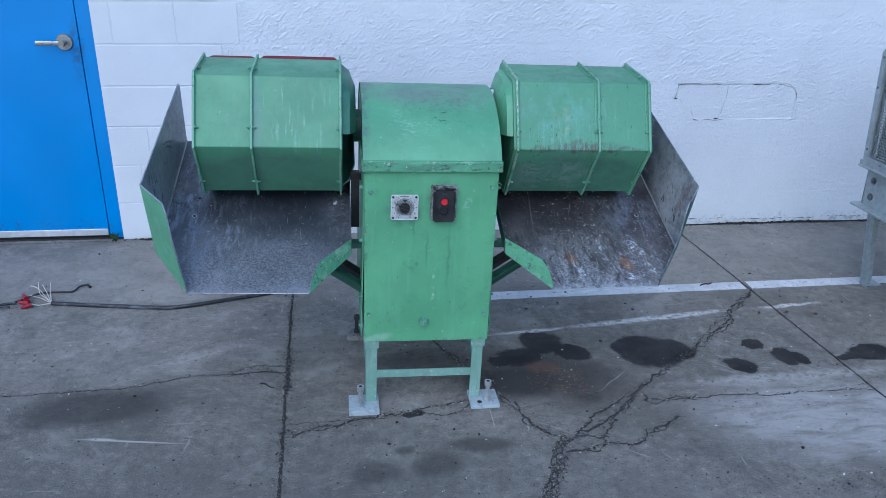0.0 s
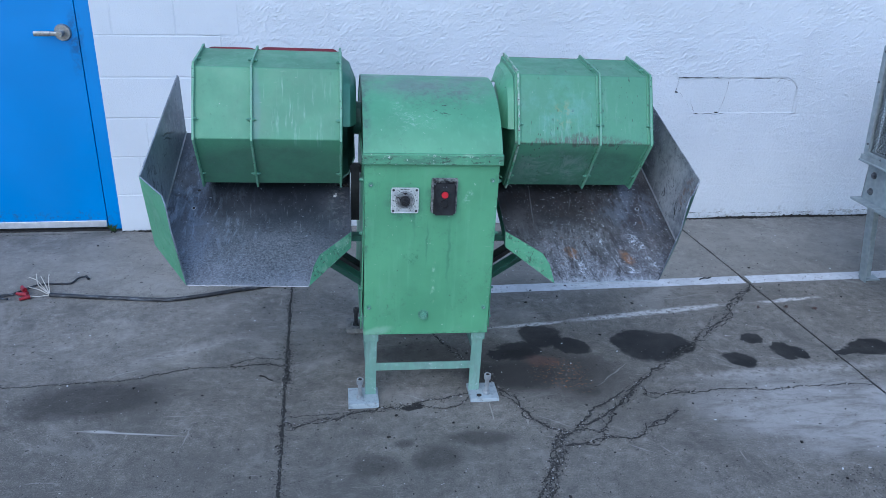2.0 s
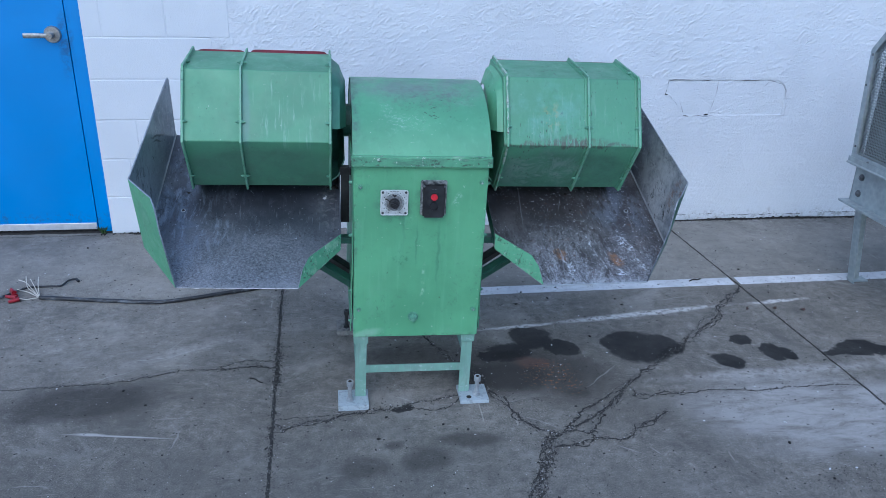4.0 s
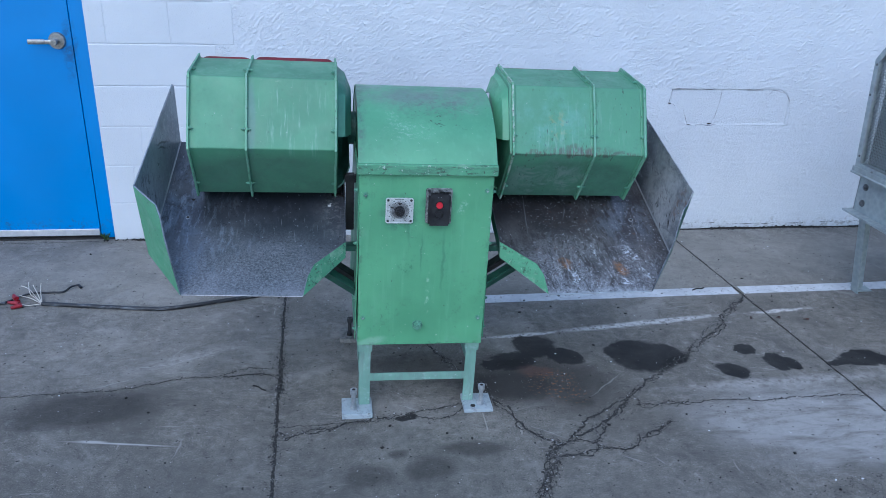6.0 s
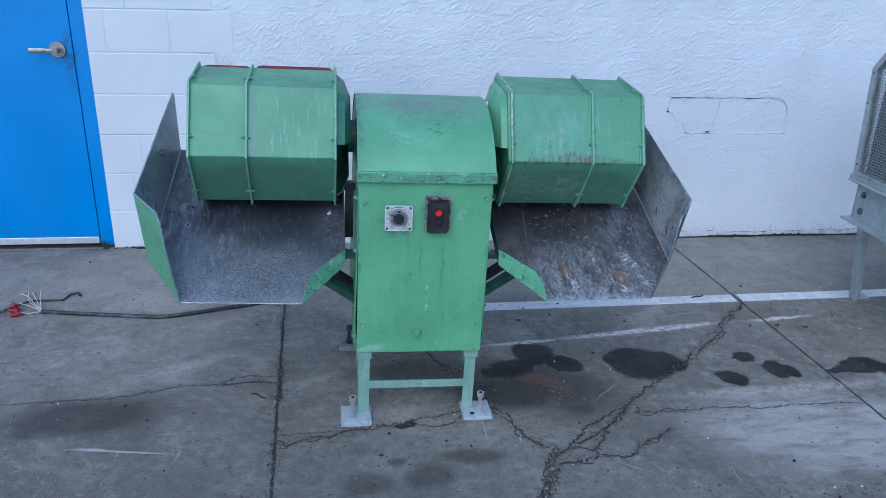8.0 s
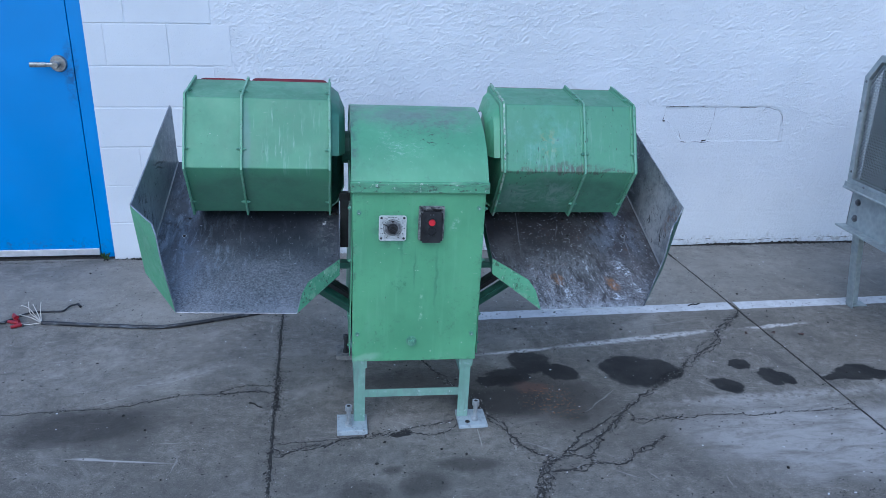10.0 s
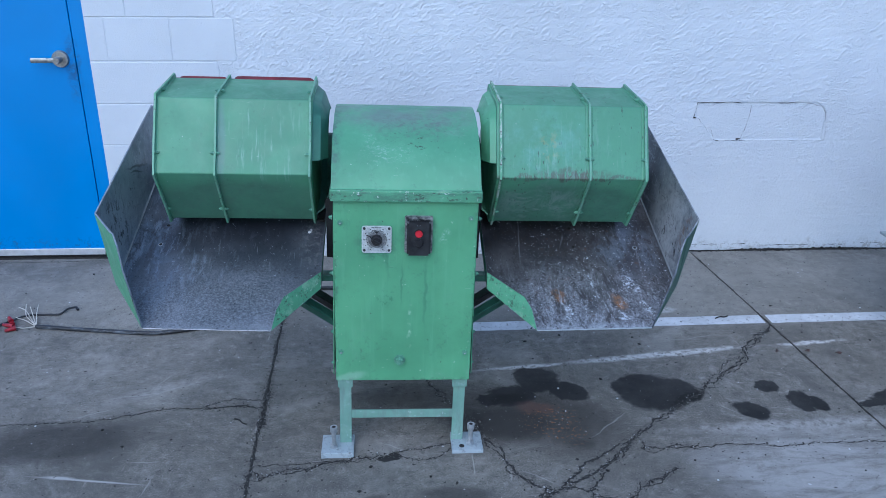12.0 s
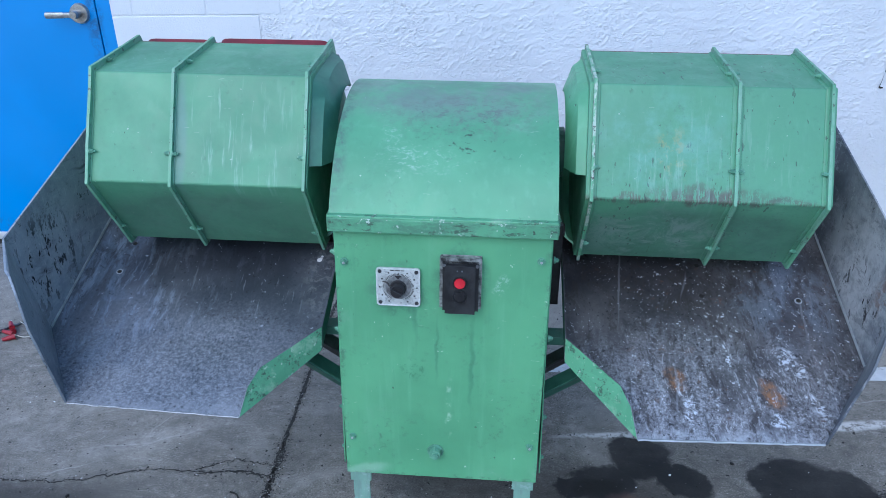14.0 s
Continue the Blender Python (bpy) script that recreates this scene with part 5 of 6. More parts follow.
def build_door():
    bm = bmesh.new()
    # jambs, head and stops of a pressed steel frame
    for a, b in ((DOOR_R - 0.076, DOOR_R - 0.001), (DOOR_L + 0.001, DOOR_L + 0.076)):
        box(bm, (a, WALL + 0.034, 0.0), (b, WALL + 0.16, 2.12), 0.002)
    box(bm, (DOOR_L + 0.076, WALL + 0.034, 2.045), (DOOR_R - 0.076, WALL + 0.16, 2.12), 0.002)
    fr = part("door_frame", bm, door_blue)
    tagged(fr, "bright blue painted steel door frame", "door frame", kind="structure")
    l, r = DOOR_L + 0.0785, DOOR_R - 0.0785
    door = thing("door_1", "closed bright blue flush steel door with lever handle", "door", kind="structure")
    bm = bmesh.new()
    box(bm, (l, WALL + 0.03, 0.02), (r, WALL + 0.075, 2.04), 0.002)
    part("door_leaf", bm, door_blue, door)
    bm = bmesh.new()
    box(bm, (l + 0.004, WALL + 0.024, 0.018), (r - 0.003, WALL + 0.0305, 0.054), 0.002)
    for k in range(6):
        hexbolt(bm, (r - 0.08 - 0.15 * k, WALL + 0.0245, 0.042), (0, -1, 0), 0.003, 0.001, 0)
    part("door_sweep", bm, aluminium, door, "white aluminium sweep along the door's foot")
    bm = bmesh.new()
    c = Vector((-1.53, WALL + 0.03, 1.024))
    rod(bm, c, c + Vector((0, -0.014, 0)), 0.041, 0.037, 32)
    rod(bm, c + Vector((0, -0.01, 0)), c + Vector((0, -0.045, 0)), 0.014, 0.012, 18)
    # flat lever: a thick root at the hub, then a broader paddle turned a little back to the leaf
    rod(bm, c + Vector((0, -0.038, 0)), c + Vector((0, -0.06, 0)), 0.0165, 0.0145, 20)
    box(bm, (-0.045, -0.006, -0.0105), (0.006, 0.006, 0.0105), 0.004, Matrix.Translation(c + Vector((0, -0.05, 0))))
    box(bm, (-0.118, -0.0055, -0.0125), (-0.04, 0.0055, 0.0115), 0.005, Matrix.Translation(c + Vector((0, -0.049, 0.001))) @ pose(0, 0, 0, 0, 0, 4))
    part("door_handle", bm, satin, door, "satin nickel lever handle on a round rose", True)
    # black strips added as the shadow beside and beneath the leaf
    bm = bmesh.new()
    box(bm, (r + 0.001, WALL + 0.05, 0.0), (DOOR_R - 0.0765, WALL + 0.07, 2.045))
    box(bm, (l, WALL + 0.045, 0.0005), (r, WALL + 0.06, 0.019))
    part("door_gap_strip", bm, black_plastic, door, "black strips standing for the shadow in the door gaps")
    # the sill under the leaf, coloured dark for the shadow line there
    bm = bmesh.new()
    box(bm, (DOOR_L, WALL + 0.012, -0.02), (DOOR_R, WALL + 0.22, 0.003), 0.001)
    tagged(part("door_sill", bm, dirt_gap_dark), "sill under the door, coloured dark for the shadow line", "sill", kind="structure")
    bm = bmesh.new()
    box(bm, (DOOR_L - 0.2, WALL + 0.2, -0.1), (DOOR_R + 0.2, WALL + 0.22, 2.3))
    tagged(part("wall_behind_door", bm, dirt_gap_dark), "dark inside behind the closed door", "wall", kind="structure")


build_door()


def build_weed():
    rnd = random.Random(3)
    bm = bmesh.new()
    for k in range(26):
        a = rnd.uniform(0, 6.28)
        r0 = rnd.uniform(0.0, 0.012)
        base = Vector((-1.425 + r0 * math.cos(a), WALL - 0.005 + r0 * 0.5 * math.sin(a), 0.0))
        h = rnd.uniform(0.018, 0.055)
        tip = base + Vector((rnd.uniform(-0.03, 0.03), rnd.uniform(-0.03, 0.0), h))
        side = Vector((math.cos(a), math.sin(a), 0)) * rnd.uniform(0.002, 0.005)
        mid = base.lerp(tip, 0.55) + Vector((0, 0, 0.008))
        v = [bm.verts.new(p) for p in (base - side * 0.4, mid - side, tip, mid + side, base + side * 0.4)]
        bm.faces.new(v)
    tagged(part("weed", bm, weed_green), "small green weed growing at the door jamb's foot", "plant")


build_weed()

# ---- the barrel tumbling machine ----
machine = thing("barrel_tumbler", "old green painted twin barrel tumbling machine on bolted feet", "machine", pose(0.066, 1.70, 0.0, 0, 1.6, 0.8))

W = 0.212          # half width of the cabinet
Y0, Y1 = 0.008, 0.615
AXIS = (0.314, 0.932)


def build_cabinet():
    bm = bmesh.new()
    # side and back sheets of the housing, open below
    box(bm, (-W + 0.002, Y0 + 0.004, 0.275), (W - 0.002, Y1, 0.88), 0.004)
    body = part("cabinet_body", bm, paint, machine)
    bm = bmesh.new()
    box(bm, (-W, Y0 - 0.002, 0.262), (W, Y0 + 0.003, 0.876), 0.0015)
    front = part("front_panel", bm, paint_panel, machine, "flat green front panel with dial and switch")
    for x, z in ((-0.193, 0.795), (0.192, 0.812), (-0.195, 0.366), (0.193, 0.362)):
        bm = bmesh.new()
        hexbolt(bm, (x, Y0 - 0.002, z), (0, -1, 0), 0.0062, 0.006, 1.3, 0.0)
        part("panel_bolt", bm, bolt_green, front)
        bm = bmesh.new()
        rod(bm, (x, Y0 - 0.0085, z), (x, Y0 - 0.0112, z), 0.003, 0.0024, 10)
        part("bolt_end", bm, bolt_zinc, front, "rubbed bare bolt end")
    bm = bmesh.new()
    hexbolt(bm, (-0.012, Y0 - 0.002, 0.337), (0, -1, 0), 0.0135, 0.014, 1.35, 0.006)
    part("pivot_bolt", bm, bolt_green, front, "large green hexagon bolt low on the panel", False)
    # side covers, sprung a little off the body
    for s in (-1, 1):
        bm = bmesh.new()
        pts = [(s * (W + 0.002), Y0 + 0.012, 0.85), (s * (W + 0.004), Y0 + 0.014, 0.56), (s * (W + 0.009), Y0 + 0.016, 0.275), (s * (W + 0.009), Y1 - 0.02, 0.275), (s * (W + 0.003), Y1 - 0.02, 0.85)]
        plate(bm, pts if s < 0 else list(reversed(pts)), 0.0025)
        cover = part("side_cover", bm, paint, machine)
        for z in (0.8, 0.62, 0.42, 0.31):
            bm = hexbolt(bmesh.new(), (s * (W + 0.007), Y0 + 0.03, z), (s, 0, 0), 0.005, 0.005, 1.4, 0.002)
            part("cover_bolt", bm, bolt_green, cover)
    return body


cabinet = build_cabinet()


def build_hood():
    """The arched lid over the drive, with a folded lip along its foot."""
    zs, top = 0.893, 1.074
    half = (Y1 + 0.012 - (Y0 - 0.008)) / 2
    yc = (Y1 + 0.012 + Y0 - 0.008) / 2
    sag = top - zs
    R = (half ** 2 + sag ** 2) / (2 * sag)
    a0 = math.asin(half / R)
    wd = W + 0.006
    bm = bmesh.new()
    steps = 28
    loops = {-1: [], 1: []}
    for s in (-1, 1):
        for r in (R, R - 0.004):
            ring = []
            for k in range(steps + 1):
                a = -a0 + 2 * a0 * k / steps
                ring.append(bm.verts.new((s * wd, yc + r * math.sin(a), top - R + r * math.cos(a))))
            loops[s].append(ring)
    for k in range(steps):
        o0, i0 = loops[-1]
        o1, i1 = loops[1]
        bm.faces.new((o0[k], o0[k + 1], o1[k + 1], o1[k]))
        bm.faces.new((i0[k], i1[k], i1[k + 1], i0[k + 1]))
        bm.faces.new((o0[k], i0[k], i0[k + 1], o0[k + 1]))
        bm.faces.new((o1[k], o1[k + 1], i1[k + 1], i1[k]))
    # end sheets
    for s in (-1, 1):
        ring = [bm.verts.new((s * (wd - 0.003), yc + (R - 0.004) * math.sin(-a0 + 2 * a0 * k / steps), top - R + (R - 0.004) * math.cos(-a0 + 2 * a0 * k / steps))) for k in range(steps + 1)]
        bm.faces.new(ring)
    hood = part("hood", bm, paint_hood, machine, "arched green hood, scuffed and dusty on top", True)
    bm = bmesh.new()
    box(bm, (-wd - 0.002, Y0 - 0.0185, 0.865), (wd + 0.002, Y0 - 0.0135, 0.894), 0.0015)
    for s in (-1, 1):
        box(bm, (s * (wd + 0.002) - 0.0025, Y0 - 0.006, 0.868), (s * (wd + 0.002) + 0.0025, Y1 + 0.012, 0.895), 0.001)
    part("hood_lip", bm, paint_lip, hood, "chipped folded lip of the hood")
    bm = bmesh.new()
    box(bm, (-wd - 0.001, Y0 - 0.0175, 0.893), (wd + 0.001, Y0 + 0.002, 0.8985), 0.0018)
    part("lip_ledge", bm, paint_chip, hood)
    # dark strip added for the shadow line below the lip
    bm = bmesh.new()
    box(bm, (-wd + 0.001, Y0 - 0.0135, 0.868), (wd - 0.001, Y0 - 0.0022, 0.874))
    part("lip_gap_shadow", bm, dirt_gap_dark, hood, "black strip standing for the shadow under the hood lip")


build_hood()


def build_dial():
    c = Vector((-0.086, Y0 - 0.0035, 0.745))
    m = Matrix.Translation(c) @ pose(0, 0, 0, 90, 0, 0) @ Matrix.Diagonal((0.93, 0.93, 1, 1))
    bm = bmesh.new()
    slab(bm, rounded(0.094, 0.09, 0.008), 0.0, 0.005, m, 0.0012)
    dial = part("dial_plate", bm, dial_face, machine, "worn white square timer dial")
    bm = bmesh.new()
    frame_ring(bm, rounded(0.0945, 0.0905, 0.008), rounded(0.088, 0.084, 0.006), 0.004, 0.0062, m, 0.001)
    part("dial_border", bm, dial_rim, dial, "white enamel border with chips")
    bm = bmesh.new()
    for k in range(60):
        a = radians(-150 + 300 * k / 59)
        r1 = 0.0335 if k % 5 else 0.0348
        t = Vector((math.sin(a), math.cos(a), 0))
        u = Vector((t.y, -t.x, 0)) * 0.00062
        bm.faces.new([bm.verts.new(m @ (p + Vector((0, 0, 0.0056)))) for p in (t * 0.0288 - u, t * 0.0288 + u, t * r1 + u, t * r1 - u)])
    part("dial_scale", bm, black_plastic, dial)
    bm = bmesh.new()
    for k in range(11):
        a = radians(-150 + 30 * k)
        if abs(a) < 0.3:
            continue
        x, y = 0.0398 * math.sin(a), 0.0392 * math.cos(a)
        box(bm, (x - 0.0017, y - 0.0015, 0.0052), (x + 0.0017, y + 0.0015, 0.0058), m=m)
    for x0, x1 in ((-0.016, -0.008), (-0.006, 0.005), (0.007, 0.014)):
        box(bm, (x0, 0.0392, 0.0052), (x1, 0.0408, 0.0058), m=m)
    part("dial_lettering", bm, black_plastic, dial)
    bm = bmesh.new()
    rod(bm, m @ Vector((0, 0, 0.005)), m @ Vector((0, 0, 0.0066)), 0.0262, 0.0255, 36)
    part("knob_skirt", bm, dial_skirt, dial, "rubbed grey ring round the timer knob")
    bm = bmesh.new()
    rod(bm, m @ Vector((0, 0, 0.0066)), m @ Vector((0, 0, 0.013)), 0.0168, 0.0158, 28)
    rod(bm, m @ Vector((0, 0, 0.012)), m @ Vector((0, 0, 0.026)), 0.0145, 0.0128, 28)
    box(bm, (-0.003, -0.0125, 0.024), (0.003, 0.0135, 0.031), 0.0012, m @ pose(0, 0, 0, 0, 0, 62))
    tri = [m @ Vector(p) for p in ((-0.0078, 0.0285, 0.0068), (0.0078, 0.0285, 0.0068), (0.0, 0.0195, 0.0068))]
    plate(bm, tri, 0.0006)
    part("dial_knob", bm, black_plastic, dial, "black timer knob")
    bm = bmesh.new()
    tube(bm, [m @ Vector(p) for p in ((-0.006, 0.004, 0.014), (-0.018, 0.0085, 0.014), (-0.0215, 0.013, 0.0115), (-0.0325, 0.0155, 0.0085))], 0.0016, 6)
    part("pointer", bm, black_plastic, dial, "bent black pointer wire")
    for x in (-0.039, 0.039):
        for y in (-0.037, 0.037):
            bm = bmesh.new()
            rod(bm, m @ Vector((x, y, 0.005)), m @ Vector((x, y, 0.0074)), 0.0042, 0.0034, 12)
            part("dial_screw", bm, dark_steel, dial)
            bm = bmesh.new()
            box(bm, (x - 0.0028, y - 0.0004, 0.0073), (x + 0.0028, y + 0.0004, 0.0077), m=m)
            part("screw_slot", bm, black_plastic, dial)


build_dial()


def build_switch():
    cx, z0, z1 = 0.037, 0.709, 0.816
    m = Matrix.Translation((cx, Y0 - 0.002, (z0 + z1) / 2)) @ pose(0, 0, 0, 90, 0, 0) @ Matrix.Diagonal((1, 1, 0.68, 1))
    h = z1 - z0
    bm = bmesh.new()
    slab(bm, rounded(0.076, h, 0.004), 0.0, 0.012, m)
    box_ = part("switch_box", bm, black_plastic, machine, "worn black push button switch box")
    bm = bmesh.new()
    box(bm, (-0.03, -h / 2 + 0.001, 0.01), (0.032, h / 2 - 0.006, 0.03), 0.004, m)
    box(bm, (-0.025, -h / 2 - 0.001, 0.026), (0.026, h / 2 - 0.012, 0.044), 0.004, m)
    part("switch_cover", bm, switch_black, box_, "glossy black cover with rubbed edges", True)
    for y, mat_, nm, lab in ((0.01, red_button, "stop_button", "red stop button"), (-0.02, black_plastic, "start_button", "black start button")):
        bm = bmesh.new()
        frame_ring(bm, [(0.0145 * math.cos(a), y + 0.0145 * math.sin(a)) for a in (k * math.pi / 12 for k in range(24))], [(0.0115 * math.cos(a), y + 0.0115 * math.sin(a)) for a in (k * math.pi / 12 for k in range(24))], 0.0425, 0.048, m, 0.001)
        part("button_ring", bm, black_plastic, box_, "", True)
        bm = bmesh.new()
        rod(bm, m @ Vector((0, y, 0.042)), m @ Vector((0, y, 0.0495 if y > 0 else 0.0465)), 0.0113, 0.0105, 24)
        part(nm, bm, mat_, box_, lab, True)
    bm = bmesh.new()
    for x in (-0.005, 0.004):
        box(bm, (x - 0.0015, 0.034, 0.0435), (x + 0.0015, 0.037, 0.0446), m=m)
    part("switch_lettering", bm, bar_steel, box_)
    bm = bmesh.new()
    box(bm, (-0.036, h / 2 - 0.005, 0.008), (0.039, h / 2 + 0.003, 0.03), 0.002, m)
    for x in (-0.037, 0.038):
        box(bm, (x - 0.0025, -h / 2, 0.0), (x + 0.0025, h / 2, 0.02), 0.001, m)
    box(bm, (-0.037, -h / 2 - 0.003, 0.0), (0.039, -h / 2 + 0.001, 0.012), 0.001, m)
    part("switch_bracket", bm, worn_black, box_, "worn grey-black rim round the switch")
    for x in (-0.031, 0.033):
        bm = bmesh.new()
        rod(bm, m @ Vector((x, h / 2 - 0.011, 0.012)), m @ Vector((x, h / 2 - 0.011, 0.032)), 0.004, 0.0035, 10)
        part("cover_screw", bm, bar_steel, box_)


build_switch()


def build_legs():
    for s in (-1, 1):
        for yf, back in ((0.03, False), (0.575, True)):
            foot = 0.028 * s * 0.2 + (-0.0062 if s < 0 else -0.0005)
            xa, xb = (0.165, 0.203)
            x0, x1 = (xa, xb) if s > 0 else (-xb, -xa)
            bm = bmesh.new()
            # an angle bar: two flanges with a rounded heel
            box(bm, (x0, yf - 0.006, foot + 0.014), (x1, yf, 0.3), 0.0015)
            xs = x1 - 0.006 if s > 0 else x0
            box(bm, (xs, yf, foot + 0.014), (xs + 0.006, yf + 0.04, 0.3), 0.0015)
            part("leg", bm, paint_leg, machine, "pale green angle iron leg")
            bm = bmesh.new()
            g = 0.005
            box(bm, (x0 - g, yf - 0.012, 0.228), (x1 + g, yf - 0.0035, 0.275), 0.0015)
            part("leg_socket", bm, paint_leg, machine)
            bm = bmesh.new()
            px0, px1 = (0.165, 0.268) if s > 0 else (-0.262, -0.157)
            py0, py1 = (-0.034, 0.069) if not back else (0.5, 0.6)
            zl = [0.028 * px0, 0.028 * px1]
            box(bm, (px0, py0, min(zl)), (px1, py1, 0.016 + max(zl) * 0.5), 0.002)
            pad = part("foot_plate", bm, rubble if back else zinc, machine, "dirty rust-grey steel foot plate" if back else "square zinc plated steel foot plate")
            bm = bmesh.new()
            bx = px1 - 0.042 if s > 0 else px0 + 0.04
            by = py0 + 0.034
            zt = 0.016 + max(zl) * 0.5
            rod(bm, (bx, by, zt), (bx, by, zt + 0.012), 0.0135, sides=6)
            rod(bm, (bx, by, zt + 0.01), (bx, by, zt + 0.07), 0.0075, sides=12)
            rod(bm, (bx, by, zt + 0.06), (bx, by, zt + 0.078), 0.0118, 0.0122, 18)
            part("levelling_bolt", bm, bolt_zinc if not back else dark_steel, pad, "socket head levelling bolt with a nut")
            bm = bmesh.new()
            rod(bm, (bx, by, zt + 0.0775), (bx, by, zt + 0.0786), 0.0068, sides=6)
            part("bolt_hole", bm, dirt_gap_dark, pad)
            if s > 0 and not back:
                bm = bmesh.new()
                rod(bm, (bx - 0.028, by - 0.012, zt - 0.002), (bx - 0.028, by - 0.012, zt + 0.0008), 0.009, sides=16)
                part("bolt_hole", bm, dirt_gap_dark, pad)
    bm = bmesh.new()
    box(bm, (-0.168, 0.026, 0.108), (0.168, 0.032, 0.137), 0.001)
    part("cross_bar", bm, paint_leg, machine, "pale green flat cross bar between the legs")
    for s in (-1, 1):
        bm = bmesh.new()
        box(bm, (s * 0.199 - 0.003, 0.034, 0.1), (s * 0.199 + 0.003, 0.57, 0.128), 0.001)
        part("side_bar", bm, paint_leg, machine)


build_legs()

# barrel geometry: angle 0 looks to the front, 90 degrees up
PHI = -5.0
R_BODY, R_FLANGE = 0.2245, 0.2385


def ring_point(x, r, deg):
    a = radians(deg)
    return Vector((x, AXIS[0] - r * math.cos(a), AXIS[1] + r * math.sin(a)))


def hex_prism(bm, xa, xb, r, bevel=0.0):
    a = [bm.verts.new(ring_point(xa, r, PHI + 60 * k)) for k in range(6)]
    b = [bm.verts.new(ring_point(xb, r, PHI + 60 * k)) for k in range(6)]
    bm.faces.new(a)
    bm.faces.new(list(reversed(b)))
    for k in range(6):
        bm.faces.new((a[k], b[k], b[(k + 1) % 6], a[(k + 1) % 6]))
    if bevel:
        bmesh.ops.bevel(bm, geom=list(bm.edges), offset=bevel, segments=2, affect="EDGES", profile=0.5)
    return bm


def knocked_flange(bm, xa, xb, r, seed):
    """A hexagonal flange plate whose edge has been knocked and chipped."""
    rim = []
    for k in range(6):
        p, q = ring_point(0, r, PHI + 60 * k), ring_point(0, r, PHI + 60 * (k + 1))
        for j in range(14):
            c = p.lerp(q, j / 14)
            dent = 0.0009 * noise.noise((j * 0.8, k * 3.1, seed)) - 0.0022 * max(0.0, noise.noise((j * 1.7, k * 5.3, seed + 7.0)) - 0.25)
            lean = 0.0014 * noise.noise((j * 0.25 + k * 3.5, seed, 2.0))
            out = Vector((0, c.y - AXIS[0], c.z - AXIS[1])).normalized()
            rim.append((c + out * dent, lean))
    a = [bm.verts.new((xa + lean, c.y, c.z)) for c, lean in rim]
    b = [bm.verts.new((xb + lean, c.y, c.z)) for c, lean in rim]
    bm.faces.new(a)
    bm.faces.new(list(reversed(b)))
    n_ = len(rim)
    for k in range(n_):
        bm.faces.new((a[k], b[k], b[(k + 1) % n_], a[(k + 1) % n_]))
    return bm


def face_matrix(x, deg, s):
    """A frame on the barrel's face that looks to deg: x along the axis, y round it, z outward."""
    a = radians(deg)
    out = Vector((0, -math.cos(a), math.sin(a)))
    rnd_ = Vector((0, math.sin(a), math.cos(a)))
    m = Matrix((Vector((1, 0, 0)), rnd_, out)).transposed().to_4x4()
    flat = R_BODY * math.cos(radians(30))
    m.translation = Vector((x, AXIS[0], AXIS[1])) + out * flat
    return m


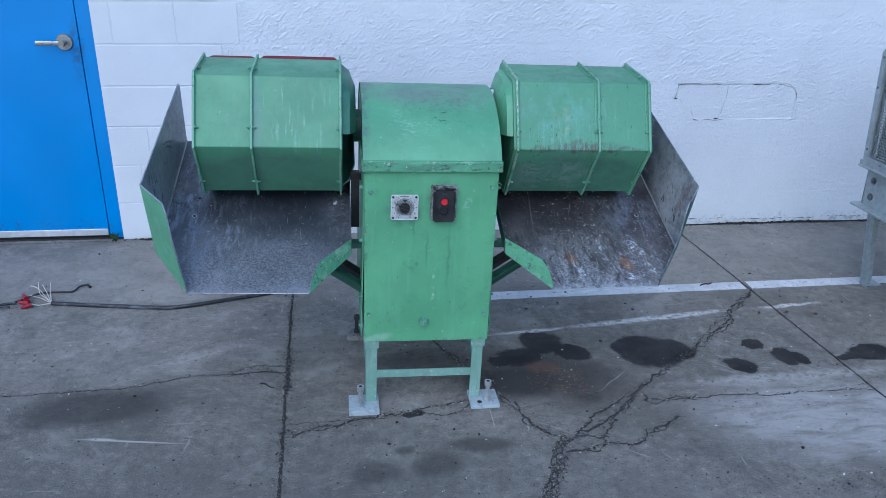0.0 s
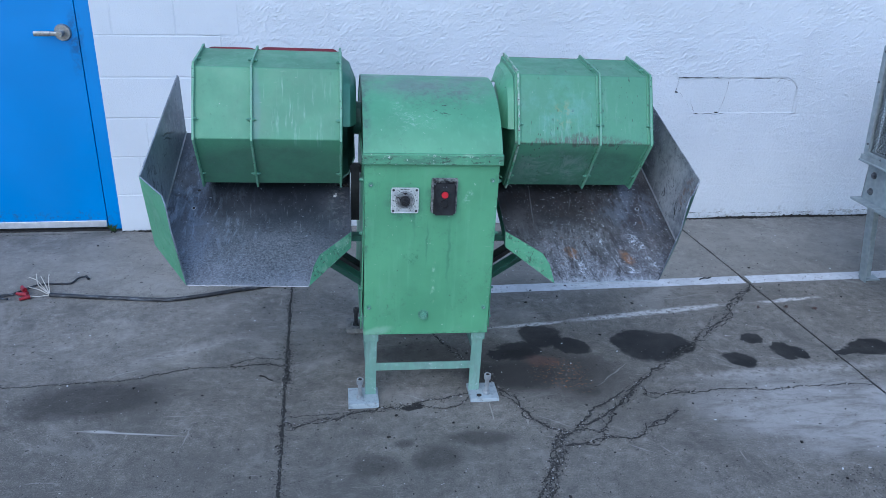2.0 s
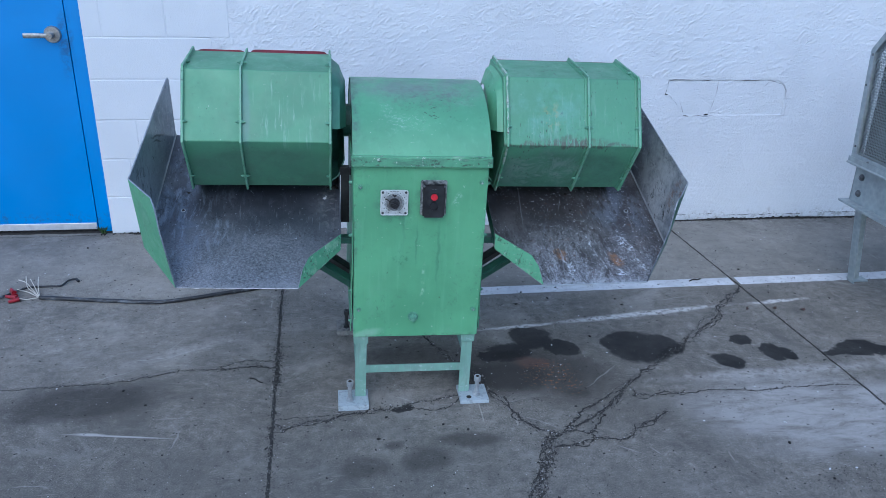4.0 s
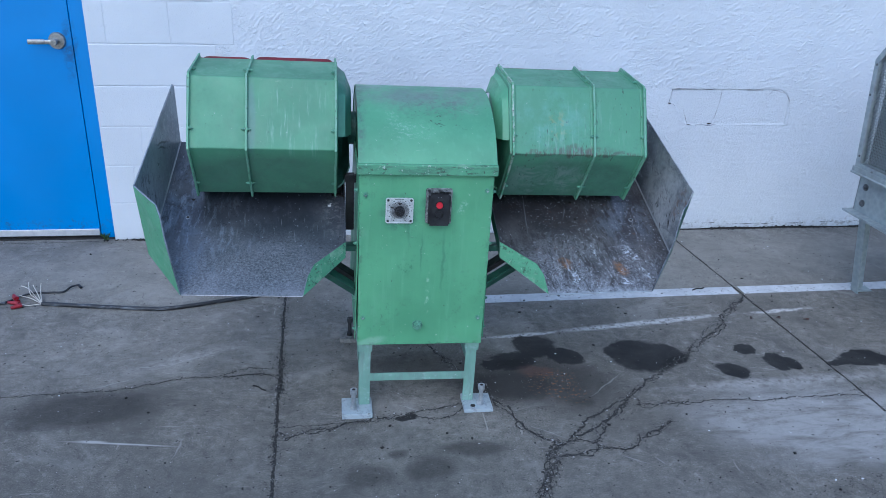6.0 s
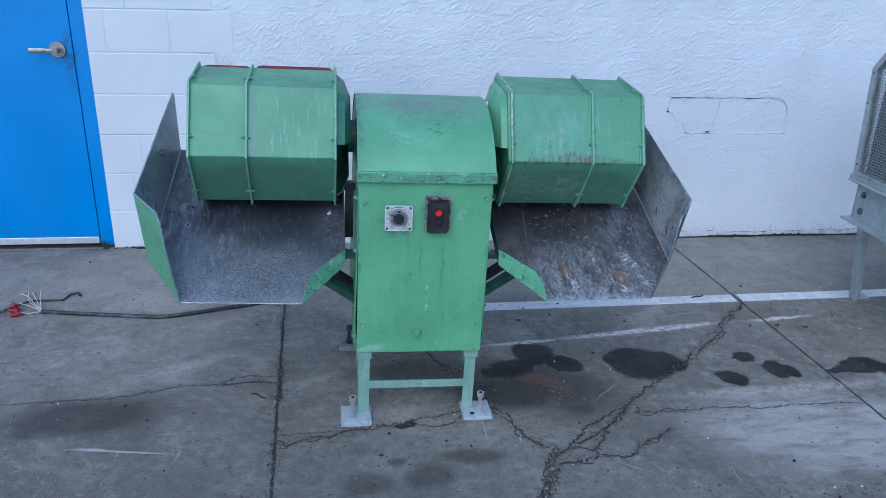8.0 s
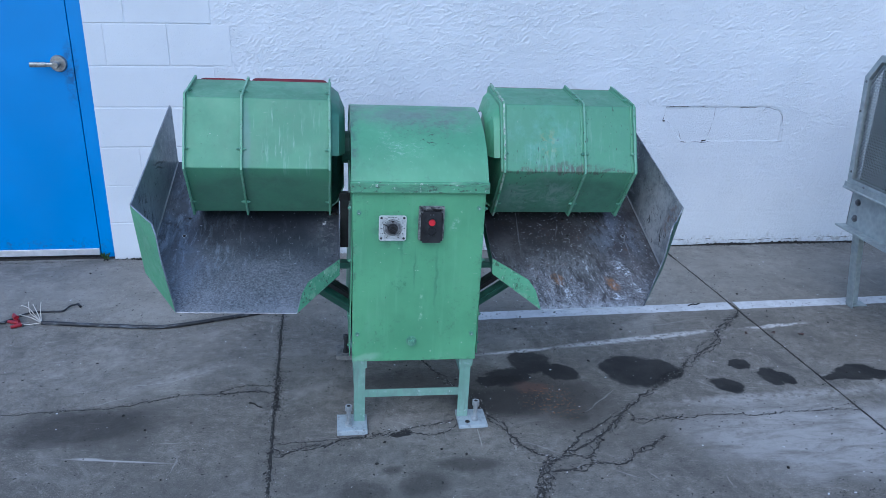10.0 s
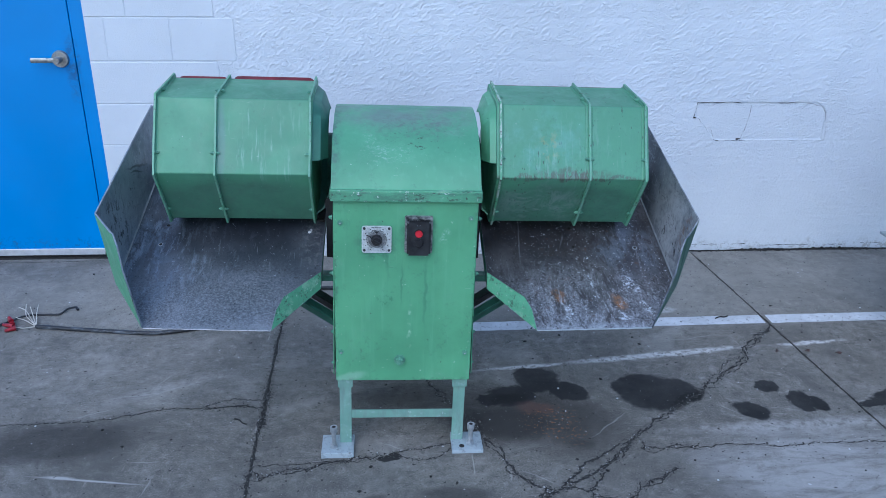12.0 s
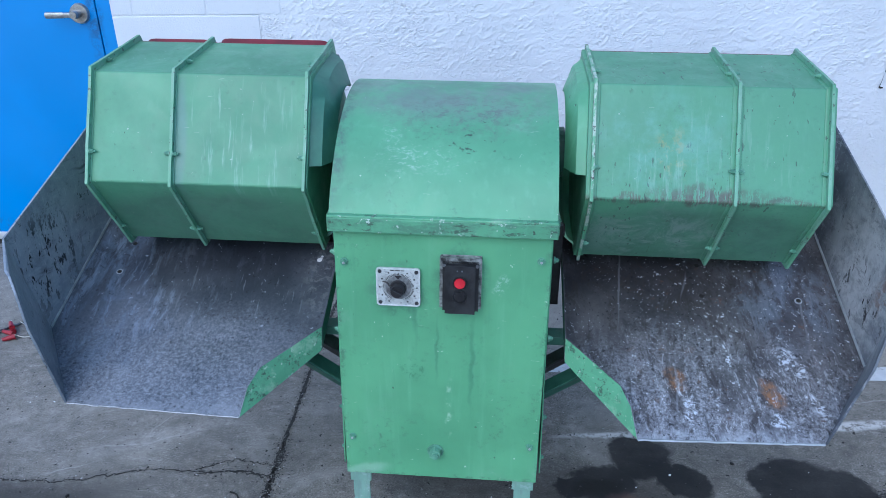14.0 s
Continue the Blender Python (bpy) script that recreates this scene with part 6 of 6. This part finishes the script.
def build_barrel(s):
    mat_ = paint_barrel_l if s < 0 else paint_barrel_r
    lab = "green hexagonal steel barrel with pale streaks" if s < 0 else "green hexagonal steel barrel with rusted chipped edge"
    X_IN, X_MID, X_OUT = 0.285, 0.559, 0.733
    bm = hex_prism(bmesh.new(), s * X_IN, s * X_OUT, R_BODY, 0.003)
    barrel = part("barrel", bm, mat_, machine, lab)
    for x, w in ((X_IN, 0.006), (X_MID, 0.006), (X_OUT, 0.006)):
        bm = knocked_flange(bmesh.new(), s * x - w / 2, s * x + w / 2, R_FLANGE, x * 31 + s)
        part("flange", bm, paint_scraped if s > 0 and x == X_IN else paint_rim, barrel)
        wb = 0.011 if s > 0 else 0.006
        bm = hex_prism(bmesh.new(), s * x - wb, s * x + wb, R_BODY + (0.003 if s > 0 else 0.002), 0.0025)
        part("weld_bead", bm, mat_, barrel)
        for k in range(6):
            if k == 2:
                continue
            bm = bmesh.new()
            m = face_matrix(s * x, PHI + 30 + 60 * k, s)
            for side in (-1, 1):
                if (x == X_OUT and side == s) or (x == X_IN and side == -s):
                    continue
                at = m @ Vector((side * w / 2, -0.052, 0.0065))
                hexbolt(bm, at, (side, 0, 0), 0.0045, 0.006, 1.3, 0.004)
            part("flange_bolt", bm, bolt_green, barrel)
    # bent plates from the inner flange to the shaft
    for base in (PHI + 10, PHI + 190):
        bm = bmesh.new()
        rows = []
        steps = 24
        for k in range(steps + 1):
            deg = base + 108 * k / steps
            # the plate follows the hexagon on the flange, rounds off and closes in on the shaft
            local = ((deg - PHI) % 60) - 30
            rr = 0.2245 * math.cos(radians(30)) / math.cos(radians(local))
            lip = 0.006 * math.exp(-k * 0.9)
            rows.append((ring_point(s * X_IN, rr * 0.97, deg), ring_point(s * (X_IN - 0.03), rr * 0.35 + 0.112 + lip, deg), ring_point(s * (X_IN - 0.05), 0.134 + lip, deg)))
        grid = [[bm.verts.new(p) for p in row] for row in rows]
        grid2 = [[bm.verts.new(p + Vector((s * 0.004, 0, 0)) + (Vector((p.x, *AXIS)) - p).normalized() * 0.003) for p in row] for row in rows]
        for g in (grid, grid2):
            for i in range(steps):
                for j in range(2):
                    bm.faces.new((g[i][j], g[i][j + 1], g[i + 1][j + 1], g[i + 1][j]))
        for i in range(steps):
            for j in (0, 2):
                bm.faces.new((grid[i][j], grid[i + 1][j], grid2[i + 1][j], grid2[i][j]))
        for i in (0, steps):
            for j in range(2):
                bm.faces.new((grid[i][j], grid2[i][j], grid2[i][j + 1], grid[i][j + 1]))
        part("end_bracket", bm, paint_shaded if s < 0 else paint, barrel, "bent green plate between barrel and shaft", True)
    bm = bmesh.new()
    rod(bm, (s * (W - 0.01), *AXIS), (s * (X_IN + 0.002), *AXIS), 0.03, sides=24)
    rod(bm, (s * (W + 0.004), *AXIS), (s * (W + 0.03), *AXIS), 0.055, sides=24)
    part("drive_shaft", bm, paint_dark, barrel, "dark green drive shaft")
    # two hatches on the face that now looks up and back
    deg = PHI + 150
    for j, (xa, xb) in enumerate(((X_IN + 0.004, X_MID - 0.004), (X_MID + 0.004, X_OUT - 0.004))):
        w = xb - xa
        m = face_matrix(s * (xa + xb) / 2, deg, s)
        fw, fh = w - 0.006, 0.204
        lift = {(-1, 0): 0.009, (-1, 1): 0.004}.get((s, j), 0.0)
        m2 = m @ Matrix.Translation((0, 0, lift))
        bm = bmesh.new()
        box(bm, (-w / 2, -0.109, -0.004), (w / 2, 0.109, 0.004), 0.001, m)
        frame_ring(bm, rounded(fw, fh, 0.02), rounded(fw - 0.058, fh - 0.058, 0.012), 0.002, (0.019 if s < 0 else 0.014) + lift, m, 0.005)
        part("hatch_frame", bm, lid_red, barrel, "red gasket frame of a barrel hatch", True)
        bm = bmesh.new()
        slab(bm, rounded(fw - 0.054, fh - 0.054, 0.012), 0.004, 0.015, m2)
        part("hatch_plate", bm, lid_steel, barrel, "scuffed grey steel hatch plate")
        bm = bmesh.new()
        box(bm, (-w / 2 + 0.004, -0.016, 0.0255), (w / 2 - 0.004, 0.016, 0.034), 0.001, m2)
        rod(bm, m2 @ Vector((0, 0, 0.014)), m2 @ Vector((0, 0, 0.062)), 0.006, sides=10)
        part("clamp_bar", bm, bar_steel, barrel, "grey flat clamp bar")
        for e in (-1, 1):
            bm = bmesh.new()
            box(bm, (e * (w / 2 - 0.006) - 0.009, -0.032, 0.004), (e * (w / 2 - 0.006) + 0.009, 0.032, 0.04), 0.0015, m2)
            part("clamp_hook", bm, bar_steel, barrel)
        bm = bmesh.new()
        turn = {(-1, 0): 75, (-1, 1): 80, (1, 0): 4, (1, 1): 35}[(s, j)]
        box(bm, (-0.043, -0.0085, 0.056), (0.043, 0.0085, 0.064), 0.0015, m2 @ pose(0, 0, 0, 0, 0, turn))
        part("clamp_handle", bm, bar_steel, barrel, "grey flat steel clamp handle")


for side_ in (-1, 1):
    build_barrel(side_)


def build_chute(s):
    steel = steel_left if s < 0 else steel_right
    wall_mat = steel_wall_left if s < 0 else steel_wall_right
    A, D = (0.876, -0.010, 0.822), (0.851, 0.566, 1.019)
    P4, E = (0.864, 0.05, 0.578), (0.842, 0.572, 0.803)
    F1, F2 = (0.742 if s < 0 else 0.733, -0.134, 0.523), (0.386, -0.147, 0.521)
    P5f, P5 = (0.256, 0.018, 0.578), (0.255, 0.028, 0.629)
    B, Bt = (0.256, 0.572, 0.803), (0.255, 0.572, 0.853)
    M1, M2 = (0.79, -0.137, 0.808), (0.77, -0.152, 0.705)
    P6 = (0.354, -0.089, 0.6)

    def q(*pts):
        return [(s * p[0], p[1], p[2]) for p in pts]

    def sheet(bm, pts, flip, thick=0.004):
        pts = q(*pts)
        if flip != (s < 0):
            pts = list(reversed(pts))
        plate(bm, pts, -thick, 0, 1, 0)

    bm = bmesh.new()
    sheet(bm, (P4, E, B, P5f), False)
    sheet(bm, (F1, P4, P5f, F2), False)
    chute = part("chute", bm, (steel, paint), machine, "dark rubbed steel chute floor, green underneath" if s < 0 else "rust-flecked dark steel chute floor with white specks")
    bm = bmesh.new()
    Dr1 = (0.8518, 0.55, 1.0165)
    Dr2 = (0.8505, 0.5665, 1.005)
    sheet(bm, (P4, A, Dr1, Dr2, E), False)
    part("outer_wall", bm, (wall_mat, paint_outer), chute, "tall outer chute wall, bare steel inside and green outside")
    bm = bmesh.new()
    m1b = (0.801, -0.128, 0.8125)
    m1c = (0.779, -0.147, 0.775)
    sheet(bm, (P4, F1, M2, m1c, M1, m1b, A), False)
    part("spout_wall", bm, (wall_mat, paint_outer if s < 0 else paint_dark), chute)
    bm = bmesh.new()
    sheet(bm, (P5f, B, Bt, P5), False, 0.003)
    part("inner_wall", bm, (steel, paint_dark), chute)
    bm = bmesh.new()
    sheet(bm, (P5f, P5, P6, (0.372, -0.12, 0.575), F2), False, 0.003)
    part("inner_spout_wall", bm, (steel, paint_chip), chute)
    # weld seam in the fold, kept pale as the fold's highlight; rivets on the floor
    bm = bmesh.new()
    up = Vector((0, 0, 0.003))
    tube(bm, [Vector(p) + up for p in q(P4, E)], 0.0035, 6)
    part("weld_seam_glint", bm, bolt_zinc, chute)
    bm = bmesh.new()
    e0, e1 = [Vector(p) - Vector((0, 0.001, 0.001)) for p in q(F1, F2)]
    edge_ = [e0.lerp(e1, k / 24) + Vector((0, 0.0012, 0.0012)) * noise.noise((k * 0.9, s * 3.0, 1.0)) for k in range(25)]
    tube(bm, edge_, 0.0016 if s < 0 else 0.0024, 6)
    part("worn_edge", bm, steel if s < 0 else bolt_zinc, chute, "worn front edge of the chute" if s < 0 else "bright worn front edge of the chute")
    rnd = random.Random(21 + s)
    for k, (x, y) in enumerate(((0.76, 0.282), (0.561, 0.284), (0.278, 0.284), (0.768, 0.202), (0.56, 0.203), (0.279, 0.198), (0.31, 0.294))):
        if s > 0 and k in (0, 6):
            continue
        z = 0.578 + 0.431 * (y - 0.05)
        ring_ = k in (3, 4)
        bm = bmesh.new()
        slope_ = Vector((0, -0.396, 0.918))
        at = Vector((s * x, y, z))
        rod(bm, at - slope_ * 0.002, at + slope_ * 0.0022, 0.009 if ring_ else 0.0075, 0.0075 if ring_ else 0.0065, 14)
        part("rivet", bm, bolt_zinc if ring_ else steel, chute)
        bm = bmesh.new()
        rod(bm, at + slope_ * 0.001, at + slope_ * 0.0027, 0.0055, 0.0052, 12)
        part("rivet_hole", bm, dirt_gap_dark, chute)
    if s < 0:
        lump = random.Random(8)
        for name_, mat_, lab_, at_, size_ in (("slurry_clump", line_white, "pale dried slurry clump in the chute", (-0.283, 0.262, 0.672), 0.011),
                                              ("scale_flake", dirt_gap_dark, "black scale flaking off the chute", (-0.27, 0.3, 0.69), 0.013)):
            bm = bmesh.new()
            for k in range(7):
                off = Vector((lump.uniform(-0.02, 0.014), lump.uniform(-0.016, 0.016), 0))
                off.z = 0.431 * off.y
                r_ = size_ * lump.uniform(0.35, 0.85)
                mm = Matrix.Translation(Vector(at_) + off) @ pose(0, 0, 0, 23, 0, lump.uniform(0, 180)) @ Matrix.Diagonal((r_ * 1.4, r_, r_ * 0.5, 1))
                bmesh.ops.create_icosphere(bm, subdivisions=2, radius=1.0, matrix=mm)
            for v in bm.verts:
                v.co += Vector((0, 0, 0.004 * noise.noise(v.co * 90)))
            part(name_, bm, mat_, chute, lab_, True)
    # brackets to the cabinet
    for y, dz, near in ((0.12, 0.01, True), (0.215, 0.014, False)):
        bm = bmesh.new()
        a, b = Vector((s * (W - 0.004), y, 0.40 + dz * 0.4)), Vector((s * 0.38, y, 0.512 + dz))
        pts = [a + Vector((0, -0.012, 0.014)), b + Vector((0, -0.012, 0.014)), b + Vector((0, 0.014, -0.02)), a + Vector((0, 0.014, -0.02))]
        plate(bm, pts, 0.005)
        pts = [a + Vector((0, -0.012, 0.014)), b + Vector((0, -0.012, 0.014)), b + Vector((0, 0.025, 0.02)), a + Vector((0, 0.025, 0.02))]
        plate(bm, pts, 0.004)
        part("strut", bm, paint_dark if near else dark_steel, chute, "dark green angle iron strut under the chute" if near else "near-black steel strut under the chute")
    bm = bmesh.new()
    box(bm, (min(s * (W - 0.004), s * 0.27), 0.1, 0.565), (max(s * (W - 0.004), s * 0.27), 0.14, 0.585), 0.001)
    part("bracket", bm, paint_dark, chute)
    # flat hanger bar between the chute's inner wall and the housing
    bm = bmesh.new()
    box(bm, (min(s * 0.221, s * 0.25), 0.235, 0.59), (max(s * 0.221, s * 0.25), 0.262, 0.79), 0.0015)
    box(bm, (min(s * (W - 0.004), s * 0.254), 0.24, 0.76), (max(s * (W - 0.004), s * 0.254), 0.258, 0.785), 0.0015)
    part("hanger_bar", bm, black_plastic, chute, "black flat hanger bar beside the housing")


for side_ in (-1, 1):
    build_chute(side_)

# ---- the cable on the ground ----


def build_cable():
    bm = bmesh.new()
    r = 0.009
    tube(bm, [(-1.495, 2.628, r), (-1.42, 2.615, r), (-1.333, 2.598, r), (-1.15, 2.568, r), (-0.98, 2.545, r), (-0.85, 2.568, r), (-0.723, 2.608, r), (-0.552, 2.66, r), (-0.47, 2.71, r), (-0.42, 2.82, r), (-0.36, 2.96, r), (-0.2, 2.95, r), (-0.02, 2.7, r), (0.03, 2.35, r)], r, 10)
    cable = thing("power_cable", "black rubber power cable with bare ends on the concrete", "cable")
    part("sheath", bm, cable_black, cable, "", True)
    bm = bmesh.new()
    tube(bm, [(-1.9, 2.6, 0.004), (-1.75, 2.62, 0.004), (-1.66, 2.66, 0.005), (-1.59, 2.74, 0.005), (-1.5, 2.75, 0.005), (-1.446, 2.75, 0.006), (-1.425, 2.795, 0.01), (-1.392, 2.815, 0.01)], 0.0045, 8)
    part("core", bm, cable_black, cable, "thin black core", True)
    bm = bmesh.new()
    tube(bm, [(-1.396, 2.813, 0.01), (-1.38, 2.792, 0.006)], 0.0062, 8)
    part("core_end", bm, cable_black, cable)
    for tip, mid in (((-1.648, 2.815, 0.012), (-1.6, 2.775, 0.014)), ((-1.615, 2.82, 0.025), (-1.575, 2.72, 0.018)), ((-1.585, 2.79, 0.025), (-1.54, 2.71, 0.02)), ((-1.553, 2.8, 0.03), (-1.535, 2.735, 0.02)),
                     ((-1.62, 2.72, 0.008), (-1.56, 2.68, 0.012)), ((-1.6, 2.635, 0.008), (-1.55, 2.62, 0.006))):
        bm = bmesh.new()
        start = Vector((-1.495, 2.628, 0.009))
        tube(bm, [start, start.lerp(Vector(mid), 0.5), mid, tip], 0.0019, 6)
        part("white_core", bm, wire_white, cable, "", True)
    for p, q_ in (((-1.6, 2.645, 0.012), (-1.635, 2.69, 0.016)), ((-1.59, 2.63, 0.012), (-1.64, 2.645, 0.012)), ((-1.575, 2.615, 0.011), (-1.61, 2.59, 0.01)), ((-1.605, 2.65, 0.026), (-1.625, 2.675, 0.032))):
        bm = bmesh.new()
        rod(bm, p, q_, 0.0105, 0.0065, 10)
        part("wire_nut", bm, wire_nut, cable, "red twist-on wire connector", True)
    for k, (a, b) in enumerate((((-1.65, 2.64, 0.01), (-1.75, 2.62, 0.006)), ((-1.66, 2.6, 0.01), (-1.76, 2.6, 0.006)))):
        bm = bmesh.new()
        tube(bm, [a, Vector(a).lerp(Vector(b), 0.5) + Vector((0, 0.01, 0)), b, (-2.1, 2.55 + 0.03 * k, 0.005)], 0.0045, 8)
        part("core", bm, cable_black, cable, "", True)


build_cable()

# ---- litter on the ground ----


def build_litter():
    rnd = random.Random(17)
    bm = bmesh.new()
    for k in range(620):
        x, y = rnd.uniform(-1.7, 2.3), rnd.uniform(1.05, 3.3)
        s = rnd.uniform(0.0012, 0.0035) * (1.8 if rnd.random() < 0.06 else 1.0)
        mm = Matrix.Translation((x, y, s * 0.3)) @ Euler((0, 0, rnd.random() * 6)).to_matrix().to_4x4() @ Matrix.Diagonal((s * rnd.uniform(1, 2), s, s * 0.5, 1))
        bmesh.ops.create_icosphere(bm, subdivisions=1, radius=1.0, matrix=mm)
    # a few dark clods
    for k in range(46):
        x, y = rnd.uniform(-1.5, 2.2), rnd.uniform(1.15, 3.2)
        s = rnd.uniform(0.003, 0.0065)
        mm = Matrix.Translation((x, y, s * 0.3)) @ Euler((0, 0, rnd.random() * 6)).to_matrix().to_4x4() @ Matrix.Diagonal((s * rnd.uniform(0.9, 1.5), s, s * 0.6, 1))
        bmesh.ops.create_icosphere(bm, subdivisions=1, radius=1.0, matrix=mm)
    grit_ = part("grit", bm, [dirt_gap_dark, rubble, line_white])
    for i, p in enumerate(grit_.data.polygons):
        p.material_index = 0 if i >= 620 * 20 else (0, 0, 1, 2, 0, 1, 0)[(i // 20) % 7]
    tagged(grit_, "scattered grit and paint flakes on the concrete", "grit", kind="stuff")
    for name, label, cat, a, b, r, m in (("twig", "short black twig on the painted line", "twig", (1.475, 2.59, 0.004), (1.54, 2.61, 0.005), 0.003, dirt_gap_dark),
                                         ("twig", "thin dark twig on the concrete", "twig", (-0.52, 1.9, 0.003), (-0.47, 1.865, 0.003), 0.0025, dirt_gap_dark)):
        bm = bmesh.new()
        a, b = Vector(a), Vector(b)
        tube(bm, [a, a.lerp(b, 0.4) + Vector((0.0, 0.006, 0)), a.lerp(b, 0.7) + Vector((0, -0.003, 0)), b], r, 6)
        tagged(part(name, bm, m), label, cat)
    for x, y, turn in ((1.745, 2.285, 20), (1.865, 2.262, -10), (1.62, 2.29, 60)):
        bm = bmesh.new()
        m = Matrix.Translation((x, y, 0.004)) @ pose(0, 0, 0, 6, 4, turn)
        pts = [(0.013 * math.cos(a) * (1 + 0.25 * math.sin(3 * a)), 0.007 * math.sin(a), 0.003 * math.sin(2 * a)) for a in (k * math.pi / 6 for k in range(12))]
        plate(bm, [m @ Vector(p) for p in pts], 0.001)
        tagged(part("dry_leaf", bm, leaf_brown), "curled red-brown dry leaf on the concrete", "leaf", "dry leaves")


leaf_brown = plain("dry_leaf_brown", (0.045, 0.028, 0.026), (0.085, 0.045, 0.036), 0.7, 0.0, 60)
build_litter()

# ---- the galvanised frame with a mesh guard ----


def build_guard():
    stand = thing("mesh_guard_stand", "galvanised steel machine stand with expanded mesh guard", "machine stand")
    XF = 2.135
    y1, y0 = 2.545, 1.75
    z0, z1 = 0.62, 1.2
    rim = [(y0, z0), (y1, z0), (y1 + 0.03, 1.1), (y1 - 0.05, z1), (y0, z1)]
    bm = bmesh.new()
    t = 0.028
    inner = [(y0 + t, z0 + t), (y1 - t, z0 + t), (y1 + 0.03 - t, 1.1 - t * 0.3), (y1 - 0.05 - t * 0.4, z1 - t), (y0 + t, z1 - t)]
    a = [[bm.verts.new((x, y, z)) for y, z in pts] for x in (XF - 0.004, XF + 0.03) for pts in (rim, inner)]
    for k in range(5):
        j = (k + 1) % 5
        bm.faces.new((a[0][k], a[0][j], a[1][j], a[1][k]))
        bm.faces.new((a[0][k], a[2][k], a[2][j], a[0][j]))
        bm.faces.new((a[1][k], a[1][j], a[3][j], a[3][k]))
        bm.faces.new((a[2][k], a[3][k], a[3][j], a[2][j]))
    part("guard_rim", bm, galv, stand, "folded galvanised rim")
    # expanded mesh: staggered diamonds of flat strand
    bm = bmesh.new()
    dy, dz = 0.019, 0.0125
    rows = int((z1 - z0) / dz)
    cols = int((y1 + 0.03 - y0) / dy)
    for j in range(rows):
        z = z0 + 0.02 + j * dz
        if z > z1 - 0.03:
            break
        for i in range(cols):
            y = y0 + 0.02 + (i + 0.5 * (j % 2)) * dy
            lim = y1 - t + (z - z0) / 0.48 * 0.03 if z < 1.1 else y1 + 0.03 - t - (z - 1.1) * 0.8
            if y + dy > lim + 0.006:
                continue
            c = Vector((XF + 0.006, y, z))
            for e in (-1, 1):
                p, q_ = c + Vector((0, e * dy / 2, 0)), c + Vector((0, 0, dz / 2 * 1.0))
                r_ = c - Vector((0, 0, dz / 2))
                for u, v in ((p, q_), (p, r_)):
                    n_ = Vector((0, -(v - u).z, (v - u).y)).normalized() * 0.0014
                    o = Vector((0.003, 0, 0))
                    bm.faces.new([bm.verts.new(w_) for w_ in (u - n_ - o, v - n_ - o, v + n_ + o, u + n_ + o)])
    ob = part("guard_mesh", bm, galv, stand, "expanded metal mesh panel")
    ob["kind"] = "stuff"
    bm = bmesh.new()
    box(bm, (XF + 0.05, y0, z0 + 0.01), (XF + 0.06, y1 - 0.01, z1 - 0.05))
    part("back_sheet", bm, dark_steel, stand)
    bm = bmesh.new()
    box(bm, (XF + 0.02, y0, 0.425), (XF + 0.026, y1 - 0.02, 0.615), 0.001)
    box(bm, (XF + 0.02, y1 - 0.026, 0.425), (XF + 0.6, y1 - 0.02, 0.615), 0.001)
    part("skirt_plate", bm, galv, stand, "bolted galvanised skirt plate")
    for z in (0.55, 0.475):
        bm = bmesh.new()
        hexbolt(bm, (XF + 0.02, y1 - 0.075, z), (-1, 0, 0), 0.011, 0.008, 1.5, 0.003)
        part("skirt_bolt", bm, bar_steel, stand, "grey hexagon bolt")
    for y, z in ((y1 - 0.014, z0 + 0.06), (y1 - 0.12, z0 + 0.014), (y1 - 0.3, z0 + 0.014), (y1 - 0.5, z0 + 0.014), (y1 + 0.01, 0.95), (y1 + 0.012, 1.08)):
        bm = bmesh.new()
        rod(bm, (XF - 0.003, y, z), (XF - 0.0075, y, z), 0.006, 0.0045, 10)
        part("rim_rivet", bm, bar_steel, stand)
    bm = bmesh.new()
    box(bm, (XF - 0.012, y0, z0 - 0.02), (XF + 0.05, y1 + 0.006, z0 - 0.012), 0.001)
    box(bm, (XF - 0.012, y0, z0 - 0.02), (XF - 0.008, y1 + 0.006, z0 + 0.012), 0.001)
    tube(bm, [(XF - 0.012, y0, z0 - 0.016), (XF - 0.012, y1 + 0.006, z0 - 0.016)], 0.006, 8)
    part("guard_ledge", bm, galv, stand, "rolled galvanised ledge under the guard")
    bm = bmesh.new()
    box(bm, (XF - 0.022, y0, 0.42), (XF + 0.26, y1 - 0.004, 0.43), 0.001)
    part("shelf", bm, galv, stand)
    for y in (2.505, 1.8):
        bm = bmesh.new()
        lean = pose(2.29, y, 0, 0, -7, 0)
        box(bm, (-0.022, 0.0, 0.0), (-0.015, 0.05, 0.425), 0.001, lean)
        box(bm, (-0.015, 0.043, 0.0), (0.035, 0.05, 0.425), 0.001, lean)
        leg = part("leg", bm, galv, stand, "galvanised angle iron leg")
        bm = bmesh.new()
        box(bm, (2.28, y + 0.02, 0.0), (2.36, y + 0.075, 0.006), 0.001)
        part("foot_plate", bm, galv, leg)
    bm = bmesh.new()
    box(bm, (XF + 0.3, y0, 0.43), (XF + 0.75, y1 - 0.03, 1.12), 0.004)
    part("machine_box", bm, galv, stand)


build_guard()
